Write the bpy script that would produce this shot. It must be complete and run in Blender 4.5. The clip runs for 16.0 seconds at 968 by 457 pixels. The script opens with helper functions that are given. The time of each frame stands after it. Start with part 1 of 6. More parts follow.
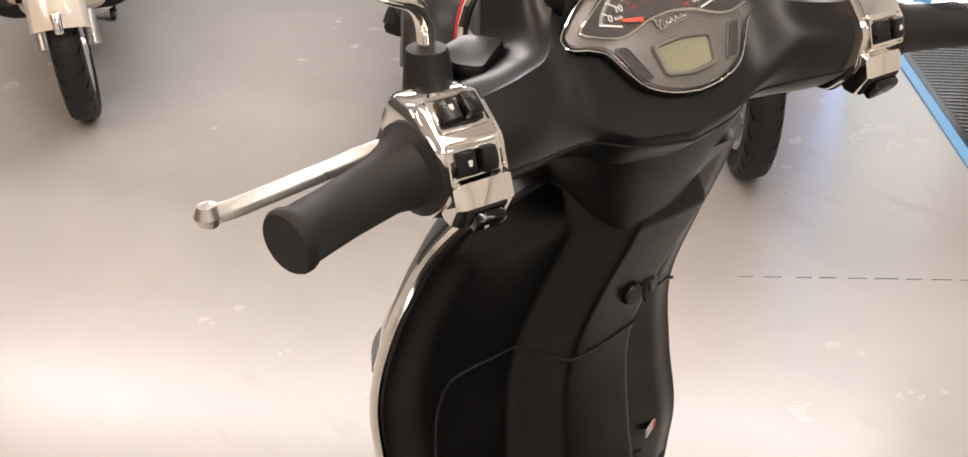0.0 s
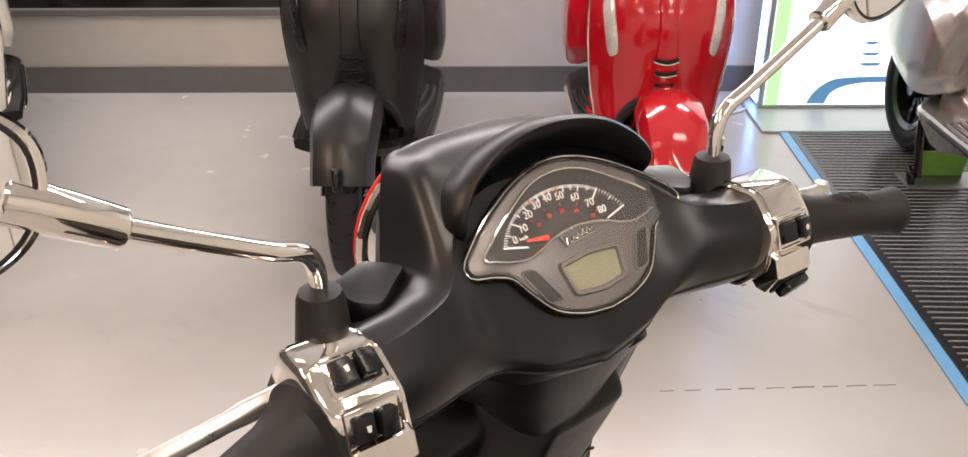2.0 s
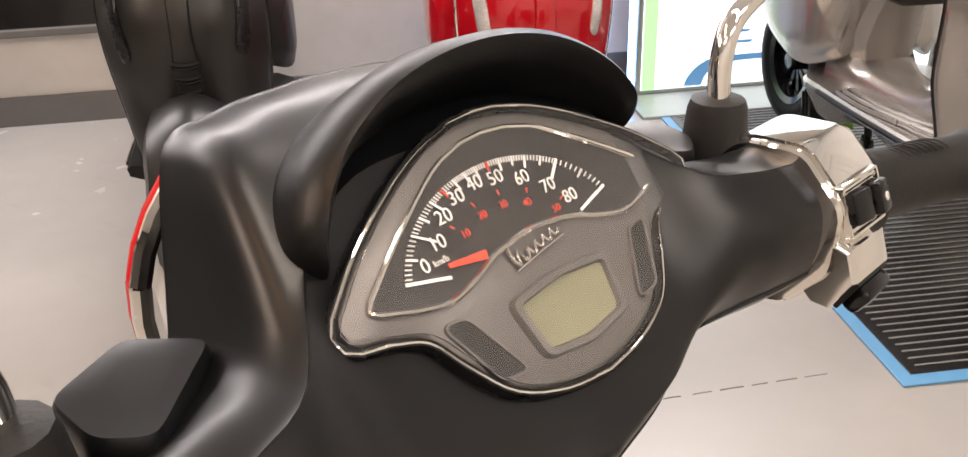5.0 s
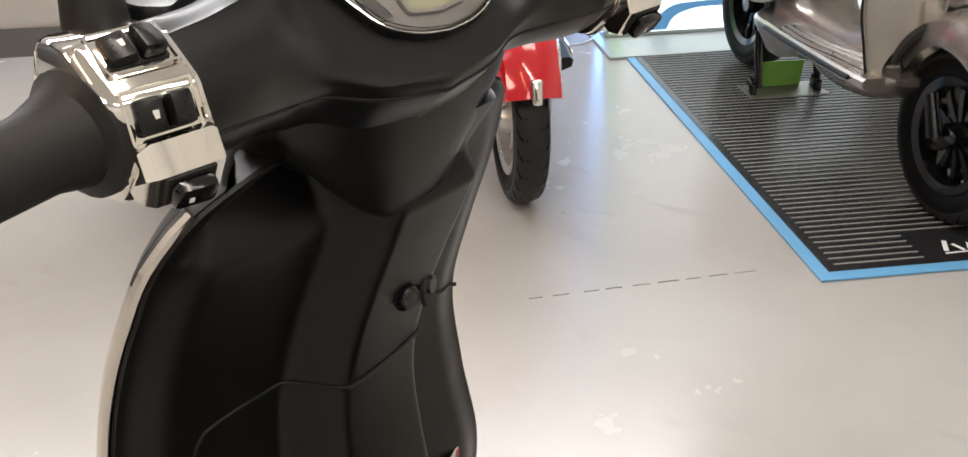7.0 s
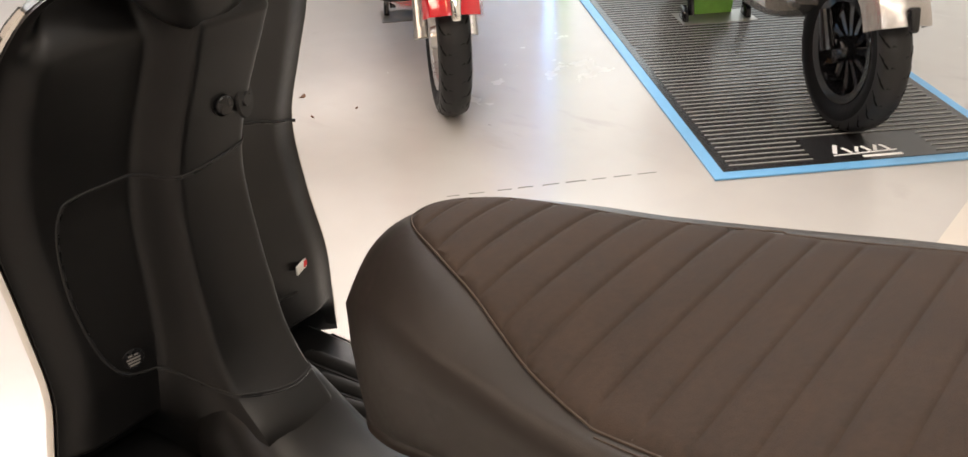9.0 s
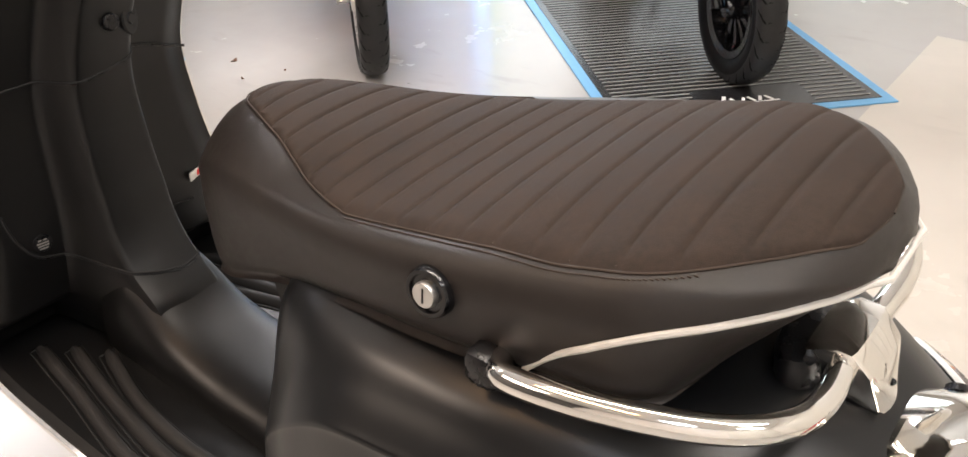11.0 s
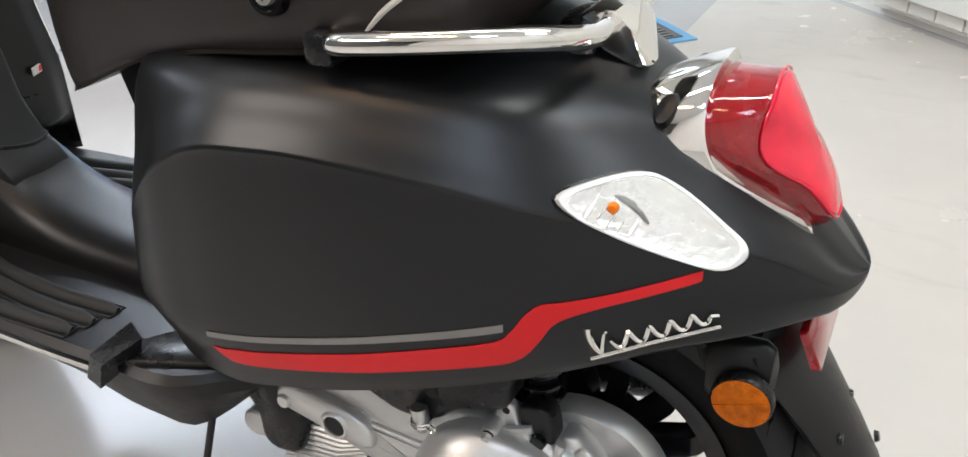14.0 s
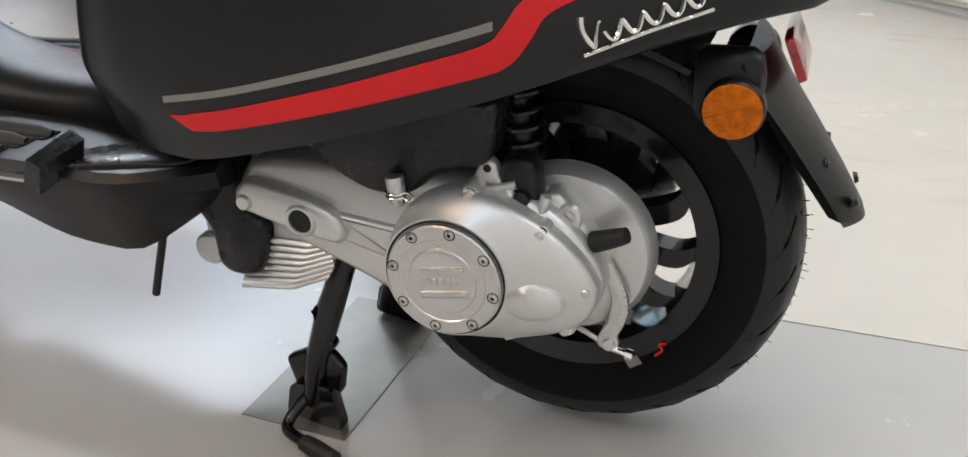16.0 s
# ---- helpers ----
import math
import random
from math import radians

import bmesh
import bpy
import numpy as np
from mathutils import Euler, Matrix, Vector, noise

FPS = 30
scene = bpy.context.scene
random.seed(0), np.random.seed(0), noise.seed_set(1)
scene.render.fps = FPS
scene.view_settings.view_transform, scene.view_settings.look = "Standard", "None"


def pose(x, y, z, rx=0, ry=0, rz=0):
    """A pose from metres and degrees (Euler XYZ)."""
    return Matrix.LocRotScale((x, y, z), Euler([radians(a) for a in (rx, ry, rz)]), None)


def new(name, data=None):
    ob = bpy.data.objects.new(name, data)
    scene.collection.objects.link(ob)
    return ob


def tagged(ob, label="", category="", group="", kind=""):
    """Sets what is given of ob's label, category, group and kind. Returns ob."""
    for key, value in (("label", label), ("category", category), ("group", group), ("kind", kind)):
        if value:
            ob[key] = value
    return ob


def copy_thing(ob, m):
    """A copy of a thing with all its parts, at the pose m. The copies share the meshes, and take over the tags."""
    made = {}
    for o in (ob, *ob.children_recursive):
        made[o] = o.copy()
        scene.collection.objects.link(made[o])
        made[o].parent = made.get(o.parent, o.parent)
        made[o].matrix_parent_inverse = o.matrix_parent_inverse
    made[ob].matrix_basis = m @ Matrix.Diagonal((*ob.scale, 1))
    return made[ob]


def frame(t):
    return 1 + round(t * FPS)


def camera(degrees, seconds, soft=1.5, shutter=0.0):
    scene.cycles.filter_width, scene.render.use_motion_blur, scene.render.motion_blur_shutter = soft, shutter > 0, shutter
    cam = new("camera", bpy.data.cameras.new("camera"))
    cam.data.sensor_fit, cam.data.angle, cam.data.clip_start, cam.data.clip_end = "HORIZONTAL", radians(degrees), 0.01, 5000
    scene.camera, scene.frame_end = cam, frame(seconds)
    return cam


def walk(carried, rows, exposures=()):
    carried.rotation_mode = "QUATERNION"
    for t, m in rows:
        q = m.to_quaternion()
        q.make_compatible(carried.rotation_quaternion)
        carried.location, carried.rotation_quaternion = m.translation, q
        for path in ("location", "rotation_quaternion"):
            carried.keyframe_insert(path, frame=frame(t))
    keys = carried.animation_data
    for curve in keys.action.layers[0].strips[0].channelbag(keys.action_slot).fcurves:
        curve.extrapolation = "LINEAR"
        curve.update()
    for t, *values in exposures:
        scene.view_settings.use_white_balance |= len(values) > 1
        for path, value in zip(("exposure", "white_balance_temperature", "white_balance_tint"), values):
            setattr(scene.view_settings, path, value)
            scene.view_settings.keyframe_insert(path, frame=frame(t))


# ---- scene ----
cam = camera(55.35, 16.0)
PATH = [
    (0, -0.4827, -0.0238, 1.3000, 57.872, 1.043, -35.789),
    (0.5, -0.4858, -0.0364, 1.3555, 59.907, 0.841, -35.842),
    (1, -0.4819, -0.0464, 1.3883, 61.450, 0.956, -36.347),
    (1.5, -0.4644, -0.0284, 1.4004, 62.288, 0.547, -38.287),
    (2, -0.4217, 0.0355, 1.3702, 62.705, 0.305, -41.088),
    (2.5, -0.3632, 0.1012, 1.3192, 62.991, 0.301, -43.648),
    (3, -0.3320, 0.1513, 1.2933, 63.166, 0.416, -45.857),
    (3.2, -0.3217, 0.1696, 1.2888, 62.876, 0.312, -46.442),
    (5.3, -0.2468, 0.2369, 1.2316, 63.395, 1.821, -50.704),
    (5.5, -0.2544, 0.2263, 1.2314, 63.324, 1.770, -50.762),
    (6, -0.2961, 0.1669, 1.2296, 63.109, 1.699, -50.991),
    (6.5, -0.3629, 0.0860, 1.2066, 62.142, 0.433, -50.411),
    (7, -0.4132, 0.0198, 1.1893, 61.552, 0.662, -50.703),
    (7.5, -0.4583, -0.0456, 1.1710, 60.890, 0.718, -50.892),
    (8, -0.4777, -0.1387, 1.1664, 60.236, 0.709, -50.884),
    (8.5, -0.4838, -0.2329, 1.1642, 59.638, 0.941, -50.772),
    (9, -0.4814, -0.3093, 1.1670, 58.972, 1.107, -50.720),
    (11.3, -0.5893, -0.6036, 1.1661, 58.306, 0.938, -53.783),
    (11.5, -0.5999, -0.6186, 1.1560, 58.576, 0.949, -54.642),
    (12, -0.6206, -0.6531, 1.1215, 59.167, 0.747, -56.783),
    (12.5, -0.6511, -0.6903, 1.1092, 59.844, 1.216, -58.826),
    (13, -0.6813, -0.7105, 1.0661, 60.449, 1.351, -60.615),
    (13.5, -0.7286, -0.7117, 1.0288, 60.556, 1.387, -62.200),
    (14, -0.7792, -0.7282, 0.9856, 60.586, 1.167, -63.497),
    (14.5, -0.8158, -0.7369, 0.9368, 60.860, 0.998, -65.554),
    (15, -0.8389, -0.7231, 0.8726, 61.497, 0.913, -67.575),
    (15.5, -0.8694, -0.7126, 0.7962, 62.174, 0.959, -69.110),
    (16, -0.9068, -0.6965, 0.7159, 63.279, 0.903, -70.234),
]
EXPOSURES = [(0.0, -0.42, 6650, 17), (2.5, -0.40, 6700, 18), (5.5, -0.30, 6700, 17), (7.0, -0.42, 6350, 11), (8.5, -0.25, 6600, 13), (9.0, 0.03, 6700, 14), (11.5, 0.10, 6150, 13), (12.5, 0.05, 5850, 11), (14.0, -0.05, 5500, 7), (16.0, -0.14, 5600, 7)]
walk(cam, [(t, pose(x, y, z, rx, ry, rz)) for t, x, y, z, rx, ry, rz in PATH], EXPOSURES)

# ---- room frame: u runs along the far wall, v towards it ----
ROOM = pose(0, 0, 0, 0, 0, -41.5)
WALL_V, WALL_U, BACK_V, LEFT_U, CEIL = 3.765, 2.43, -2.6, -4.2, 2.75

# ---- light ----
world = bpy.data.worlds.new("world")
scene.world = world
world.use_nodes = True
world.node_tree.nodes["Background"].inputs[0].default_value = (0.9, 0.95, 1.0, 1)
world.node_tree.nodes["Background"].inputs[1].default_value = 0.02


def ceiling_lamp(u, v, w, d, turn, power, colour):
    data = bpy.data.lights.new("ceiling_panel_light", "AREA")
    data.shape, data.size, data.size_y, data.energy, data.color = "RECTANGLE", w, d, power, colour
    ob = new("ceiling_panel_light", data)
    ob.matrix_world = ROOM @ pose(u, v, CEIL - 0.06, 0, 0, turn)
    return ob


# unseen lamps, places assumed; the last two added for the rear body's sheen
PANELS = [(-1.9, 1.6, 1.2, 0.3, 0), (0.4, 1.6, 1.2, 0.3, 0), (-1.25, -0.35, 0.16, 1.4, 0), (1.2, -0.7, 1.2, 0.3, 0), (0.20, -0.24, 0.12, 2.6, 41.5), (1.2, -1.9, 1.2, 0.3, 0), (-2.95, 0.15, 1.0, 1.5, 0), (-0.95, -1.8, 0.6, 0.6, 0)]
POWERS = [3, 14, 13, 12, 40, 16, 72, 10]
TINTS = [(1, 0.93, 0.84), (1, 0.93, 0.84), (1, 0.58, 0.28), (1, 0.95, 0.88), (1, 0.89, 0.74), (1, 0.95, 0.88), (1, 0.80, 0.62), (0.9, 0.95, 1)]
for (lu, lv, lw, ld, turn), power, tint in zip(PANELS, POWERS, TINTS):
    ceiling_lamp(lu, lv, lw, ld, turn, power, tint)
# the row of tube lights high along the far wall
strip = bpy.data.lights.new("strip_light", "AREA")
strip.shape, strip.size, strip.size_y, strip.energy, strip.color = "RECTANGLE", 5.2, 0.10, 145, (1, 0.975, 0.95)
strip_ob = new("strip_light", strip)
strip_ob.matrix_world = ROOM @ pose(-1.2, 3.45, 2.36, -38, 0, 0)


# ---- materials ----
def material(name, colour, rough=0.5, metal=0.0, spot=0.0, scale=30.0, bump=0.0, bump_scale=200.0, coat=0.0, emit=None, strength=0.0, rough_var=0.0, stretch=(1, 1, 1), spec=0.5, trans=0.0):
    """A principled surface with two scales of colour variation, uneven gloss and fine relief, in object metres."""
    m = bpy.data.materials.new(name)
    m.use_nodes = True
    n, l = m.node_tree.nodes, m.node_tree.links
    b = n["Principled BSDF"]
    b.inputs["Base Color"].default_value = (*colour, 1)
    b.inputs["Roughness"].default_value, b.inputs["Metallic"].default_value = rough, metal
    b.inputs["Coat Weight"].default_value = coat
    b.inputs["Specular IOR Level"].default_value = spec
    b.inputs["Transmission Weight"].default_value = trans
    b.inputs["Coat Roughness"].default_value = 0.04
    tc = n.new("ShaderNodeTexCoord")
    mp = n.new("ShaderNodeMapping")
    mp.inputs["Scale"].default_value = stretch
    l.new(tc.outputs["Object"], mp.inputs["Vector"])
    if spot or rough_var:
        big, fine, add = n.new("ShaderNodeTexNoise"), n.new("ShaderNodeTexNoise"), n.new("ShaderNodeMath")
        big.inputs["Scale"].default_value, fine.inputs["Scale"].default_value = scale * 0.12, scale
        big.inputs["Detail"].default_value = fine.inputs["Detail"].default_value = 6
        l.new(mp.outputs[0], big.inputs["Vector"])
        l.new(mp.outputs[0], fine.inputs["Vector"])
        add.operation = "ADD"
        l.new(big.outputs[0], add.inputs[0])
        l.new(fine.outputs[0], add.inputs[1])
        if spot:
            mr, mix = n.new("ShaderNodeMapRange"), n.new("ShaderNodeMix")
            mr.inputs[1].default_value, mr.inputs[2].default_value = 0.7, 1.3
            mr.inputs[3].default_value, mr.inputs[4].default_value = 0.0, 1.0
            mix.data_type = "RGBA"
            mix.inputs[6].default_value = (*[c * (1 - spot) for c in colour], 1)
            mix.inputs[7].default_value = (*[min(1, c * (1 + spot)) for c in colour], 1)
            l.new(add.outputs[0], mr.inputs[0])
            l.new(mr.outputs[0], mix.inputs[0])
            l.new(mix.outputs[2], b.inputs["Base Color"])
        if rough_var:
            rr = n.new("ShaderNodeMapRange")
            rr.inputs[1].default_value, rr.inputs[2].default_value = 0.7, 1.3
            rr.inputs[3].default_value, rr.inputs[4].default_value = max(0.02, rough - rough_var), min(1, rough + rough_var)
            l.new(add.outputs[0], rr.inputs[0])
            l.new(rr.outputs[0], b.inputs["Roughness"])
    if bump:
        tex, bp = n.new("ShaderNodeTexNoise"), n.new("ShaderNodeBump")
        tex.inputs["Scale"].default_value, tex.inputs["Detail"].default_value = bump_scale, 4
        bp.inputs["Strength"].default_value, bp.inputs["Distance"].default_value = bump, 0.001
        l.new(mp.outputs[0], tex.inputs["Vector"])
        l.new(tex.outputs[0], bp.inputs["Height"])
        l.new(bp.outputs[0], b.inputs["Normal"])
    if emit:
        b.inputs["Emission Color"].default_value, b.inputs["Emission Strength"].default_value = (*emit, 1), strength
    return m


MATT = material("matt_graphite_paint", (0.0055, 0.0060, 0.0069), 0.32, 0.0, 0.02, 60, 0.0, 1500, rough_var=0.01, spec=0.42)
PLASTIC = material("black_grained_plastic", (0.0055, 0.0055, 0.0057), 0.36, 0, 0.15, 120, 0.10, 1400, rough_var=0.05, spec=0.30)
SATIN = material("black_satin_plastic", (0.008, 0.008, 0.009), 0.28, 0, 0.1, 80, 0.03, 900, rough_var=0.05, spec=0.35)
RUBBER = material("black_rubber", (0.016, 0.0155, 0.0155), 0.55, 0, 0.2, 90, 0.2, 500, rough_var=0.08, spec=0.3)
TREAD = material("tread_rubber", (0.012, 0.012, 0.0125), 0.5, 0, 0.3, 50, 0.25, 300, rough_var=0.1, spec=0.35)
GROOVE = material("groove_rubber", (0.003, 0.003, 0.003), 0.8, 0, 0.1, 60, spec=0.1)
TYRE = material("tyre_rubber", (0.0042, 0.0042, 0.0045), 0.5, 0, 0.25, 60, 0.25, 300, rough_var=0.1, spec=0.11)
GLOSS = material("gloss_black_metal", (0.005, 0.005, 0.006), 0.14, 0, 0.1, 40, 0, coat=0.15, spec=0.4)
CHROME = material("chrome", (0.86, 0.84, 0.80), 0.05, 1, 0.03, 40, 0, rough_var=0.02)
SATIN_METAL = material("satin_aluminium", (0.62, 0.61, 0.59), 0.32, 0.9, 0.06, 90, 0.05, 700, rough_var=0.06)
CAST = material("cast_aluminium", (0.63, 0.625, 0.615), 0.36, 0.65, 0.03, 140, 0.12, 900, rough_var=0.03)
SUEDE = material("brown_black_suede_leatherette", (0.030, 0.0208, 0.0163), 0.8, 0, 0.3, 180, 0.35, 1200, rough_var=0.08, spec=0.2)
VINYL = material("brown_black_vinyl", (0.0165, 0.0132, 0.0115), 0.40, 0, 0.15, 140, 0.22, 1800, rough_var=0.06, spec=0.36)
PIPING = material("white_piping", (0.62, 0.60, 0.56), 0.45, 0, 0.08, 90)
THREAD = material("brown_thread", (0.038, 0.025, 0.017), 0.8)
SIGNAL_WHITE = material("signal_white", (0.70, 0.70, 0.69), 0.2, 0, 0.04, 60)
DARK = material("dark_recess", (0.006, 0.006, 0.006), 0.7)
RED_LENS = material("red_lens", (0.50, 0.004, 0.012), 0.05, 0, 0.2, 40, 0.06, 120, coat=0.6, trans=0.55)
RED_LENS_IN = material("red_inner_lens", (0.66, 0.012, 0.040), 0.10, 0, 0.3, 25, 0.2, 260, coat=0.3)
CLEAR = material("clear_ribbed_lens", (0.70, 0.70, 0.69), 0.08, 0.25, 0.25, 160, 0.6, 260, coat=0.6)
AMBER = material("amber_reflector", (0.52, 0.125, 0.0), 0.35, 0, 0.4, 900, 0.9, 900, spec=0.12)
RED_FILM = material("red_decal_film", (0.62, 0.015, 0.018), 0.42, 0, 0.04, 60, spec=0.25)
GREY_FILM = material("grey_decal_film", (0.20, 0.19, 0.18), 0.42, 0, 0.05, 60)
TITAN = material("titanium_grey_plastic", (0.125, 0.117, 0.112), 0.40, 0.35, 0.05, 90, 0.08, 1500)
DIAL = material("dial_face", (0.012, 0.011, 0.011), 0.5, 0, 0.1, 200)
WHITE_INK = material("white_print", (0.75, 0.75, 0.74), 0.5)
RED_INK = material("red_print", (0.7, 0.05, 0.02), 0.5)
LCD = material("lcd_glass", (0.20, 0.20, 0.13), 0.12, 0, 0.06, 40)
MIRROR = material("mirror_glass", (0.92, 0.92, 0.92), 0.015, 1)


def floor_paint(name, colour):
    """Worn floor paint: uneven gloss, scuffs in loose swarms, small dark specks."""
    m = material(name, colour, 0.25, 0, 0.03, 9, rough_var=0.03)
    n, l = m.node_tree.nodes, m.node_tree.links
    b = n["Principled BSDF"]
    tc = n.new("ShaderNodeTexCoord")
    base = b.inputs["Base Color"].links[0].from_socket

    def mask(scale, low, high, detail=8.0, stretch=(1, 1, 1)):
        mp, t, r = n.new("ShaderNodeMapping"), n.new("ShaderNodeTexNoise"), n.new("ShaderNodeMapRange")
        mp.inputs["Scale"].default_value = stretch
        t.inputs["Scale"].default_value, t.inputs["Detail"].default_value = scale, detail
        r.inputs[1].default_value, r.inputs[2].default_value = low, high
        l.new(tc.outputs["Object"], mp.inputs["Vector"])
        l.new(mp.outputs[0], t.inputs["Vector"])
        l.new(t.outputs[0], r.inputs[0])
        return r.outputs[0]

    def both_of(a, c):
        k = n.new("ShaderNodeMath")
        k.operation = "MULTIPLY"
        l.new(a, k.inputs[0])
        l.new(c, k.inputs[1])
        return k.outputs[0]

    for fac, shade in ((mask(1.7, 0.42, 0.72, 3), 0.94), (both_of(mask(15, 0.56, 0.72, 3, (1, 0.3, 1)), mask(1.3, 0.5, 0.62, 2)), 0.87), (both_of(mask(34, 0.76, 0.82, 2, (1, 0.6, 1)), mask(2.3, 0.45, 0.6, 2)), 0.45), (both_of(mask(7, 0.62, 0.74, 5), mask(1.9, 0.5, 0.6, 2)), 0.92)):
        mix = n.new("ShaderNodeMix")
        mix.data_type = "RGBA"
        mix.inputs[7].default_value = (*[min(0.95, c * shade) for c in colour], 1)
        l.new(fac, mix.inputs[0])
        l.new(base, mix.inputs[6])
        base = mix.outputs[2]
    l.new(base, b.inputs["Base Color"])
    return m


FLOOR = floor_paint("grey_floor_paint", (0.41, 0.398, 0.38))
FLOOR_CREAM = floor_paint("cream_floor_tone", (0.53, 0.49, 0.435))
WALL = material("white_wall_paint", (0.72, 0.69, 0.65), 0.6, 0, 0.05, 12, 0.2, 60)
SKIRT = material("grey_skirting_paint", (0.15, 0.145, 0.14), 0.5, 0, 0.08, 20, 0.1, 60)
CEILING = material("white_ceiling_paint", (0.8, 0.79, 0.77), 0.8, 0, 0.03, 10)
MAT_DARK = material("black_ribbed_mat", (0.016, 0.016, 0.017), 0.26, 0, 0.15, 60, 0.1, 300)
MAT_LINE = material("grey_mat_rib", (0.30, 0.30, 0.29), 0.4, 0, 0.1, 60)
MAT_BLUE = material("light_blue_mat_border", (0.13, 0.36, 0.62), 0.42, 0, 0.05, 30)
BOX_METAL = material("display_frame_metal", (0.42, 0.45, 0.44), 0.4, 0.4, 0.05, 60)
GLOW_WHITE = material("display_white_film", (0.8, 0.9, 0.9), 0.4, emit=(0.86, 0.97, 1.0), strength=1.9)
GLOW_GREEN = material("display_green_film", (0.4, 0.7, 0.3), 0.4, emit=(0.50, 0.95, 0.48), strength=1.1)
GLOW_BLUE = material("display_blue_film", (0.1, 0.3, 0.6), 0.4, emit=(0.12, 0.30, 0.50), strength=0.7)
GLOW_SIDE = material("display_blue_glow", (0.2, 0.5, 0.9), 0.4, emit=(0.2, 0.45, 1.0), strength=16)
PLATE = material("galvanised_plate", (0.22, 0.21, 0.19), 0.42, 0.7, 0.18, 30, 0.1, 200, rough_var=0.1)
DOOR = material("white_door_paint", (0.66, 0.64, 0.59), 0.45, 0, 0.04, 14, 0.1, 90)
BLACK_PANE = material("black_glass_panel", (0.012, 0.011, 0.011), 0.16, 0, 0.1, 20)
RED_PAINT = material("red_gloss_paint", (0.52, 0.006, 0.014), 0.14, 0, 0.04, 30, coat=0.8)
WHITE_PAINT = material("cream_gloss_paint", (0.72, 0.67, 0.58), 0.18, 0, 0.03, 30, coat=0.8)
SILVER_PAINT = material("silver_metallic_paint", (0.40, 0.375, 0.35), 0.27, 0.75, 0.04, 300, coat=0.5)
BLACK_PAINT = material("black_satin_paint", (0.016, 0.015, 0.014), 0.34, 0.1, 0.05, 40)
GLASS = material("clear_lens_glass", (0.97, 0.97, 0.97), 0.02, 0, 0, 30, 0.12, 420, trans=1.0)
DARK_WALL = material("dark_unseen_wall", (0.06, 0.058, 0.055), 0.6, 0, 0.08, 12, 0.2, 60)
LEAF = material("dry_brown_leaf", (0.12, 0.055, 0.03), 0.8, 0, 0.3, 300)
GREEN_SHEET = material("green_card", (0.25, 0.55, 0.10), 0.5, 0, 0.1, 40)
GLASS.node_tree.nodes["Principled BSDF"].inputs["IOR"].default_value = 1.12
BOWL = material("silvered_reflector", (0.66, 0.65, 0.62), 0.22, 0.75, 0.1, 200, 0.5, 160)
PANE = material("clear_dial_glass", (1, 1, 1), 0.03, 0, trans=1.0)


# ---- mesh helpers ----
def part(name, bm, mat, parent=None, label="", smooth=True, m=None, sharp=38):
    """Links a bmesh as one mesh object under a thing or a part."""
    if m is not None:
        bm.transform(m)
    bmesh.ops.recalc_face_normals(bm, faces=bm.faces)
    me = bpy.data.meshes.new(name)
    bm.to_mesh(me)
    bm.free()
    me.materials.append(mat)
    if smooth:
        me.shade_smooth()
        me.set_sharp_from_angle(angle=radians(sharp))
    ob = new(name, me)
    if parent is not None:
        ob.parent = parent
    if label:
        tagged(ob, label)
    return ob


def thing(name, label, category, group="", at=None, kind=""):
    ob = tagged(new(name), label, category, group, kind)
    if at is not None:
        ob.matrix_basis = at
    return ob


def spline(pts, n=8, closed=False):
    """Points on a smooth curve through the given ones."""
    p = [np.array(q, float) for q in pts]
    k, out = len(p), []
    for i in range(k if closed else k - 1):
        if closed:
            a, b, c, d = p[i - 1], p[i], p[(i + 1) % k], p[(i + 2) % k]
        else:
            b, c = p[i], p[i + 1]
            a = p[i - 1] if i else 2 * b - c
            d = p[i + 2] if i + 2 < k else 2 * c - b
        for j in range(n):
            t = j / n
            out.append(0.5 * (2 * b + (c - a) * t + (2 * a - 5 * b + 4 * c - d) * t * t + (3 * b - a - 3 * c + d) * t ** 3))
    if not closed:
        out.append(p[-1])
    return out


SLOPES = {}


def curve1(x, xs, ys):
    """A smooth value between given ones, xs rising."""
    key = (tuple(xs), tuple(ys))
    if key not in SLOPES:
        SLOPES[key] = [float(q) for q in np.gradient(np.array(ys, float), np.array(xs, float))]
    s, i, last = SLOPES[key], 0, len(xs) - 2
    while i < last and x > xs[i + 1]:
        i += 1
    h = xs[i + 1] - xs[i]
    t = min(1.0, max(0.0, (x - xs[i]) / h))
    return (2 * t**3 - 3 * t**2 + 1) * ys[i] + (t**3 - 2 * t**2 + t) * h * s[i] + (3 * t**2 - 2 * t**3) * ys[i + 1] + (t**3 - t**2) * h * s[i + 1]


def sstep(a, b, x):
    t = min(1.0, max(0.0, (x - a) / (b - a)))
    return t * t * (3 - 2 * t)


def loft(rings, caps=True, closed=True, bm=None):
    bm = bm or bmesh.new()
    rows = [[bm.verts.new(tuple(p)) for p in r] for r in rings]
    k = len(rings[0])
    for a, b in zip(rows, rows[1:]):
        for i in range(k if closed else k - 1):
            j = (i + 1) % k
            bm.faces.new((a[i], a[j], b[j], b[i]))
    if caps and closed:
        bm.faces.new(rows[0][::-1])
        bm.faces.new(rows[-1])
    return bm


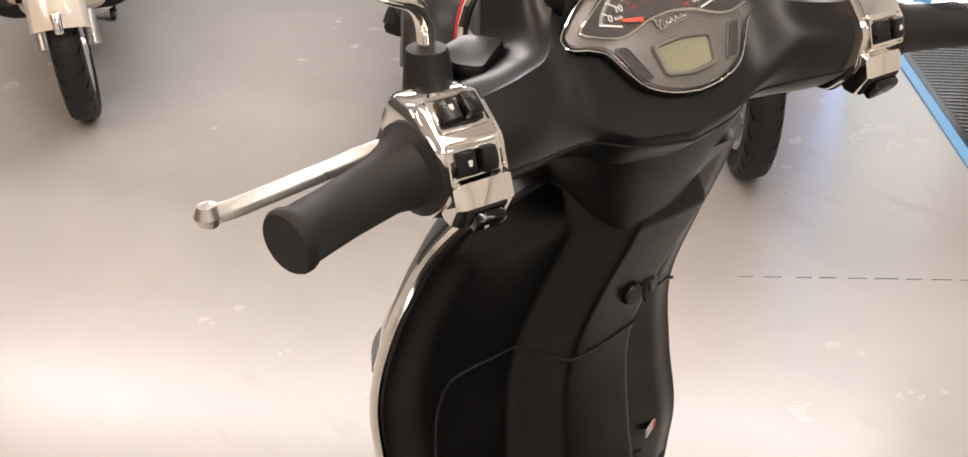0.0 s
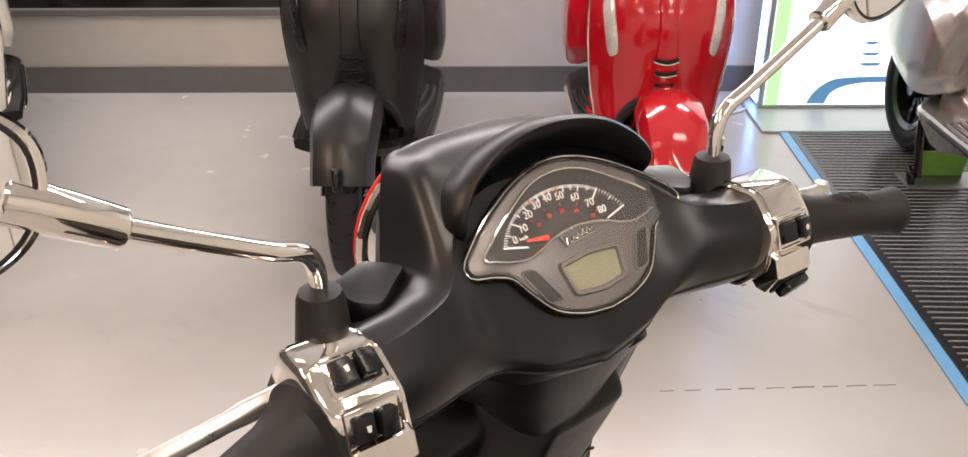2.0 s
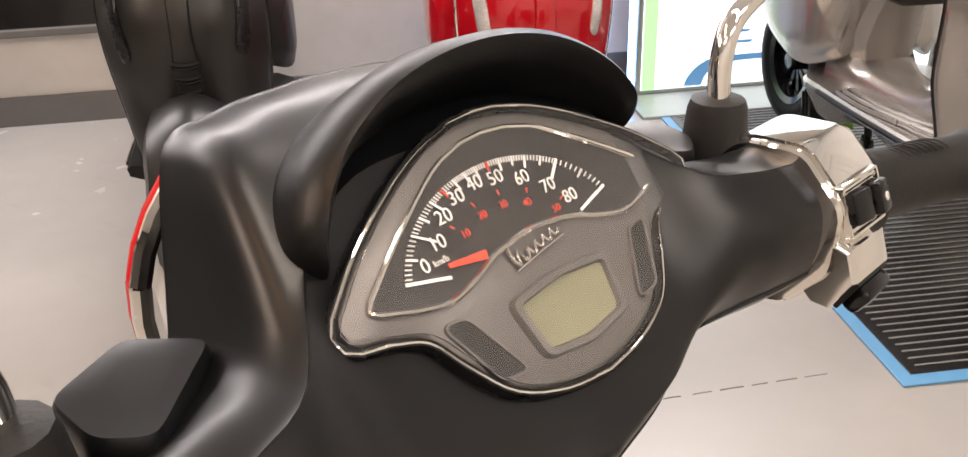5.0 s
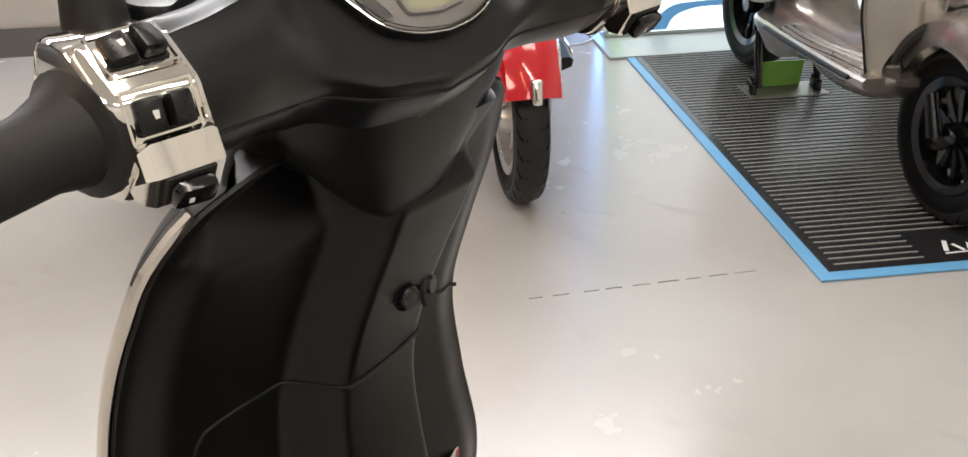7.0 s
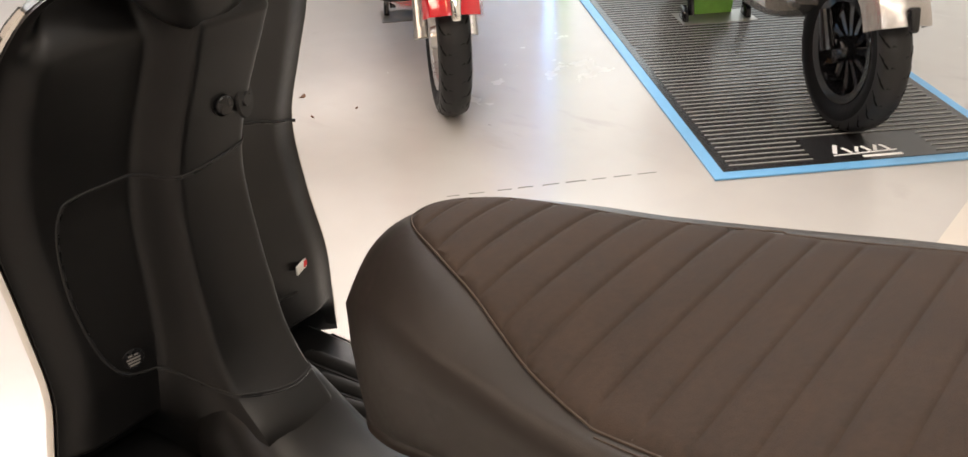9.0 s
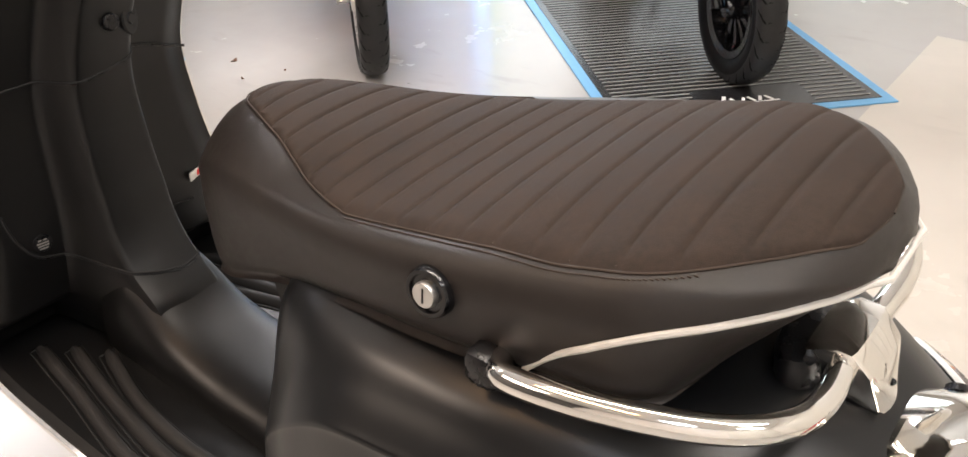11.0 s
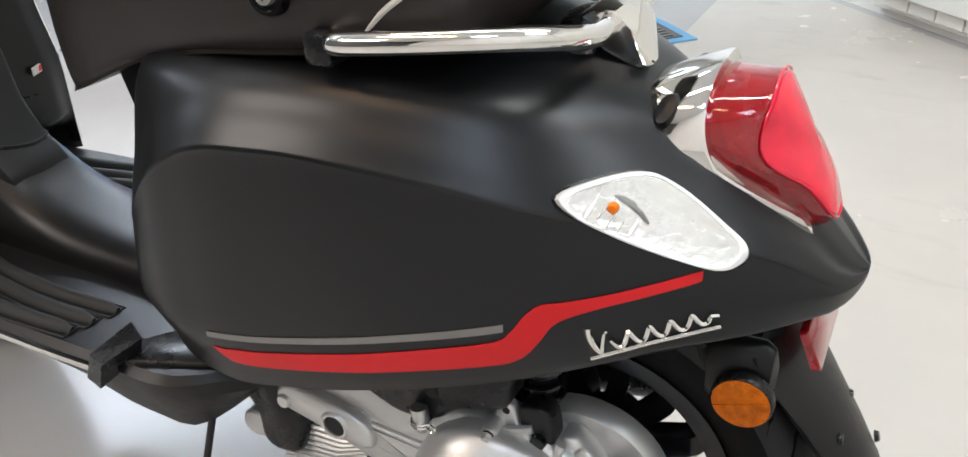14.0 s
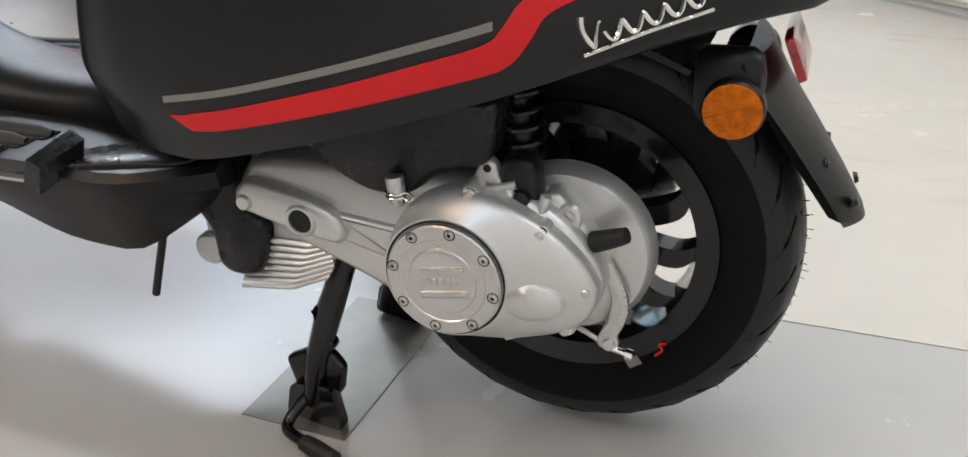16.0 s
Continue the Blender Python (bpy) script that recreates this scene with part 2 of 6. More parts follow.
def tube(pts, r, seg=12, bm=None, flat=1.0):
    """A round bar along points; r is one radius or one for each point."""
    p = [Vector(q) for q in pts]
    rs = list(r) if hasattr(r, "__len__") else [r] * len(p)
    rings, side = [], None
    for i, q in enumerate(p):
        d = (p[min(i + 1, len(p) - 1)] - p[max(i - 1, 0)]).normalized()
        if side is None:
            side = d.orthogonal().normalized()
        side = (side - d * side.dot(d)).normalized()
        up = d.cross(side)
        rings.append([q + rs[i] * (math.cos(a) * side + flat * math.sin(a) * up) for a in np.linspace(0, 2 * math.pi, seg, endpoint=False)])
    return loft(rings, bm=bm)


def revolve(profile, seg=32, m=None, bm=None, hollow=False):
    """A turned body: profile of (radius, height) round the z axis, moved by m; hollow: the profile closes on itself, as a ring's does."""
    if hollow:
        profile = list(profile) + [profile[0]]
    rings = [[Vector((r * math.cos(a), r * math.sin(a), h)) for a in np.linspace(0, 2 * math.pi, seg, endpoint=False)] for r, h in profile]
    if m is not None:
        rings = [[m @ q for q in r] for r in rings]
    b = loft(rings, caps=not hollow, bm=bm)
    if hollow:
        bmesh.ops.remove_doubles(b, verts=b.verts, dist=1e-6)
    return b


def slab(outline, t, bevel=0.0, m=None, bm=None):
    """A plate: an outline in x, y, thickness t up z, with softened upper edge, moved by m."""
    o = [Vector((q[0], q[1], 0)) for q in outline]
    rings = [[q.copy() for q in o], [q + Vector((0, 0, max(t - bevel, t * 0.3))) for q in o]]
    if bevel:
        for f in (0.45, 1.0):
            rr = []
            for i, q in enumerate(o):
                e = (o[(i + 1) % len(o)] - o[i - 1]).normalized()
                nrm = Vector((-e.y, e.x, 0))
                rr.append(q + nrm * bevel * f * SIGN(o) + Vector((0, 0, t - bevel * (1 - f) ** 2)))
            rings.append(rr)
    if m is not None:
        rings = [[m @ q for q in r] for r in rings]
    return loft(rings, bm=bm)


def SIGN(o):
    return 1.0 if sum(o[i - 1].x * q.y - q.x * o[i - 1].y for i, q in enumerate(o)) > 0 else -1.0


def block(sx, sy, sz, m=None, bevel=0.0, seg=2, bm=None):
    """A box with rounded edges, centred in x and y, standing on z = 0, moved by m."""
    b = bmesh.new()
    bmesh.ops.create_cube(b, size=1, matrix=Matrix.LocRotScale((0, 0, sz / 2), None, (sx, sy, sz)))
    if bevel:
        bmesh.ops.bevel(b, geom=list(b.edges), offset=bevel, segments=seg, affect="EDGES", profile=0.5)
    if m is not None:
        b.transform(m)
    if bm is None:
        return b
    me = bpy.data.meshes.new("tmp")
    b.to_mesh(me)
    bm.from_mesh(me)
    b.free()
    bpy.data.meshes.remove(me)
    return bm


def rounded(pts, r, n=4):
    """An outline with rounded corners."""
    out, k = [], len(pts)
    for i in range(k):
        a, b, c = np.array(pts[i - 1], float), np.array(pts[i], float), np.array(pts[(i + 1) % k], float)
        ra = min(r, 0.45 * np.linalg.norm(a - b), 0.45 * np.linalg.norm(c - b))
        p, q = b + (a - b) / np.linalg.norm(a - b) * ra, b + (c - b) / np.linalg.norm(c - b) * ra
        for j in range(n + 1):
            t = j / n
            out.append((1 - t) ** 2 * p + 2 * t * (1 - t) * b + t * t * q)
    return out


def text_mesh(body, size, mat, parent, m, name="lettering", depth=0.0006, shear=0.0, label="", squash=1.0):
    cu = bpy.data.curves.new(name, "FONT")
    cu.body, cu.size, cu.extrude, cu.align_x, cu.align_y, cu.shear = body, size, depth, "CENTER", "CENTER", shear
    cu.resolution_u = 3
    tmp = bpy.data.objects.new(name, cu)
    me = bpy.data.meshes.new_from_object(tmp)
    bpy.data.objects.remove(tmp)
    me.transform(m @ Matrix.Diagonal((squash, 1, 1, 1)))
    me.materials.clear()
    me.materials.append(mat)
    ob = new(name, me)
    ob.parent = parent
    if label:
        tagged(ob, label)
    return ob


# ---- the room ----
def room_block(name, u0, u1, v0, v1, z0, z1, mat, bevel=0.0):
    return block(u1 - u0, v1 - v0, z1 - z0, ROOM @ pose((u0 + u1) / 2, (v0 + v1) / 2, z0), bevel)


def structure(name, bm, mat, label, smooth=False):
    return tagged(part(name, bm, mat, None, smooth=smooth), label, kind="structure")


floor_bm = room_block("floor", LEFT_U - 0.2, WALL_U + 0.2, BACK_V - 0.2, WALL_V + 0.2, -0.1, 0, FLOOR)
structure("floor", floor_bm, FLOOR, "glossy grey painted concrete floor with scuffs and small chips")
# thin cream-toned sheet over the grey floor, right of x = 0.283
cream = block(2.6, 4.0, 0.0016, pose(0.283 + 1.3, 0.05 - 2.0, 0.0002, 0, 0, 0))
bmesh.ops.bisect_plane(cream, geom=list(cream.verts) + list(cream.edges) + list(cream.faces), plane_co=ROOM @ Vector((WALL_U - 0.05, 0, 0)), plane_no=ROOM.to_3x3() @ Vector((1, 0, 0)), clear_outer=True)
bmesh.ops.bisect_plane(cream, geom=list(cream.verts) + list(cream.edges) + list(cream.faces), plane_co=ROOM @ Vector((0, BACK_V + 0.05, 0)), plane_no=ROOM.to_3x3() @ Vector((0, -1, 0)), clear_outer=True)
structure("floor_section", cream, FLOOR_CREAM, "cream-toned area of the concrete floor beside the scooter")
structure("wall_far", room_block("w", LEFT_U - 0.2, WALL_U + 0.2, WALL_V, WALL_V + 0.2, 0, CEIL, WALL), WALL, "white painted rough wall with a grey base")
structure("wall_right", room_block("w", WALL_U, WALL_U + 0.2, BACK_V, WALL_V, 0, CEIL, WALL), WALL, "white painted side wall")
structure("wall_back", room_block("w", LEFT_U - 0.2, WALL_U + 0.2, BACK_V - 0.2, BACK_V, 0, CEIL, WALL), WALL, "white wall behind the showroom")
# unseen wall; its dark colour keeps reflections on the scooter's side low
structure("wall_left", room_block("w", LEFT_U - 0.2, LEFT_U, BACK_V, WALL_V, 0, CEIL, WALL), DARK_WALL, "unseen left wall, dark grey to keep reflections low")
structure("ceiling", room_block("c", LEFT_U - 0.2, WALL_U + 0.2, BACK_V - 0.2, WALL_V + 0.2, CEIL, CEIL + 0.1, CEILING), CEILING, "white ceiling of the showroom")
structure("baseboard", room_block("b", LEFT_U, WALL_U, WALL_V - 0.012, WALL_V, 0, 0.118, SKIRT), SKIRT, "dark grey painted band along the foot of the wall")
# housings for the assumed panels above the view
for lu, lv, lw, ld, turn in PANELS:
    lamp = thing("ceiling_light", "white flat ceiling light panel, assumed out of view", "ceiling light", "ceiling light panels", ROOM @ pose(lu, lv, CEIL - 0.05, 0, 0, turn))
    part("frame", block(lw + 0.06, ld + 0.06, 0.05, bevel=0.006), WALL, lamp, smooth=False)

tube_lamp = thing("tube_light", "long white tube light fixed high along the wall", "tube light", "", ROOM @ pose(-1.2, 3.5, 2.40))
part("housing", block(5.3, 0.14, 0.06, pose(0, 0.02, 0.0), 0.01), WALL, tube_lamp)
part("bracket", block(0.05, 0.2, 0.2, pose(0, 0.1, 0.03), 0.005), WALL, tube_lamp)

dark_pane = thing("window_1", "long black glazed panel set in the white wall", "window", "", ROOM @ pose(0, WALL_V, 0), "structure")
part("pane", block(3.05, 0.02, 1.5, pose(-2.28, -0.012, 0.39), 0.004), BLACK_PANE, dark_pane, smooth=False)
part("frame", block(3.11, 0.05, 0.03, pose(-2.28, -0.02, 0.36), 0.004), SKIRT, dark_pane, smooth=False)

# planked white doors on the back and side walls
for nm, base, count in (("door_1", ROOM @ pose(0.1, BACK_V, 0), 19), ("door_2", ROOM @ pose(WALL_U, -1.6, 0, 0, 0, 90), 25)):
    gate = thing(nm, "white painted door of wide vertical boards", "door", "", base, "structure")
    part("frame", block(0.12 * count + 0.12, 0.03, 2.3, pose(0.06 * count, 0.016, 0.03), 0.004), DOOR, gate, smooth=False)
    me = None
    for i in range(count):
        if me is None:
            first = part("board", block(0.115, 0.022, 2.2, None, 0.0045), DOOR, gate, smooth=False)
            me = first.data
            first.location = (0.06, 0.042, 0.05)
        else:
            ob = new("board", me)
            ob.parent, ob.location = gate, (0.06 + 0.12 * i, 0.042, 0.05)
    part("meeting_post", block(0.07, 0.05, 2.22, pose(0.12 * 10, 0.085, 0.05), 0.006), DOOR, gate, smooth=False)
    for sg in (-1, 1):
        bolt = part("drop_bolt", block(0.022, 0.02, 0.34, pose(1.2 + sg * 0.07, 0.06, 0.03), 0.004), GLOSS, gate, "black drop bolt", smooth=False)
        part("bolt_clip", block(0.05, 0.02, 0.03, pose(1.2 + sg * 0.07, 0.064, 0.25), 0.004), GLOSS, bolt, smooth=False)
    for k in range(3):
        rail = part("rail", block(0.12 * count, 0.03, 0.10, pose(0.06 * count, 0.066, 0.10 + 1.02 * k), 0.005), DOOR, gate, smooth=False)

# ---- display mat ----
MAT = ROOM @ pose(0.774, 1.49, 0, 0, 0, -1.4)
mat = thing("display_mat", "black ribbed exhibition mat with a light blue border", "mat", "", MAT)
ML, MW = 1.83, 0.9
part("border", block(MW, ML, 0.006, pose(MW / 2, ML / 2, 0.0005), 0.002), MAT_BLUE, mat, "light blue border", smooth=False)
part("field", block(MW - 0.07, ML - 0.07, 0.004, pose(MW / 2, ML / 2, 0.0045), 0.001), MAT_DARK, mat, "black field", smooth=False)
# a plain slanted white mark near the mat's front edge
for k, (x, y, w, h, a) in enumerate(((0.385, 0.108, 0.012, 0.055, -24), (0.415, 0.098, 0.010, 0.036, 24), (0.445, 0.100, 0.010, 0.034, -24), (0.472, 0.101, 0.010, 0.034, 24), (0.50, 0.102, 0.010, 0.034, -24), (0.528, 0.102, 0.010, 0.034, 24), (0.46, 0.077, 0.19, 0.006, 3), (0.50, 0.056, 0.115, 0.012, 0))):
    part("printed_stroke", slab([(-w / 2, -h / 2), (w / 2, -h / 2), (w / 2, h / 2), (-w / 2, h / 2)], 0.0006, 0, m=pose(x, y, 0.0085, 0, 0, a)), WHITE_INK, mat, "white printed stroke", smooth=False)
rib_me = None
for i in range(62):
    y = 0.062 + i * 0.0277
    short = i < 5
    for x0, x1 in (((0.06, 0.30), (0.66, MW - 0.06)) if short else ((0.06, MW - 0.06),)):
        b = block(x1 - x0, 0.0042, 0.003, pose((x0 + x1) / 2, y, 0.0085), 0.001, 1)
        part("rib", b, MAT_LINE, mat, smooth=False)

# ---- light box with a picture of a scooter's front ----
BOX = ROOM @ pose(0.796, 3.36, 0)
lightbox = thing("light_box", "tall backlit display box with a white and green poster", "display", "", BOX)
part("base", block(1.5, 0.5, 0.012, pose(0.70, 0.12, 0), 0.003), BOX_METAL, lightbox, "flat grey metal foot", smooth=False)
part("housing", block(1.3, 0.11, 1.95, pose(0.65, 0.19, 0.012), 0.004), BOX_METAL, lightbox, smooth=False)
part("poster", block(1.26, 0.004, 1.9, pose(0.65, 0.133, 0.03)), GLOW_WHITE, lightbox, "white backlit poster", smooth=False)
part("poster_edge", block(0.055, 0.004, 1.9, pose(0.050, 0.129, 0.03)), GLOW_GREEN, lightbox, "green strip of the poster", smooth=False)
arch = [tuple(q) for q in spline([(0.20, 0.035), (0.214, 0.07), (0.242, 0.105), (0.28, 0.132), (0.325, 0.146), (0.45, 0.153), (0.62, 0.15), (0.70, 0.12), (0.73, 0.035)], 4)] + [tuple(q) for q in spline([(0.67, 0.035), (0.655, 0.09), (0.60, 0.125), (0.45, 0.128), (0.36, 0.115), (0.30, 0.085), (0.275, 0.035)], 4)]
part("printed_fender", slab(arch, 0.002, m=pose(0, 0.131, 0) @ pose(0, 0, 0, 90, 0, 0)), GLOW_BLUE, lightbox, "printed blue shape", smooth=False)
for z, x0, x1 in ((0.295, 0.400, 0.463), (0.248, 0.396, 0.475), (0.204, 0.391, 0.489)):
    part("printed_vent", slab([(x0, z + 0.006), (x0 + 0.02, z - 0.004), (x1 - 0.02, z - 0.004), (x1, z + 0.006), (x1 - 0.02, z + 0.008), (x0 + 0.02, z + 0.008)], 0.002, m=pose(0, 0.131, 0) @ pose(0, 0, 0, 90, 0, 0)), GLOW_BLUE, lightbox, smooth=False)
# unseen source: this side is made to glow so the wall turns blue
part("side_light", block(0.004, 0.08, 1.9, pose(-0.003, 0.2, 0.03)), GLOW_SIDE, lightbox, "blue glowing side, added to tint the wall", smooth=False)

# a cable on the floor beside the box and dry leaf bits
cable = thing("floor_cable", "thin white cable lying on the floor by the display box", "cable", "", ROOM @ pose(0.62, 3.4, 0.006))
part("cord", tube(spline([(0.17, 0.15, 0.004), (0.05, 0.05, 0), (-0.1, 0.10, 0), (-0.16, 0.22, 0), (-0.05, 0.3, 0.0), (0.02, 0.24, 0.004)], 6), 0.004, 8), PIPING, cable)
for k, (x, y, r, a) in enumerate(((1.29, 1.93, 0.011, 20), (1.20, 1.78, 0.006, 70), (1.33, 1.72, 0.004, 10), (0.42, -1.02, 0.009, 15))):
    leaf = thing("leaf", "small dry brown leaf lying on the floor", "leaf", "dry leaves", pose(x, y, 0.001, 0, 0, a))
    part("blade", loft([[(r * f * math.cos(t) * 1.5, r * f * 0.7 * math.sin(t) * (1 + 0.3 * math.sin(3 * t)), z + 0.002 * math.cos(2 * t) * f) for t in np.linspace(0, 2 * math.pi, 14, endpoint=False)] for f, z in ((0.95, 0.0005), (1.0, 0.002), (0.3, 0.0035))]), LEAF, leaf)
joint = bmesh.new()
for k in range(9):
    f0, f1 = k / 9 + random.uniform(0, 0.03), (k + 1) / 9 - random.uniform(0, 0.04)
    p0, p1 = Vector((1.06, 1.125, 0.0004)).lerp(Vector((1.53, 0.745, 0.0004)), f0), Vector((1.06, 1.125, 0.0004)).lerp(Vector((1.53, 0.745, 0.0004)), f1)
    tube([p0, (p0 + p1) / 2 + Vector((random.uniform(-0.001, 0.001), random.uniform(-0.001, 0.001), 0)), p1], random.uniform(0.0008, 0.002), 6, bm=joint, flat=0.3)
part("floor_joint", joint, SKIRT, bpy.data.objects["floor"], "thin cracked joint in the floor")


# ---- scooter: x to its right, y ahead, z up; rear axle at y = -0.48 ----
REAR_Y, FRONT_Y, AXLE_Z = -0.48, 0.80, 0.256
BODY_Y = [-0.716, -0.70, -0.65, -0.56, -0.46, -0.34, -0.22, -0.12, -0.05, -0.005, 0.022]
BODY = {  # half section at each y: top, shoulder, ridge, belly, hem
    "top": [0.545, 0.557, 0.609, 0.668, 0.712, 0.73, 0.728, 0.722, 0.712, 0.70, 0.69],
    "sx": [0.022, 0.030, 0.046, 0.076, 0.128, 0.16, 0.168, 0.162, 0.15, 0.135, 0.11],
    "sz": [0.543, 0.552, 0.601, 0.654, 0.695, 0.712, 0.71, 0.70, 0.688, 0.67, 0.64],
    "rx": [0.046, 0.057, 0.094, 0.144, 0.186, 0.210, 0.219, 0.218, 0.207, 0.182, 0.137],
    "rz": [0.541, 0.548, 0.583, 0.612, 0.634, 0.652, 0.655, 0.634, 0.578, 0.52, 0.49],
    "bx": [0.050, 0.062, 0.106, 0.155, 0.194, 0.215, 0.223, 0.224, 0.214, 0.19, 0.15],
    "bz": [0.540, 0.542, 0.545, 0.535, 0.515, 0.485, 0.455, 0.44, 0.44, 0.45, 0.46],
    "hx": [0.040, 0.050, 0.098, 0.146, 0.182, 0.204, 0.211, 0.208, 0.192, 0.165, 0.13],
    "hz": [0.529, 0.526, 0.519, 0.496, 0.462, 0.424, 0.390, 0.371, 0.380, 0.40, 0.42],
}


def body_half(y):
    g = {k: curve1(y, BODY_Y, v) for k, v in BODY.items()}
    pts = [(0, g["top"] + 0.004), (g["sx"] * 0.6, g["top"]), (g["sx"], g["sz"]), (g["sx"] * 0.45 + g["rx"] * 0.55, g["sz"] * 0.45 + g["rz"] * 0.55 + 0.004), (g["sx"] * 0.10 + g["rx"] * 0.90, g["sz"] * 0.10 + g["rz"] * 0.90 + 0.002), (g["rx"], g["rz"]), (g["rx"] * 0.93 + g["bx"] * 0.07, g["rz"] * 0.93 + g["bz"] * 0.07), ((g["bx"] + g["rx"]) / 2 + 0.002, (g["rz"] + g["bz"]) / 2), (g["bx"], g["bz"]), (g["hx"] + 0.006, (g["bz"] + g["hz"]) / 2 - 0.01), (g["hx"], g["hz"])]
    return pts


BODY_TABLE = {}


def body_x(y, z):
    """Half width of the rear body at a height."""
    if not BODY_TABLE:
        for k in range(151):
            yy = -0.716 + 0.005 * k
            p = spline(body_half(yy), 8)[16:]
            zz, xx = [-q[1] for q in p], [q[0] for q in p]
            for i in range(1, len(zz)):
                zz[i] = max(zz[i], zz[i - 1] + 1e-6)
            BODY_TABLE[k] = [float(q) for q in np.interp([-(0.36 + 0.004 * j) for j in range(91)], zz, xx)]
    fy, fz = min(149.999, max(0.0, (y + 0.716) / 0.005)), min(89.999, max(0.0, (z - 0.36) / 0.004))
    i, j = int(fy), int(fz)
    fy, fz, r0, r1 = fy - i, fz - j, BODY_TABLE[i], BODY_TABLE[i + 1]
    return (1 - fy) * ((1 - fz) * r0[j] + fz * r0[j + 1]) + fy * ((1 - fz) * r1[j] + fz * r1[j + 1])


def on_body(y, z, off=0.001):
    x = body_x(y, z)
    dy = (body_x(y + 0.01, z) - body_x(y - 0.01, z)) / 0.02
    dz = (body_x(y, z + 0.012) - body_x(y, z - 0.012)) / 0.024
    n = Vector((1, -dy, -dz)).normalized()
    return Vector((-(x + n.x * off), y + n.y * off, z + n.z * off))


def rear_body():
    rings = []
    ys = list([-0.716, -0.7155, -0.714, -0.7115, -0.708] + list(np.linspace(-0.703, 0.022, 72)))
    for y in ys:
        half = spline(body_half(y), 5)
        f = 1.0 if y > -0.688 else max(0.004, 1 - ((-0.688 - y) / 0.0282) ** 2) ** 0.5  # rounded tail end
        half = [(q[0] * f, 0.543 + (q[1] - 0.543) * f) for q in half]
        ring = [(q[0], y, q[1]) for q in half]
        hx, hz = half[-1]
        ring += [(hx - 0.008 * f, y, hz - 0.002 * f), (hx - 0.016 * f, y, hz + 0.008 * f), (hx * 0.9 - 0.02 * f, y, hz + 0.02 * f)]
        left = [(-q[0], q[1], q[2]) for q in ring[1:]][::-1]
        rings.append(ring + left)
    bm = loft(rings)
    return bm


SHIELD_Z = [0.33, 0.42, 0.50, 0.60, 0.70, 0.78, 0.85, 0.90, 0.935, 0.955]
SHIELD_W = [0.222, 0.214, 0.203, 0.202, 0.204, 0.198, 0.184, 0.166, 0.138, 0.10]
SHIELD_Y = [0.575, 0.560, 0.548, 0.556, 0.560, 0.540, 0.515, 0.494, 0.472, 0.458]


SHIELD_R = [0.222, 0.208, 0.197, 0.184, 0.179, 0.186, 0.187, 0.176, 0.148, 0.11]  # the half on the rider's right
FASCIA_W = [0.158, 0.174, 0.188, 0.199, 0.203, 0.198, 0.186, 0.166, 0.138, 0.10]  # the parked scooters taper towards the wheel


def shield_w(z, side=-1):
    return curve1(z, SHIELD_Z, SHIELD_W if side < 0 else SHIELD_R)


def fascia_w(z, side=-1):
    return curve1(z, SHIELD_Z, FASCIA_W)


def shield_y(z):
    return curve1(z, SHIELD_Z, SHIELD_Y)


SHIELD_X = 0.005
SPINE_Z = [0.34, 0.43, 0.46, 0.50, 0.56, 0.65, 0.74, 0.88, 0.95]
SPINE_OUT = [0.153, 0.153, 0.113, 0.079, 0.062, 0.052, 0.046, 0.045, 0.045]
SPINE_L = [-0.092, -0.090, -0.088, -0.084, -0.077, -0.070, -0.060, -0.040, -0.040]
SPINE_R = [0.042, 0.042, 0.042, 0.043, 0.046, 0.047, 0.050, 0.070, 0.075]


def inner_y(x, z, wide=shield_w):
    """The face of the knee panel towards the rider: a lid on one side, the spine, a wing on the other."""
    x -= SHIELD_X
    w, ye = wide(z, 1 if x > 0 else -1), shield_y(z)
    edge = max(0.0, w - abs(x))
    y = ye - 0.006 - 0.014 * sstep(0.002, 0.045, edge)
    l0, r1 = curve1(z, SPINE_Z, SPINE_L), curve1(z, SPINE_Z, SPINE_R)
    hump = sstep(l0, l0 + 0.036, x) * (1 - sstep(r1, r1 + 0.036, x))
    mid = (x - (l0 + r1 + 0.036) / 2) / ((r1 + 0.036 - l0) / 2)
    y -= curve1(z, SPINE_Z, SPINE_OUT) * hump * (1.06 - 0.12 * min(1.0, mid * mid)) * (1 - 0.5 * sstep(0.886, 0.91, z))
    if x < l0 + 0.03:
        y += 0.060 * (1 - hump) * sstep(0.868, 0.945, z) * sstep(0.01, 0.04, edge)
    y += 0.055 * (1 - hump) * sstep(0.415, 0.36, z) * sstep(0.0, 0.03, edge)
    return y


def knee_shell(wide):
    def kx(u, z):
        return u * wide(z, 1 if u > 0 else -1) * 0.985 + SHIELD_X

    return closed_sheet(lambda u, z: (kx(u, z), inner_y(kx(u, z), z, wide), z), lambda u, z: (kx(u, z), max(shield_y(z) - 0.001, inner_y(kx(u, z), z, wide) + 0.002), z), np.linspace(-1, 1, 101), np.linspace(0.345, 0.953, 130))


def fascia_out(u, z):
    """How far the outer shell bulges ahead of its rim."""
    return curve1(z, [0.33, 0.45, 0.6, 0.75, 0.9, 0.95], [0.075, 0.092, 0.098, 0.092, 0.07, 0.055]) * (1 - abs(u) ** 2.8)


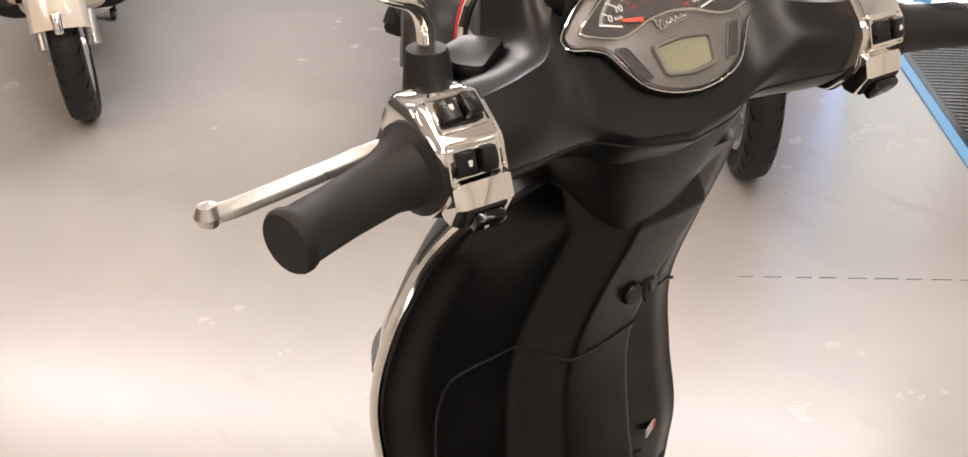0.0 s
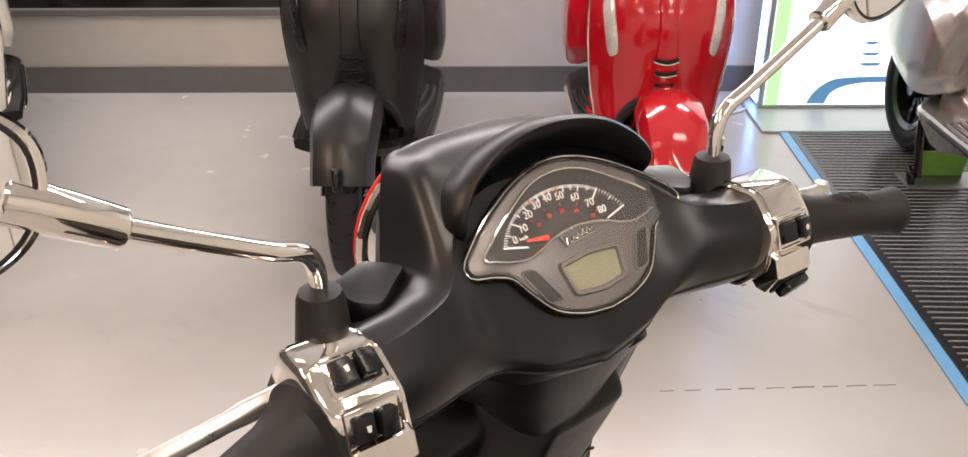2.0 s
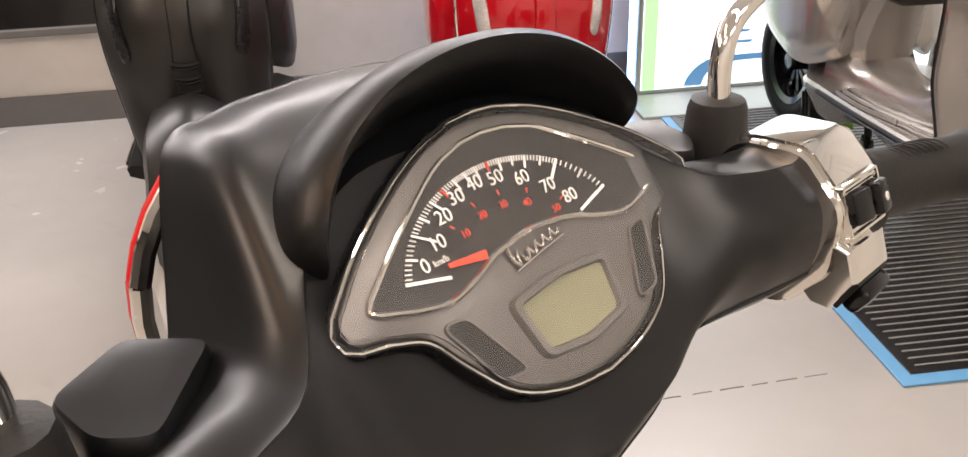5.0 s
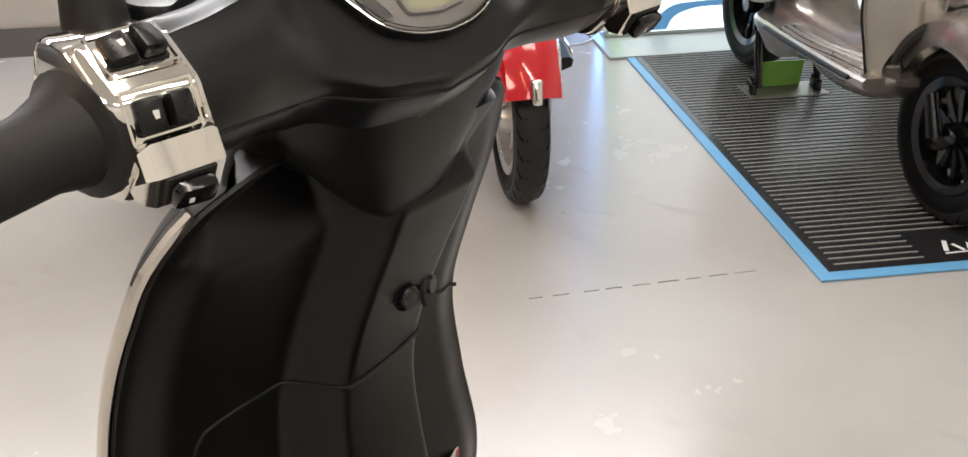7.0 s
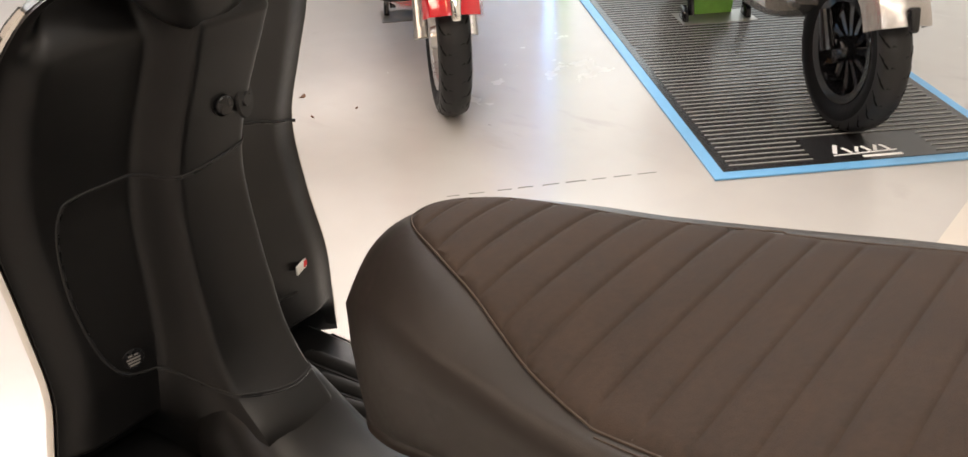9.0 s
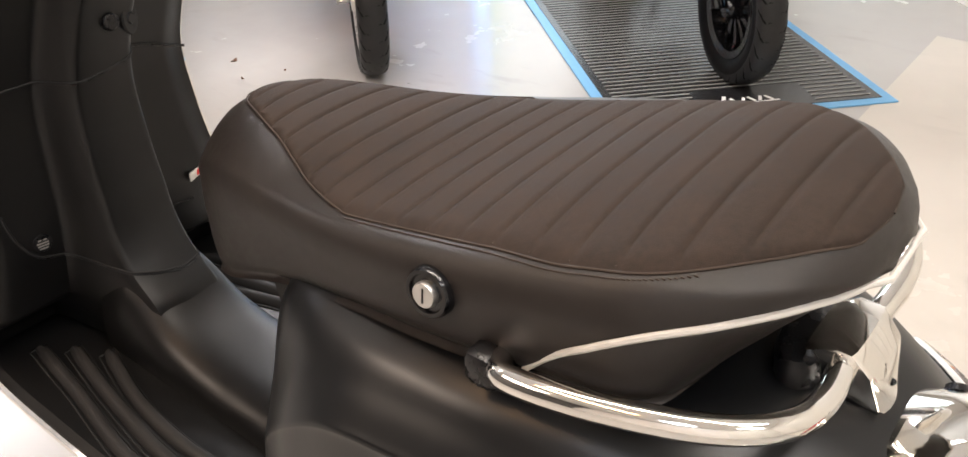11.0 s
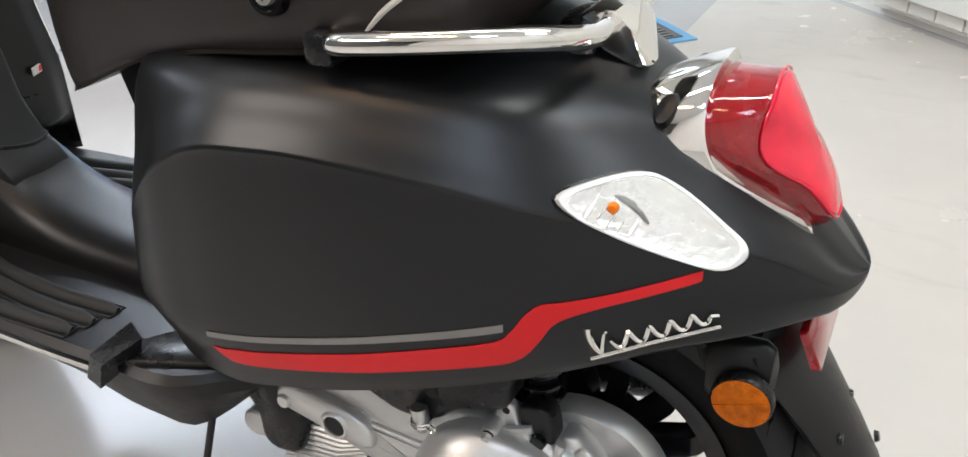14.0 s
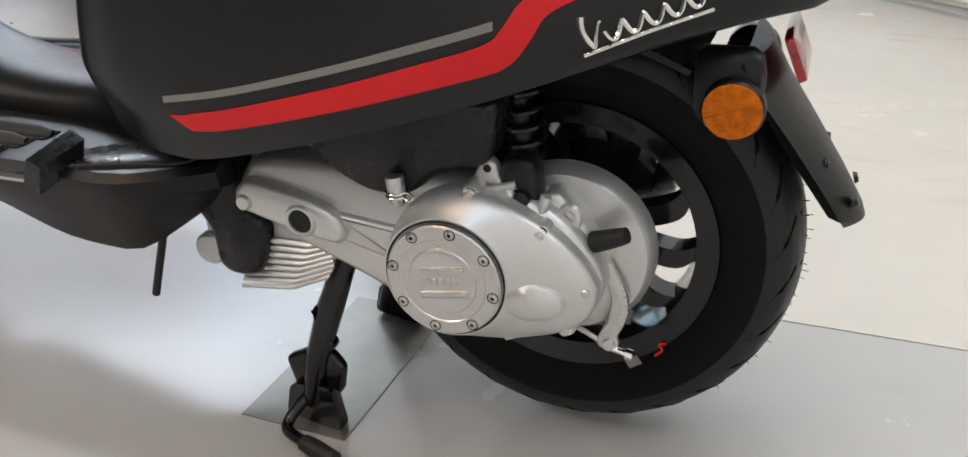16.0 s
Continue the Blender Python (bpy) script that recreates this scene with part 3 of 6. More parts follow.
def front_shell(wide, arch=False):
    def sheet(u, v, off=0.0):
        low = 0.33 + (0.15 * max(0.0, 1 - (u / 0.86) ** 2) ** 0.5 if arch else 0)
        z = low + v * (0.942 - low)
        return (u * wide(z, 1 if u > 0 else -1) + SHIELD_X, shield_y(z) + fascia_out(u, z) + off, z)

    return closed_sheet(lambda u, v: sheet(u, v, 0.012), lambda u, v: sheet(u, v), np.linspace(-1, 1, 61), np.linspace(0, 1, 44))


def shield_rim(wide, side):
    return tube([(SHIELD_X + side * wide(z, side), shield_y(z) + 0.004, z) for z in np.linspace(0.345, 0.93, 48)], 0.0052, 8)


def closed_sheet(front, back, us, vs):
    """A shell between two sheets over the same grid, sewn round its rim."""
    bm = bmesh.new()
    f = [[bm.verts.new(front(u, v)) for u in us] for v in vs]
    b = [[bm.verts.new(back(u, v)) for u in us] for v in vs]
    n, k = len(vs), len(us)
    for g in (f, b):
        for r0, r1 in zip(g, g[1:]):
            for i in range(k - 1):
                bm.faces.new((r0[i], r0[i + 1], r1[i + 1], r1[i]))
    for j in range(n - 1):
        for i in (0, k - 1):
            bm.faces.new((f[j][i], f[j + 1][i], b[j + 1][i], b[j][i]))
    for i in range(k - 1):
        for j in (0, n - 1):
            bm.faces.new((f[j][i], f[j][i + 1], b[j][i + 1], b[j][i]))
    return bm


SEAT_Y = [-0.487, -0.480, -0.462, -0.43, -0.385, -0.30, -0.20, -0.10, 0.0, 0.06, 0.12, 0.165, 0.203, 0.222, 0.234]
SEAT_TOP = [0.836, 0.845, 0.856, 0.864, 0.867, 0.848, 0.818, 0.796, 0.793, 0.795, 0.793, 0.779, 0.748, 0.720, 0.680]
SEAT_W = [0.025, 0.055, 0.095, 0.135, 0.160, 0.168, 0.166, 0.155, 0.136, 0.124, 0.106, 0.086, 0.058, 0.034, 0.006]
SEAT_SEAM = [0.828, 0.832, 0.838, 0.843, 0.842, 0.826, 0.806, 0.786, 0.771, 0.764, 0.750, 0.730, 0.702, 0.680, 0.655]
SEAT_BOT = [0.765, 0.757, 0.752, 0.748, 0.745, 0.735, 0.721, 0.705, 0.676, 0.650, 0.622, 0.606, 0.602, 0.612, 0.635]


def seat_at(y):
    return [curve1(y, SEAT_Y, a) for a in (SEAT_TOP, SEAT_W, SEAT_SEAM, SEAT_BOT)]


def seat_front(a):
    """How far forward the quilted cover reaches, from its middle (0) to its edge (1)."""
    return curve1(abs(a), [0, 0.2, 0.4, 0.55, 0.66, 0.8, 0.92, 1.0], [0.164, 0.158, 0.132, 0.088, 0.045, 0.0, -0.045, -0.095])


def seat_limit(y):
    """Where the quilted cover ends towards the side, 1 being the seat's edge."""
    w = curve1(y, [-0.474, -0.470, -0.46, -0.448, -0.43, -0.407, -0.375, -0.33, -0.25, -0.1], [0.0, 0.034, 0.060, 0.079, 0.103, 0.127, 0.148, 0.155, 0.150, 0.138])
    return min(0.97, w / curve1(y, SEAT_Y, SEAT_W)) if y < -0.1 else 0.89


def seat_dome(y, a):
    t, w, s, b = seat_at(y)
    return a * w * 0.992, s + (t - s) * (1 - abs(a) ** (2.8 - 0.7 * sstep(0.02, 0.16, y)))


RIB = 0.0325


def seat_top():
    bm, cols, step = bmesh.new(), np.linspace(-1, 1, 41), RIB / 14
    top, rows = [], int((0.164 + 0.474) / step) + 2
    for j in range(rows):
        line = []
        for a in cols:
            y = min(-0.474 + step * j, seat_front(a))
            ph = ((y + 0.497 - RIB * 0.4) / RIB) % 1.0
            d = min(ph, 1 - ph) * RIB
            g = (0.0019 * math.exp(-((d / 0.0024) ** 2)) - 0.0006 * (1 - (1 - 2 * d / RIB) ** 2)) * (1 - abs(a) ** 14)
            x, z = seat_dome(y, a * seat_limit(y))
            edge = min(1.0, (1 - abs(a)) * 14) * min(1.0, j / 3) * min(1.0, max(0.0, (seat_front(a) - y) / 0.008))
            line.append(bm.verts.new((x, y, z + 0.0045 * edge ** 0.5 - 0.001 - g * edge)))
        top.append(line)
    for r0, r1 in zip(top, top[1:]):
        for i in range(len(cols) - 1):
            if r0[i].co.y < r1[i].co.y - 1e-5 or r0[i + 1].co.y < r1[i + 1].co.y - 1e-5:
                bm.faces.new((r0[i], r0[i + 1], r1[i + 1], r1[i]))
    bmesh.ops.remove_doubles(bm, verts=bm.verts, dist=1e-5)
    ext = bmesh.ops.extrude_edge_only(bm, edges=[e for e in bm.edges if e.is_boundary])
    for v in ext["geom"]:
        if isinstance(v, bmesh.types.BMVert):
            v.co.z -= 0.008
    return bm


def seat_base():
    rings = []
    for y in list(np.linspace(-0.487, 0.19, 88)) + list(0.19 + 0.044 * np.sin(np.linspace(0.1, 1.57, 16))):
        t, w, s, b = seat_at(y)
        ring = [(*(seat_dome(y, a)), 1) for a in np.linspace(1, -1, 29)]
        ring = [(x, y, z) for x, z, _ in ring]
        tuck = 0.07 * sstep(-0.36, -0.50, y) - 0.012 * sstep(0.14, 0.2, y)
        wb = w * (0.95 + 0.03 * sstep(0.04, 0.14, y))
        low = [(-wb * 1.05, 0.35), (-wb * 1.03, 0.75), (-wb * 0.97, 0.96), (-wb * 0.86, 1.0), (wb * 0.86, 1.0), (wb * 0.97, 0.96), (wb * 1.03, 0.75), (wb * 1.05, 0.35)]
        ring += [(x, y + tuck * f, s - (s - b) * f) for x, f in spline(low, 3)]
        rings.append(ring)
    return loft(rings)


HEAD_X = [0.0, 0.05, 0.076, 0.106, 0.130, 0.172]
HEAD_RINGS = [  # sections of the handlebar cover in y, z
    [(0.000, 0.970), (-0.030, 1.000), (-0.015, 1.0195), (0.060, 1.106), (0.110, 1.119), (0.150, 1.112), (0.160, 1.03), (0.14, 0.945), (0.07, 0.92)],
    [(0.006, 0.976), (-0.020, 1.004), (-0.014, 1.021), (0.056, 1.103), (0.105, 1.117), (0.147, 1.109), (0.157, 1.03), (0.138, 0.948), (0.07, 0.925)],
    [(0.014, 0.988), (-0.011, 1.010), (-0.012, 1.028), (0.044, 1.092), (0.090, 1.112), (0.136, 1.105), (0.148, 1.04), (0.125, 0.965), (0.06, 0.960)],
    [(0.006, 0.992), (-0.014, 1.013), (-0.018, 1.042), (0.006, 1.072), (0.036, 1.070), (0.095, 1.052), (0.105, 1.01), (0.09, 0.982), (0.05, 0.980)],
    [(-0.006, 0.996), (-0.022, 1.016), (-0.024, 1.044), (-0.003, 1.067), (0.024, 1.066), (0.058, 1.047), (0.062, 1.014), (0.044, 0.990), (0.016, 0.987)],
    [(-0.016, 0.999), (-0.030, 1.019), (-0.028, 1.046), (-0.010, 1.062), (0.010, 1.066), (0.032, 1.056), (0.043, 1.030), (0.034, 1.002), (0.008, 0.990)],
]
STEER = pose(-0.010, 0.406, 0, 0, 0, -5.0)


def headset():
    rings = []
    for x in np.linspace(-0.172, 0.172, 57):
        a = abs(x)
        ctrl = [(curve1(a, HEAD_X, [r[k][0] for r in HEAD_RINGS]), curve1(a, HEAD_X, [r[k][1] for r in HEAD_RINGS])) for k in range(9)]
        for k in (5, 3):  # tight edges along the ridge and the front
            a0, c, b0 = (np.array(ctrl[k + d]) for d in (-1, 0, 1))
            ctrl[k:k + 1] = [c + (a0 - c) * 0.10, c, c + (b0 - c) * 0.10]
        rings.append([(x, q[0], q[1]) for q in spline(ctrl, 5, True)])
    return rings


def wheel(parent, y, z, steer=None, rim_mat=None, rim_r=0.152, tyre_r=0.2365, half=0.056, spokes=12, name="wheel"):
    rim_mat = rim_mat or GLOSS
    hub = new(name)
    hub.parent = parent
    base = pose(0, y, z, 0, 90, 0)
    if steer is not None:
        base = steer @ base
    prof = [(rim_r - 0.008, -half * 0.72), (rim_r + 0.006, -half * 0.8), (rim_r + 0.03, -half), (tyre_r - 0.03, -half * 0.98), (tyre_r - 0.012, -half * 0.8), (tyre_r - 0.002, -half * 0.35), (tyre_r, 0)]
    prof = prof + [(r, -h) for r, h in prof[:-1][::-1]]
    prof = [tuple(q) for q in spline(prof, 3)]
    part("tyre", revolve(prof + [(rim_r - 0.008, half * 0.5), (rim_r - 0.008, -half * 0.5)], 72, base, hollow=True), TYRE, hub)

    def drop(q):
        return float(np.interp(abs(q), (0, 0.2, 0.35, 0.6, 0.8, 0.9, 0.97), (0, 0.0004, 0.002, 0.0062, 0.012, 0.020, 0.028)))

    out = [(tyre_r + 0.0014 - drop(q) - (0.002 if abs(q) > 0.96 else 0), q * half * 1.025) for q in np.linspace(-0.97, 0.97, 33)]
    part("tread", revolve(out + [(r - 0.006, q) for r, q in out[::-1]], 90, base, hollow=True), TREAD, hub, "rubber tread band")
    rim = [(rim_r - 0.02, -half * 0.75), (rim_r + 0.004, -half * 0.86), (rim_r + 0.006, -half * 0.78), (rim_r - 0.006, -half * 0.7), (rim_r - 0.014, 0), (rim_r - 0.006, half * 0.7), (rim_r + 0.006, half * 0.78), (rim_r + 0.004, half * 0.86), (rim_r - 0.02, half * 0.75), (rim_r - 0.026, 0)]
    part("rim", revolve(rim, 64, base, hollow=True), rim_mat, hub)
    part("hub", revolve([(0.001, -0.052), (0.028, -0.05), (0.036, -0.035), (0.036, 0.035), (0.028, 0.05), (0.001, 0.052)], 24, base), rim_mat, hub)
    for i in range(spokes):
        a = 2 * math.pi * i / spokes
        pts = spline([(0.03, 0.0), (0.07, 0.012), (0.11, 0.018), (rim_r - 0.02, 0.006)], 4)
        rings = []
        for k, (r, s) in enumerate(pts):
            w = 0.0075 + 0.004 * math.sin(math.pi * k / (len(pts) - 1))
            rings.append([(r, s - w, -0.022), (r, s + w, -0.022), (r, s + w * 0.8, 0.012), (r, s - w * 0.8, 0.012)])
        part("spoke", loft(rings), rim_mat, hub, m=base @ pose(0, 0, 0, 0, 0, math.degrees(a)))
    tread = bmesh.new()
    for k in range(26):
        for sx in (-1, 1):
            pts = []
            for f in np.linspace(0, 1, 9):
                a = 2 * math.pi * k / 26 + 0.26 * f + 0.05 * math.sin(7 * f) + (0.12 if sx > 0 else 0)
                q = 0.08 + 0.86 * f
                r = tyre_r - 0.0022 - drop(q)
                pts.append(base @ Vector((r * math.cos(a), r * math.sin(a), sx * q * half * 1.02)))
            tube(pts, [0.001, 0.0030, 0.0040, 0.0042, 0.0034, 0.0044, 0.0046, 0.0036, 0.0014], 6, bm=tread)
    tagged(part("tread_groove", tread, GROOVE, hub), kind="stuff")
    return hub


def scooter(name, label, paint, at, hero=False, trim=None, seat_mat=None, group="", rim=None, badge=None):
    trim = trim or CHROME
    s = thing(name, label, "scooter", group, at)
    part("rear_body", rear_body(), paint, s)
    seat = part("seat", seat_base(), VINYL, s, sharp=85)
    part("seat_cover", seat_top(), seat_mat or SUEDE, seat, "quilted suede-like seat cover")
    part("leg_shield", front_shell(fascia_w, True), paint, s)
    part("knee_panel", knee_shell(fascia_w), PLASTIC, s)
    for side in (-1, 1):
        part("edge_trim", shield_rim(fascia_w, side), trim, s, "bright edge trim")
    part("handlebar_cover", loft(headset()), paint, s, m=STEER)
    # footboard
    def board_half(y):
        return curve1(y, [-0.12, -0.05, 0.05, 0.25, 0.40, 0.52, 0.625], [0.16, 0.215, 0.222, 0.222, 0.218, 0.212, 0.20])
    rings = []
    for y in np.linspace(-0.12, 0.625, 30):
        w = board_half(y)
        lo = curve1(y, [-0.12, -0.02, 0.06, 0.2, 0.625], [0.31, 0.235, 0.23, 0.27, 0.30])
        rings.append([(-w, y, 0.335), (-w + 0.01, y, 0.343), (w - 0.01, y, 0.343), (w, y, 0.335), (w - 0.004, y, 0.315), (w - 0.03, y, (lo + 0.31) / 2), (w - 0.05, y, lo), (-w + 0.05, y, lo), (-w + 0.03, y, (lo + 0.31) / 2), (-w + 0.004, y, 0.315)])
    board = part("footboard", loft(rings), PLASTIC, s)
    for sx in (-1, 1):
        part("side_trim", tube([(sx * (board_half(y) + 0.001), y, 0.33) for y in np.linspace(0.06, 0.565, 24)], 0.006, 8, flat=1.4), trim, board, "bright strip along the footboard")
        for k, (ys, xs) in enumerate((((0.13, 0.25, 0.43, 0.552), (0.197, 0.199, 0.166, 0.146)), ((0.12, 0.21, 0.36, 0.512), (0.172, 0.172, 0.150, 0.117)), ((0.11, 0.22, 0.33, 0.465), (0.143, 0.145, 0.132, 0.093)))):
            run = [(sx * curve1(y, ys, xs), y) for y in np.linspace(ys[0], ys[-1], 18)]
            part("rubber_strip", tube([(x, y, 0.3445) for x, y in run], [0.006] + [0.0112] * 16 + [0.006], 10, flat=0.5), RUBBER, board)
            part("strip_groove", tube([(x + d, y, 0.3436) for d, way in ((-0.0125, 1), (0.0125, -1)) for x, y in run[::way]] + [(run[0][0] - 0.0125, run[0][1], 0.3436)], 0.0014, 6), DARK, board)
    # tunnel between knee panel and seat
    rings = []
    for y, zt, w in [(0.48, 0.462, 0.080), (0.44, 0.468, 0.082), (0.412, 0.455, 0.083), (0.388, 0.436, 0.084), (0.355, 0.414, 0.085), (0.31, 0.397, 0.086), (0.25, 0.386, 0.087), (0.17, 0.384, 0.090), (0.09, 0.392, 0.098), (0.03, 0.42, 0.115), (-0.02, 0.48, 0.13), (-0.06, 0.60, 0.14)]:
        rings.append([(w * math.copysign(abs(math.cos(a)) ** 0.62, math.cos(a)), y, 0.33 + (zt - 0.33) * math.sin(a) ** 0.7) for a in np.linspace(0, math.pi, 25)])
    part("tunnel", loft([[tuple(c) for c in r] for r in zip(*[spline(list(col), 5) for col in zip(*rings)])]), PLASTIC, s)
    rings = []
    for z, y1, w in [(0.40, 0.05, 0.10), (0.46, 0.055, 0.11), (0.54, 0.075, 0.10), (0.60, 0.10, 0.09), (0.655, 0.135, 0.075)]:
        rings.append([(-w, -0.05, z), (-w, y1 - 0.04, z), (-w * 0.7, y1 - 0.008, z), (0, y1, z), (w * 0.7, y1 - 0.008, z), (w, y1 - 0.04, z), (w, -0.05, z)])
    part("seat_bracket", loft(rings), PLASTIC, s)
    # wheels and mudguard
    wheel(s, REAR_Y, AXLE_Z, rim_mat=rim)
    wheel(s, FRONT_Y, 0.2375, rim_mat=rim, name="front_wheel", half=0.047)
    rings = []
    for a in np.linspace(radians(24), radians(150), 26):
        r, w = 0.262, 0.094 * math.sin(max(0.3, min(0.75, (a + 0.2) / 3.2)) * math.pi) ** 0.5
        c, sn = math.cos(a), math.sin(a)
        rings.append([(w * x, FRONT_Y - 0.012 + (r + rr) * c, 0.262 + (r + rr) * sn * 1.04) for x, rr in ((-1, -0.062), (-0.99, -0.035), (-0.82, 0.0), (-0.4, 0.02), (0, 0.026), (0.4, 0.02), (0.82, 0.0), (0.99, -0.035), (1, -0.062), (0.94, -0.062), (0.75, -0.012), (0, 0.016), (-0.75, -0.012), (-0.94, -0.062))])
    part("mudguard", loft(rings), paint, s)
    for sx in (-1, 1):
        rows = []
        for off, f in ((-0.004, 1.0), (0.004, 1.0), (0.008, 0.85), (0.010, 0.4), (0.010, 0.05)):
            ring = []
            for du, dz in rounded([(-0.13, -0.075), (0.02, -0.095), (0.12, 0.065), (-0.02, 0.09)], 0.05, 3):
                u, z = sx * (0.74 + du * f), 0.70 + dz * f
                ring.append((SHIELD_X + u * fascia_w(z), shield_y(z) + fascia_out(u, z) + 0.012 + off, z))
            rows.append(ring)
        part("front_turn_signal", loft(rows), CLEAR, s, "clear turn signal")
    # horn cover with three slots
    def tie(z):
        return shield_y(z) + fascia_out(0, z) + 0.012
    rings = []
    for z in np.linspace(0.50, 0.93, 20):
        w = curve1(z, [0.50, 0.56, 0.70, 0.93], [0.030, 0.036, 0.030, 0.042])
        rings.append([(-w, tie(z) - 0.008, z), (-w * 0.75, tie(z) + 0.008, z), (0, tie(z) + 0.013, z), (w * 0.75, tie(z) + 0.008, z), (w, tie(z) - 0.008, z)])
    tie_ob = part("horn_cover", loft(rings), paint, s)
    for k in range(3):
        z = 0.535 + 0.036 * k
        part("slot", tube([(x, tie(z) + 0.013 - 6 * x * x, z + 6 * x * x) for x in np.linspace(-0.026 - 0.003 * k, 0.026 + 0.003 * k, 7)], 0.009, 8, flat=0.55), DARK, tie_ob)
        part("slot_trim", tube([(x, tie(z) + 0.0165 - 6 * x * x, z - 0.006 + 6 * x * x) for x in np.linspace(-0.028 - 0.003 * k, 0.028 + 0.003 * k, 7)], 0.0025, 6), trim, tie_ob, "bright slot edge")
    part("crest", slab(rounded([(-0.012, -0.035), (0.012, -0.035), (0.016, 0.03), (-0.016, 0.03)], 0.01), 0.012, 0.005, m=pose(0, FRONT_Y + 0.245, 0.40) @ pose(0, 0, 0, 72, 0, 180)), trim, s, "bright mudguard ornament")
    for sx in (-1, 1):
        part("fork_cover", tube([(sx * 0.075, FRONT_Y, 0.2375), (sx * 0.078, FRONT_Y - 0.05, 0.34)], [0.022, 0.016], 10), SATIN_METAL if trim is CHROME else GLOSS, s)
    # dark half ring drawn in place of the shaded gap above the mudguard
    arc = [(0.128 * math.cos(t), tie(0.42) - 0.004 - 0.02 * abs(math.cos(t)), 0.37 + 0.125 * math.sin(t)) for t in np.linspace(0.15, math.pi - 0.15, 17)]
    part("wheel_arch", tube(arc, [0.010 + 0.012 * math.sin(math.pi * i / 16) for i in range(17)], 8), DARK, s)
    # stand
    stand = part("stand", tube([(-0.10, -0.235, 0.225), (-0.115, -0.215, 0.16), (-0.125, -0.195, 0.09), (-0.13, -0.187, 0.03)], [0.013, 0.016, 0.014, 0.012], 10), SATIN, s)
    part("stand_leg", tube([(0.10, -0.235, 0.225), (0.105, -0.205, 0.14), (0.10, -0.175, 0.03)], [0.013, 0.015, 0.012], 10), SATIN, stand)
    for sx in (-1, 1):
        part("stand_foot", slab(rounded([(-0.04, -0.012), (0.04, -0.006), (0.03, 0.04), (-0.028, 0.05)], 0.01), 0.02, 0.004, m=pose(sx * 0.125 - 0.01, -0.188, 0.012) @ pose(0, 0, 0, 90, 0, 84)), SATIN, stand)
    # engine block and tail flap, as far as they show from afar
    return s


# the red one is built first and copied; a copy takes its own paint
red = scooter("scooter", "glossy red scooter with clear turn signals parked by the wall", RED_PAINT, None, group="parked scooters", rim=SATIN_METAL, seat_mat=VINYL)


def repainted(at, label, swap, group="parked scooters"):
    ob = tagged(copy_thing(red, at), label, "scooter", group)
    for o in ob.children_recursive:
        if o.data and o.data.materials[0] in swap:
            o.data = o.data.copy()
            o.data.materials[0] = swap[o.data.materials[0]]
    return ob


hero = repainted(Matrix(), "matt black scooter with quilted brown seat and red side stripe", {RED_PAINT: MATT, SATIN_METAL: GLOSS}, "")
for o in hero.children_recursive:
    if o.name.startswith("seat_cover"):
        o.data = o.data.copy()
        o.data.materials[0] = SUEDE
    if o.name.split(".")[0] in ("front_wheel", "mudguard", "fork_cover", "crest"):
        o.matrix_basis = pose(0.028, 0.44, 0, 0, 0, -6) @ pose(0, -0.47, 0)


# its own wide leg shield in place of the tapered one
def reshape(ob, bm, smooth=True):
    bmesh.ops.recalc_face_normals(bm, faces=bm.faces)
    me, keep = bpy.data.meshes.new(ob.name), ob.data.materials[0]
    bm.to_mesh(me)
    bm.free()
    me.materials.append(keep)
    me.shade_smooth()
    me.set_sharp_from_angle(angle=radians(38))
    ob.data = me


rims = [-1, 1]
for o in hero.children:
    kind = o.name.split(".")[0]
    if kind == "leg_shield":
        reshape(o, front_shell(shield_w))
    elif kind == "knee_panel":
        reshape(o, knee_shell(shield_w))
    elif kind == "edge_trim":
        reshape(o, shield_rim(shield_w, rims.pop(0)))


# ---- the matt scooter's handlebar ----
def kid(ob, name):
    return [c for c in ob.children if c.name.split(".")[0] == name][0]


cover = kid(hero, "handlebar_cover")
G = STEER @ pose(0.014, 0, 1.0396, 50, 0, 0)  # dial plane: x right, y up the dial, z out of it


def both(pts):
    """An outline from its right half, given from the top down."""
    return [(q[0], q[1]) for q in pts] + [(-q[0], q[1]) for q in pts[::-1] if q[0] > 1e-6]


panel_half = [(0, 0.0925)] + [tuple(q) for q in spline([(0.012, 0.0915), (0.03, 0.0865), (0.05, 0.077), (0.075, 0.061), (0.0945, 0.044)], 4)] + [(0.0978, 0.039), (0.096, 0.034), (0.091, 0.0315)] + [tuple(q) for q in spline([(0.080, 0.0295), (0.066, 0.0235), (0.056, 0.009), (0.043, -0.0065), (0.022, -0.0155), (0, -0.0185)], 4)]
win_half = [(0, 0.0845)] + [tuple(q) for q in spline([(0.012, 0.0835), (0.03, 0.0775), (0.057, 0.0605), (0.079, 0.0445)], 4)] + [(0.0815, 0.0415), (0.079, 0.039)] + [tuple(q) for q in spline([(0.064, 0.034), (0.050, 0.0315), (0.036, 0.0345), (0.02, 0.0400), (0, 0.0425)], 4)]


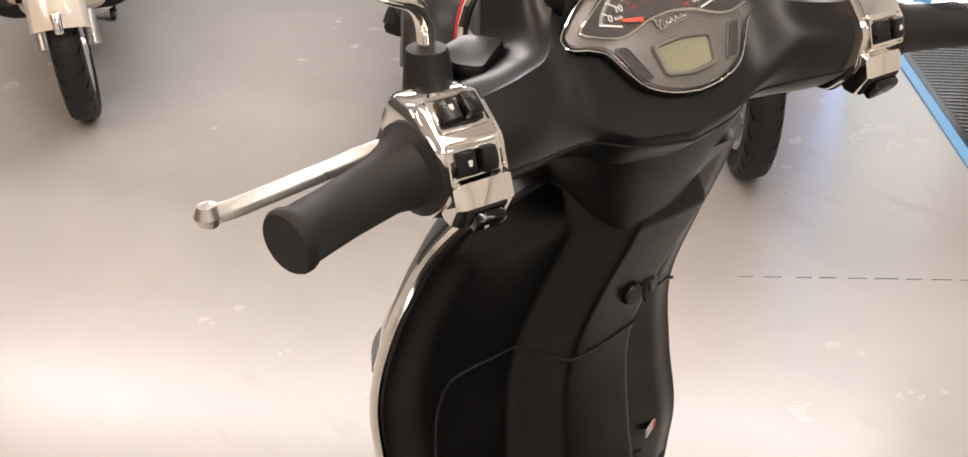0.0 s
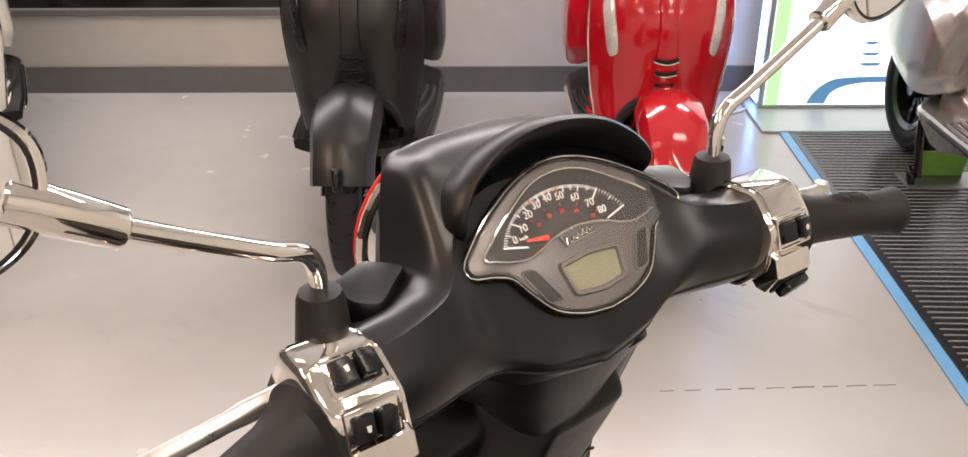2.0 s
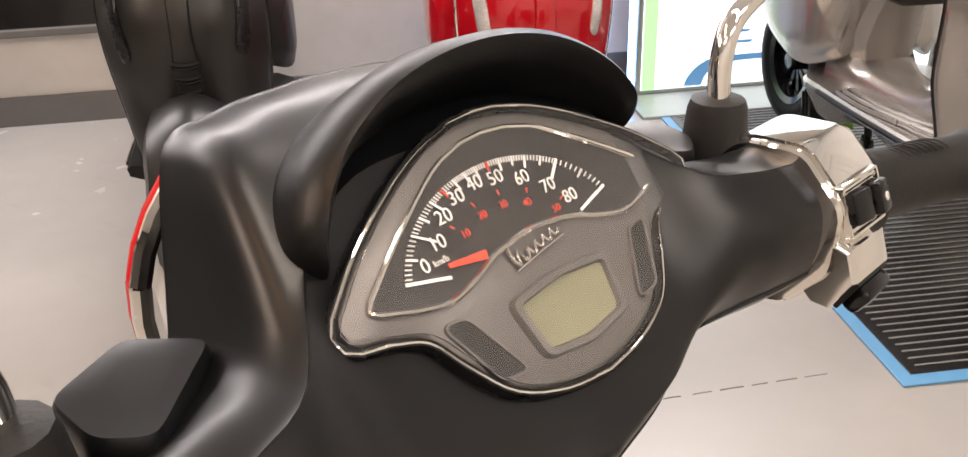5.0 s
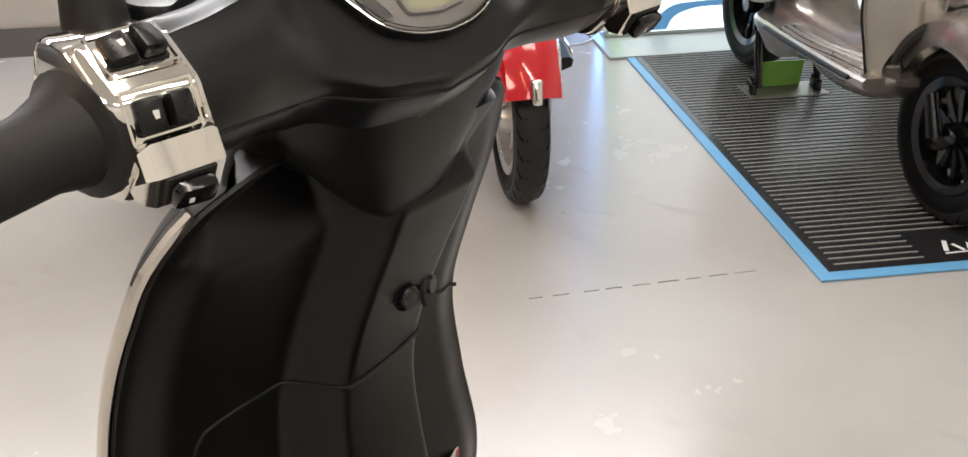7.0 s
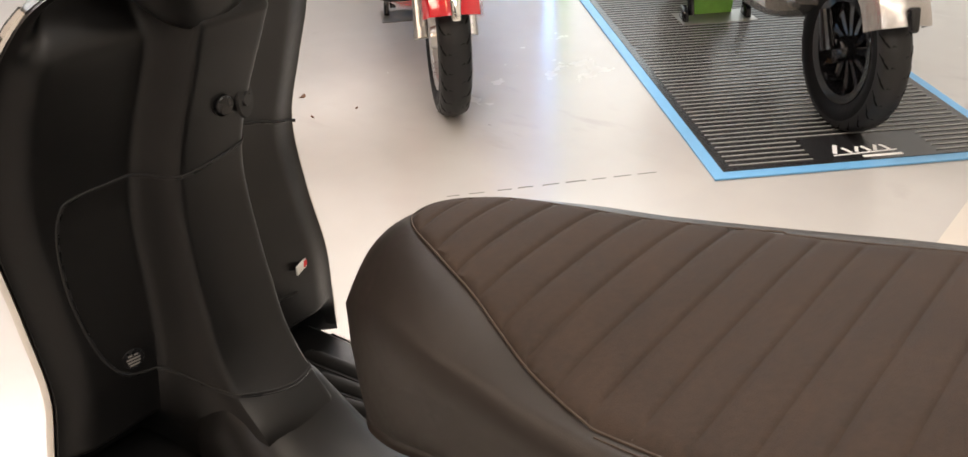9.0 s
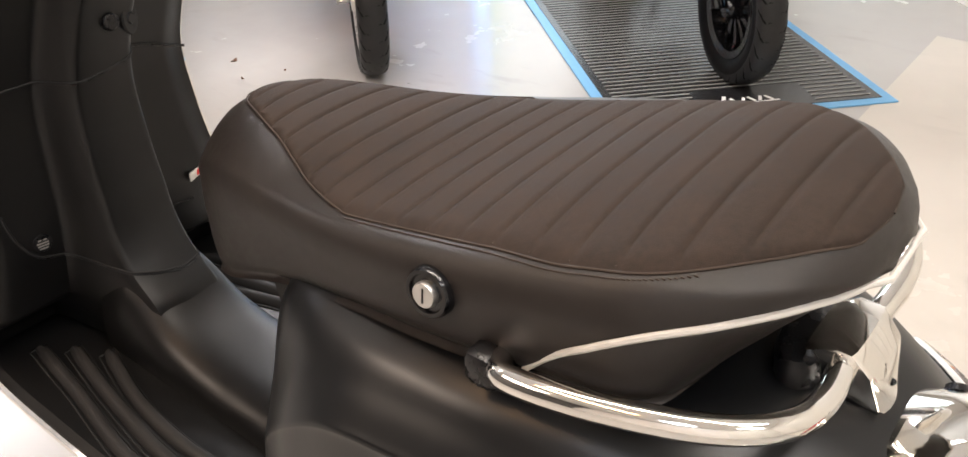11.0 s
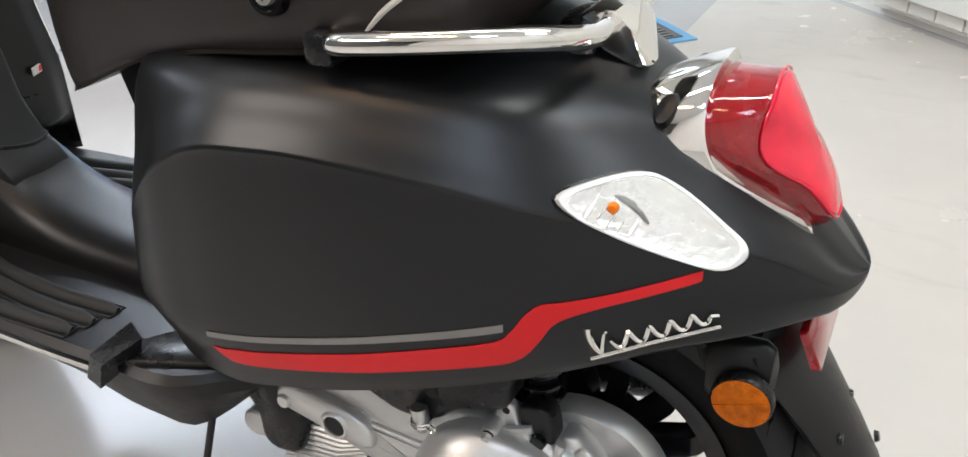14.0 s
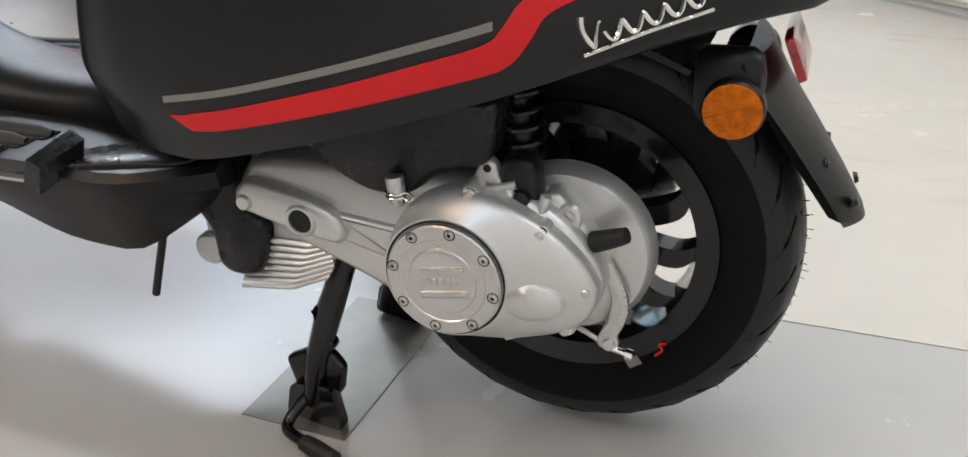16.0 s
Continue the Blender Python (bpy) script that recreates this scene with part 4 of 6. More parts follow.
def grow(outline, d):
    """The outline moved outwards by d."""
    o, out = [Vector((q[0], q[1], 0)) for q in outline], []
    for i, q in enumerate(o):
        e = (o[(i + 1) % len(o)] - o[i - 1]).normalized()
        out.append(q - Vector((-e.y, e.x, 0)) * d * SIGN(o))
    return [(q.x, q.y) for q in out]


def frame_ring(outer, inner, z0, z1, zi, m):
    """A bevelled ring between two outlines of equal count."""
    rows = [[(q[0], q[1], z0) for q in outer], [(q[0], q[1], z1 - 0.002) for q in outer], [(q[0] * 0.8 + p[0] * 0.2, q[1] * 0.8 + p[1] * 0.2, z1) for q, p in zip(outer, inner)], [(q[0] * 0.2 + p[0] * 0.8, q[1] * 0.2 + p[1] * 0.8, z1) for q, p in zip(outer, inner)], [(q[0], q[1], zi) for q in inner]]
    return loft([[m @ Vector(q) for q in r] for r in rows], caps=False)


dash = part("instrument_panel", slab(both(panel_half), 0.012, 0.003, m=G @ pose(0, 0, -0.010)), TITAN, hero, "titanium-grey instrument panel")
rim_out, rim_in = grow(both(panel_half), 0.003), grow(both(panel_half), -0.0012)
part("bezel", frame_ring(rim_out, rim_in, -0.014, 0.0045, 0.001, G), SATIN, dash, "glossy dark bezel")
part("bezel_line", tube([G @ Vector((q[0], q[1], 0.0042)) for q in grow(both(panel_half), 0.001) + grow(both(panel_half), 0.001)[:1]], 0.0007, 6), CHROME, dash)
part("dial_face", slab(both(win_half), 0.002, 0, m=G @ pose(0, 0, 0.0006)), DIAL, dash, "black speedometer dial", smooth=False)
part("dial_frame", tube([G @ Vector((q[0], q[1], 0.0032)) for q in both(win_half) + both(win_half)[:1]], 0.0013, 8), CHROME, dash, "bright line round the dial")
part("display", slab(rounded([(-0.0235, 0.018), (0, 0.0205), (0.0235, 0.018), (0.020, -0.001), (0, -0.0035), (-0.020, -0.001)], 0.003), 0.001, 0, m=G @ pose(0, 0, 0.002)), LCD, dash, "blank greenish display", smooth=False)
lcd_o = rounded([(-0.029, 0.0215), (0, 0.0245), (0.029, 0.0215), (0.025, -0.004), (0, -0.0075), (-0.025, -0.004)], 0.005)
lcd_i = rounded([(-0.0235, 0.018), (0, 0.0205), (0.0235, 0.018), (0.020, -0.001), (0, -0.0035), (-0.020, -0.001)], 0.003)
part("display_frame", frame_ring(lcd_o, lcd_i, 0.001, 0.0048, 0.0025, G), TITAN, dash)
for sx in (-1, 1):
    win = [(0.048 * sx, 0.0235), (0.0575 * sx, 0.0245), (0.0455 * sx, -0.001), (0.0345 * sx, -0.0025)]
    part("warning_window", slab(rounded(win, 0.0025), 0.0009, 0, m=G @ pose(0, 0, 0.002)), DARK, dash, "dark warning light window", smooth=False)
    wo = grow(rounded(win, 0.003), 0.0016)
    part("window_frame", frame_ring(wo, grow(wo, -0.0016), 0.001, 0.0034, 0.0024, G), TITAN, dash)
DIAL_C, DIAL_R = (-0.0085, 0.0300), (0.0585, 0.0432)
STEPS = [161, 138, 120, 105, 93, 80, 66.5, 49.6, 20]


def dial_at(speed, f):
    a = radians(float(np.interp(speed, range(0, 90, 10), STEPS)))
    return Vector((DIAL_C[0] + DIAL_R[0] * f * math.cos(a), DIAL_C[1] + DIAL_R[1] * f * math.sin(a), 0.0033))


def stroke(p, q, w, mat, name, parent, m, h=0.0004):
    d = (q - p).normalized()
    n = Vector((-d.y, d.x, 0)) * w / 2
    return part(name, slab([(p - n)[:2], (q - n)[:2], (q + n)[:2], (p + n)[:2]], h, 0, m=m @ pose(0, 0, p.z)), mat, parent, smooth=False)


for v in range(0, 81):
    major, mid = v % 10 == 0, v % 5 == 0
    ends = v in (0, 70, 80)
    f0 = 0.66 if v in (0, 80) else 0.80 if ends or v == 10 else 0.88 if major else 0.91 if mid else 0.95
    stroke(dial_at(v, f0), dial_at(v, 1.0), 0.0013 if ends else 0.0009 if mid else 0.0005, RED_INK if v in (25, 45) else WHITE_INK, "tick", dash, G)
for v, x, y in ((0, -0.0526, 0.0468), (10, -0.0431, 0.0525), (20, -0.0350, 0.0603), (30, -0.0256, 0.0650), (40, -0.0146, 0.0672), (50, -0.0041, 0.0659), (60, 0.0080, 0.0617), (70, 0.0185, 0.0545), (80, 0.0265, 0.0470)):
    text_mesh(str(v), 0.0078, WHITE_INK, dash, G @ pose(x, y, 0.0033), "numeral", 0.0002)
text_mesh("km/h", 0.0036, WHITE_INK, dash, G @ pose(-0.0455, 0.0462, 0.0033), "lettering", 0.0002)
for v, x, y in ((10, -0.0298, 0.0512), (20, -0.0185, 0.0549), (30, -0.007, 0.0551), (40, 0.0043, 0.0519), (50, 0.0165, 0.0448)):
    text_mesh(str(v), 0.0044, RED_INK, dash, G @ pose(x, y, 0.0033), "numeral", 0.0002)
    d = Vector((x - DIAL_C[0], y - DIAL_C[1], 0)) * 1.16
    q = Vector((DIAL_C[0], DIAL_C[1], 0.0033)) + d
    stroke(q, q + d.normalized() * 0.0022, 0.0006, RED_INK, "tick", dash, G)
dots = bmesh.new()
for i in range(34):
    for j in range(9):
        x, y = -0.036 + 0.0021 * i + (0.00105 if j % 2 else 0), 0.0435 + 0.0016 * j
        if ((x + 0.0085) / 0.026) ** 2 + ((y - 0.036) / 0.02) ** 2 < 1:
            slab([(x - 0.0004, y - 0.0004), (x + 0.0004, y - 0.0004), (x + 0.0004, y + 0.0004), (x - 0.0004, y + 0.0004)], 0.0002, 0, m=G @ pose(0, 0, 0.0028), bm=dots)
tagged(part("dot_pattern", dots, TITAN, dash, smooth=False), kind="stuff")
part("needle", slab([(-0.0445, 0.0425), (-0.027, 0.0393), (-0.026, 0.0428), (-0.0445, 0.0442)], 0.0008, 0, m=G @ pose(0, 0, 0.0038)), RED_INK, dash, "red pointer at zero", smooth=False)


def script_mark(parent, m, length, mat, r, name="ornament", label=""):
    """A slanted bright ornament: a tall wedge, a row of short strokes and a long underline."""
    e = part(name, tube([m @ Vector((x * length, y * length, 0)) for x, y in [(-0.5, -0.10), (-0.25, -0.075), (0, -0.05), (0.25, -0.035), (0.5, -0.02)]], r * 0.8, 6, flat=0.8), mat, parent, label)
    wedge = [(-0.47, 0.20), (-0.475, 0.10), (-0.45, 0.0), (-0.41, -0.055), (-0.385, 0.02), (-0.355, 0.11), (-0.33, 0.125)]
    part("stroke", tube([m @ Vector((x * length, y * length, 0)) for x, y in spline(wedge, 4)], [r * (2.3 - 0.065 * i) for i in range(25)], 8, flat=0.7), mat, e)
    loops = []
    for k in range(81):
        t = k / 80
        a = 2 * math.pi * 4.6 * t + 2.6
        loops.append((-0.31 + 0.74 * t + 0.012 * math.cos(a), 0.016 + 0.075 * t + 0.060 * math.sin(a) * (1 - 0.15 * t)))
    part("stroke", tube([m @ Vector((x * length, y * length, 0.0004)) for x, y in loops + [(0.5, 0.085)]], r * 1.2, 6, flat=0.8), mat, e)
    return e


script_mark(dash, G @ pose(-0.002, 0.0340, 0.0032, 0, 0, 4), 0.030, CHROME, 0.0007)

pane = part("cover_glass", slab(grow(both(panel_half), -0.0015), 0.0008, 0.0002, m=G @ pose(0, 0, 0.0058)), PANE, dash, "clear dial glass", smooth=False)
pane.visible_shadow = False

# visor over the dial: a crescent that stands up from the cover
base = spline([(-0.087, 0.058), (-0.083, 0.070), (-0.066, 0.088), (-0.036, 0.101), (0, 0.105), (0.034, 0.1005), (0.060, 0.088), (0.076, 0.073), (0.080, 0.064)], 6)
rings = []
for i, q in enumerate(base):
    f = i / (len(base) - 1)
    s = math.sin(math.pi * min(1, max(0, f))) ** 0.55
    c = Vector((q[0], q[1] - 0.045, 0)).normalized()
    x, y = q
    o = [(0.0, -0.014), (0.002 * s, 0.012 * s), (0.005 * s, 0.025 * s), (0.0075 * s, 0.0275 * s), (0.011 * s + 0.001, 0.024 * s), (0.017 * s + 0.002, 0.006 * s), (0.020 * s + 0.002, -0.02)]
    rings.append([G @ Vector((x + c.x * a, y + c.y * a, b)) for a, b in o])
part("visor", loft(rings), PLASTIC, hero, "black visor over the dial")
seam = [STEER @ Vector(r[4]) for r in headset()]
part("cover_seam", tube(seam, 0.0011, 6), DARK, cover)

# switch boxes, grips, levers and mirrors on both sides
for sx in (-1, 1):
    def S(x, y, z):
        return STEER @ Vector((sx * x - (0.007 if sx > 0 else 0), y, z + (0.003 if sx > 0 else 0)))

    cy, cz = 0.003, 1.0275

    def face(a, r, x):
        return S(x, cy + r * math.cos(a), cz + r * math.sin(a))

    # housing: an eight-sided drum with soft corners, a collar at each end
    rings = []
    for x, r in ((0.163, 0.035), (0.1635, 0.0395), (0.166, 0.0405), (0.1665, 0.0398), (0.169, 0.0398), (0.1695, 0.0420), (0.206, 0.0420), (0.211, 0.0405), (0.2135, 0.037), (0.214, 0.029)):
        ring = []
        for k in range(8):
            a = radians(21 + 45 * k)
            ring += [face(a + radians(d), r * (1.0 if d else 1.012), x + 0.004 * math.sin(a)) for d in (-7, 0, 7)]
        rings.append(ring)
    box = part("switch_box", loft(rings), CHROME, hero, "chromed switch housing")
    # the lower tab that carries the last switch
    tab = [[face(radians(a), r, x) for a, r in ((178, 0.036), (182, 0.0455), (199, 0.0535), (222, 0.0535), (230, 0.046), (232, 0.034))] for x in (0.165, 0.168, 0.200, 0.206)]
    tab[0] = [q.lerp(sum(tab[0], Vector()) / 6, 0.12) for q in tab[0]]
    tab[3] = [q.lerp(sum(tab[3], Vector()) / 6, 0.2) for q in tab[3]]
    part("switch_tab", loft(tab), CHROME, box)
    # rockers sit in framed wells on the faces that look up and back
    for ang, wid, out, nm in (((121, 0.027, 0.0400, "dip_switch"), (166, 0.026, 0.0400, "signal_switch"), (210, 0.022, 0.0530, "horn_button")) if sx < 0 else ((160, 0.027, 0.0400, "kill_switch"), (210, 0.027, 0.0530, "starter_button"))):
        a = radians(ang)
        nrm = (STEER.to_3x3() @ Vector((0, math.cos(a), math.sin(a)))).normalized()
        side = (STEER.to_3x3() @ Vector((1, 0, 0))).normalized()
        M = Matrix(((*side, 0), (*nrm.cross(side), 0), (*nrm, 0), (0, 0, 0, 1))).transposed()
        M.translation = face(a, out, 0.1885 if out < 0.05 else 0.184)
        if out < 0.05:
            wo = rounded([(-0.0185, -0.0135), (0.0185, -0.0135), (0.0185, 0.0135), (-0.0185, 0.0135)], 0.003)
            part("well_frame", frame_ring(wo, grow(wo, -0.0022), -0.003, 0.0022, -0.001, M), CHROME, box)
            part("switch_well", slab(grow(wo, -0.002), 0.0008, 0, m=M @ pose(0, 0, -0.0006)), CHROME, box, smooth=False)
            part("well_gap", slab(rounded([(-wid / 2 - 0.0012, -0.0092), (wid / 2 + 0.0012, -0.0092), (wid / 2 + 0.0012, 0.0092), (-wid / 2 - 0.0012, 0.0092)], 0.002), 0.0006, 0, m=M @ pose(0, 0, 0.0004)), DARK, box, smooth=False)
            part(nm, block(wid * 0.52, 0.0165, 0.0075, M @ pose(-wid * 0.24, 0, -0.001) @ pose(0, 0, 0, 0, -10, 0), 0.0022), SATIN, box, "black rocker switch")
            part(nm, block(wid * 0.46, 0.0165, 0.0105, M @ pose(wid * 0.25, 0, -0.001) @ pose(0, 0, 0, 0, 8, 0), 0.0024), SATIN, box, "black rocker switch")
            part("switch_mark", revolve([(0.0003, 0.0005), (0.0021, 0.0005), (0.0022, 0)], 10, M @ pose(wid * 0.27, 0, 0.0095) @ pose(0, 0, 0, 0, 8, 0)) if sx > 0 else slab([(-0.001, -0.002), (0.001, -0.002), (0.0015, 0.002), (-0.0015, 0.002)], 0.0004, 0, m=M @ pose(-wid * 0.2, 0, 0.0066) @ pose(0, 0, 0, 0, -10, 0)), WHITE_INK, box, smooth=False)
        else:
            part("tab_gap", block(wid + 0.004, 0.019, 0.002, M @ pose(0, 0, -0.001), 0.0008), DARK, box, smooth=False)
            part(nm, block(wid, 0.016, 0.0095, M @ pose(0, 0, -0.001) @ pose(0, 0, 0, 6, 4 * sx, 0), 0.0034), GLOSS, box, "glossy black push switch")
            part("switch_mark", slab([(-0.0012, -0.0016), (0.0012, -0.0016), (0.0012, 0.0016), (-0.0012, 0.0016)], 0.0004, 0, m=M @ pose(-wid * 0.2, 0, 0.0087) @ pose(0, 0, 0, 6, 4 * sx, 0)), WHITE_INK, box, smooth=False)
    ax = [S(0.206, -0.006, 1.027), S(0.212, -0.008, 1.027), S(0.219, -0.010, 1.027), S(0.224, -0.011, 1.027), S(0.240, -0.017, 1.0265), S(0.276, -0.0315, 1.026), S(0.305, -0.043, 1.0255), S(0.3085, -0.0445, 1.0255), S(0.312, -0.046, 1.0255), S(0.3145, -0.047, 1.0255)]
    part("grip", tube(ax, [0.026, 0.0315, 0.0312, 0.0245, 0.0196, 0.0178, 0.0180, 0.0200, 0.0200, 0.0182], 24), RUBBER, hero, "black rubber grip")
    if sx > 0:
        for k in range(0, 26, 2):
            x = 0.236 + 0.0018 * k
            y = -0.0155 - 0.4 * (x - 0.236)
            part("grip_ridge", tube([S(x, y + 0.0172 * math.cos(a), 1.028 + 0.0172 * math.sin(a)) for a in np.linspace(radians(35), radians(120), 7)], 0.0005, 5), RUBBER, kid(hero, "grip"))
    lev = part("lever", tube([S(*q) for q in spline([(0.200, 0.044, 1.017), (0.225, 0.040, 1.018), (0.27, 0.036, 1.015), (0.315, 0.036, 1.009), (0.332, 0.038, 1.007)], 4)], [0.0075] * 6 + [0.0065] * 10 + [0.0065], 12, flat=0.75), SATIN_METAL, hero, "polished brake lever")
    part("lever_ball", revolve([(0.0005, -0.009), (0.006, -0.007), (0.009, 0), (0.006, 0.007), (0.0005, 0.009)], 16, Matrix.Translation(S(0.335, 0.039, 1.007))), SATIN_METAL, lev)
    part("lever_bracket", loft([[S(*q) for q in r] for r in ([(0.170, 0.020, 1.050), (0.200, 0.020, 1.048), (0.206, 0.020, 1.012), (0.170, 0.020, 1.012)], [(0.171, 0.046, 1.045), (0.200, 0.046, 1.042), (0.209, 0.046, 1.014), (0.172, 0.046, 1.012)], [(0.176, 0.056, 1.036), (0.203, 0.058, 1.034), (0.212, 0.058, 1.016), (0.180, 0.056, 1.014)])]), CHROME, hero, "chromed lever bracket")
    # mirror: rubber boot, bent stem, sleeve and head
    stem0 = (0.178, 0.040)
    boot = part("mirror_boot", revolve([(0.001, -0.012), (0.019, -0.010), (0.0175, 0.004), (0.0150, 0.028), (0.0135, 0.032), (0.008, 0.033), (0.001, 0.033)], 14, STEER @ pose(sx * stem0[0] - (0.007 if sx > 0 else 0), stem0[1], 1.050)), RUBBER, hero, "black rubber mirror boot")
    stem = part("mirror_stem", tube([S(*q) for q in spline([(0.178, 0.040, 1.078), (0.180, 0.038 if sx < 0 else 0.041, 1.100), (0.190, 0.031 if sx < 0 else 0.042, 1.116), (0.212, 0.022 if sx < 0 else 0.041, 1.128), (0.25, 0.015 if sx < 0 else 0.039, 1.149), (0.296, 0.010 if sx < 0 else 0.036, 1.175)], 5)], 0.0058, 14), CHROME, hero, "chromed mirror stem")
    part("sleeve", tube([S(*q) for q in [(x, y + (0.026 if sx > 0 else 0), z) for x, y, z in ((0.287, 0.011, 1.170), (0.289, 0.011, 1.171), (0.334, 0.016, 1.197), (0.336, 0.016, 1.198))]], [0.0085, 0.0105, 0.0125, 0.011], 18), CHROME, stem)
    MH = STEER @ pose(sx * 0.381 - (0.007 if sx > 0 else 0), 0.022 if sx < 0 else 0.048, 1.207, 0, 0, 0) @ pose(0, 0, 0, 82, -10 * sx, 6 * sx)
    head_o = spline([(-0.058, 0.004), (-0.05, 0.034), (-0.018, 0.046), (0.03, 0.042), (0.060, 0.024), (0.062, -0.012), (0.04, -0.036), (0.0, -0.043), (-0.04, -0.034)], 6, True)
    head_o = [(-sx * q[0], q[1]) for q in head_o]
    if sx > 0:
        head_o = head_o[::-1]
    mh = part("mirror_head", loft([[MH @ Vector((q[0] * f, q[1] * f, z)) for q in head_o] for f, z in ((0.25, -0.026), (0.7, -0.021), (0.97, -0.008), (1.05, 0.001), (1.03, 0.0065), (0.985, 0.008), (0.94, 0.0062))]), CHROME, hero, "chromed mirror housing")
    part("rim_gap", tube([MH @ Vector((q[0] * 0.95, q[1] * 0.95, 0.0072)) for q in head_o + head_o[:1]], 0.0012, 6), DARK, mh)
    part("mirror_glass", slab([(q[0] * 0.945, q[1] * 0.945) for q in head_o], 0.0012, 0, m=MH @ pose(0, 0, 0.0062)), MIRROR, mh, "clean mirror glass", smooth=False)
    if sx < 0:
        for i, ch in enumerate("OBJECTS IN MIRROR ARE CLOSER THAN THEY APPEAR"):
            if ch != " ":
                a = radians(236 + 1.55 * i)
                text_mesh(ch, 0.0042, DARK, mh, MH @ pose(0.052 * math.cos(a) * 0.93, 0.0385 * math.sin(a) * 0.93, 0.0076, 0, 0, (math.degrees(a) + 90) * 0.0 + (i - 22) * 1.3), "letter", 0.0001)
    # brake fluid box in front of each arm
    top = rounded([(0.105, 0.060), (0.128, 0.080), (0.160, 0.066), (0.158, 0.040), (0.143, 0.028)], 0.006, 3)
    part("fluid_box", loft([[S(0.135 + (x - 0.135) * f, 0.052 + (y - 0.052) * f, z + 0.10 * (y - 0.05)) for x, y in top] for f, z in ((0.96, 1.030), (1.0, 1.058), (0.985, 1.064), (0.93, 1.0665), (0.5, 1.067))]), MATT, hero, "matt brake fluid box")
# headlight at the front of the cover
hl = spline([(-0.078, 1.045), (-0.05, 1.085), (0, 1.095), (0.05, 1.085), (0.078, 1.045), (0.072, 0.99), (0.04, 0.955), (0, 0.945), (-0.04, 0.955), (-0.072, 0.99)], 4, True)
part("headlight_ring", loft([[STEER @ Vector((q[0] * f, y, 1.02 + (q[1] - 1.02) * f)) for q in hl] for f, y in ((0.96, 0.10), (1.02, 0.140), (1.02, 0.155), (1.0, 0.163), (0.90, 0.166), (0.88, 0.13))]), CHROME, hero, "chromed headlight surround")
for f, y, r, mt, lb in ((1.20, 0.142, 0.0045, CHROME, "thin chromed rim"), (1.17, 0.150, 0.0045, RED_FILM, "thin red ring")):
    part("headlight_rim", tube([STEER @ Vector((q[0] * f, y, 1.02 + (q[1] - 1.02) * f * 0.98)) for q in hl + hl[:1]], r, 8), mt, hero, lb)
part("headlight", loft([[STEER @ Vector((q[0] * f, y, 1.02 + (q[1] - 1.02) * f)) for q in hl] for f, y in ((0.92, 0.155), (0.8, 0.168), (0.4, 0.176), (0.02, 0.178))]), CLEAR, hero, "clear headlight")

# steering column below the cover
rings = []
for z, yb, rx in ((0.8815, 0.452, 0.070), (0.882, 0.442, 0.080), (0.888, 0.436, 0.085), (0.91, 0.428, 0.093), (0.938, 0.417, 0.103), (0.972, 0.404, 0.112), (1.0, 0.396, 0.116)):
    ring = []
    for a in np.linspace(0, 2 * math.pi, 48, endpoint=False):
        c, sn = math.cos(a), math.sin(a)
        up = (0.075 if c < 0 else 0.058) * abs(c) ** 2.2 * max(0.0, (0.95 - z) / 0.068)
        ring.append((0.014 + rx * math.copysign(abs(c) ** 0.8, c), yb + 0.09 - 0.09 * max(0.0, sn) ** 0.85, z + up))
    rings.append(ring)
part("column_cover", loft(rings), PLASTIC, hero, "black steering column cover")

# ---- knee panel details ----
knee = kid(hero, "knee_panel")


def on_knee(x, z, off=0.0006):
    return Vector((x, inner_y(x, z) - off, z))


def knee_line(pts, r, name="panel_seam", mat=None, n=8):
    q = spline(pts, n)
    part("seam_lip", tube([on_knee(p[0] + (0.0022 if p[0] < -0.13 else 0), p[1] - 0.0024, 0.0002) for p in q], 0.0011, 6), SATIN, knee)
    return part(name, tube([on_knee(*p) for p in q], r, 6), mat or DARK, knee)


knee_line([(-0.022, 0.7195), (-0.07, 0.720), (-0.115, 0.7195), (-0.134, 0.711), (-0.146, 0.673), (-0.151, 0.616), (-0.1444, 0.55), (-0.133, 0.515), (-0.1184, 0.495), (-0.10, 0.485), (-0.06, 0.473), (-0.016, 0.460), (0.02, 0.454), (0.053, 0.456)], 0.0017)
knee_line([(-0.022, 0.7195), (-0.005, 0.7205), (0.02, 0.724), (0.045, 0.7285), (0.06, 0.7325), (0.07, 0.739)], 0.0013)
knee_line([(0.0836, 0.727), (0.12, 0.718), (0.155, 0.704), (0.185, 0.692)], 0.0013)
knee_line([(0.072, 0.470), (0.10, 0.472), (0.135, 0.468)], 0.0007)
key = part("lock_knob", revolve([(0.001, -0.004), (0.0105, -0.004), (0.0105, 0.004), (0.009, 0.0055), (0.001, 0.006)], 20, Matrix.Translation(on_knee(0.029, 0.789, 0.002)) @ pose(0, 0, 0, 90, 0, 0)), SATIN, knee, "round black knob")
part("knob_ring", revolve([(0.0108, -0.002), (0.0128, 0.0015), (0.0132, -0.001)], 20, Matrix.Translation(on_knee(0.029, 0.789, 0.001)) @ pose(0, 0, 0, 90, 0, 0), hollow=True), DARK, knee)
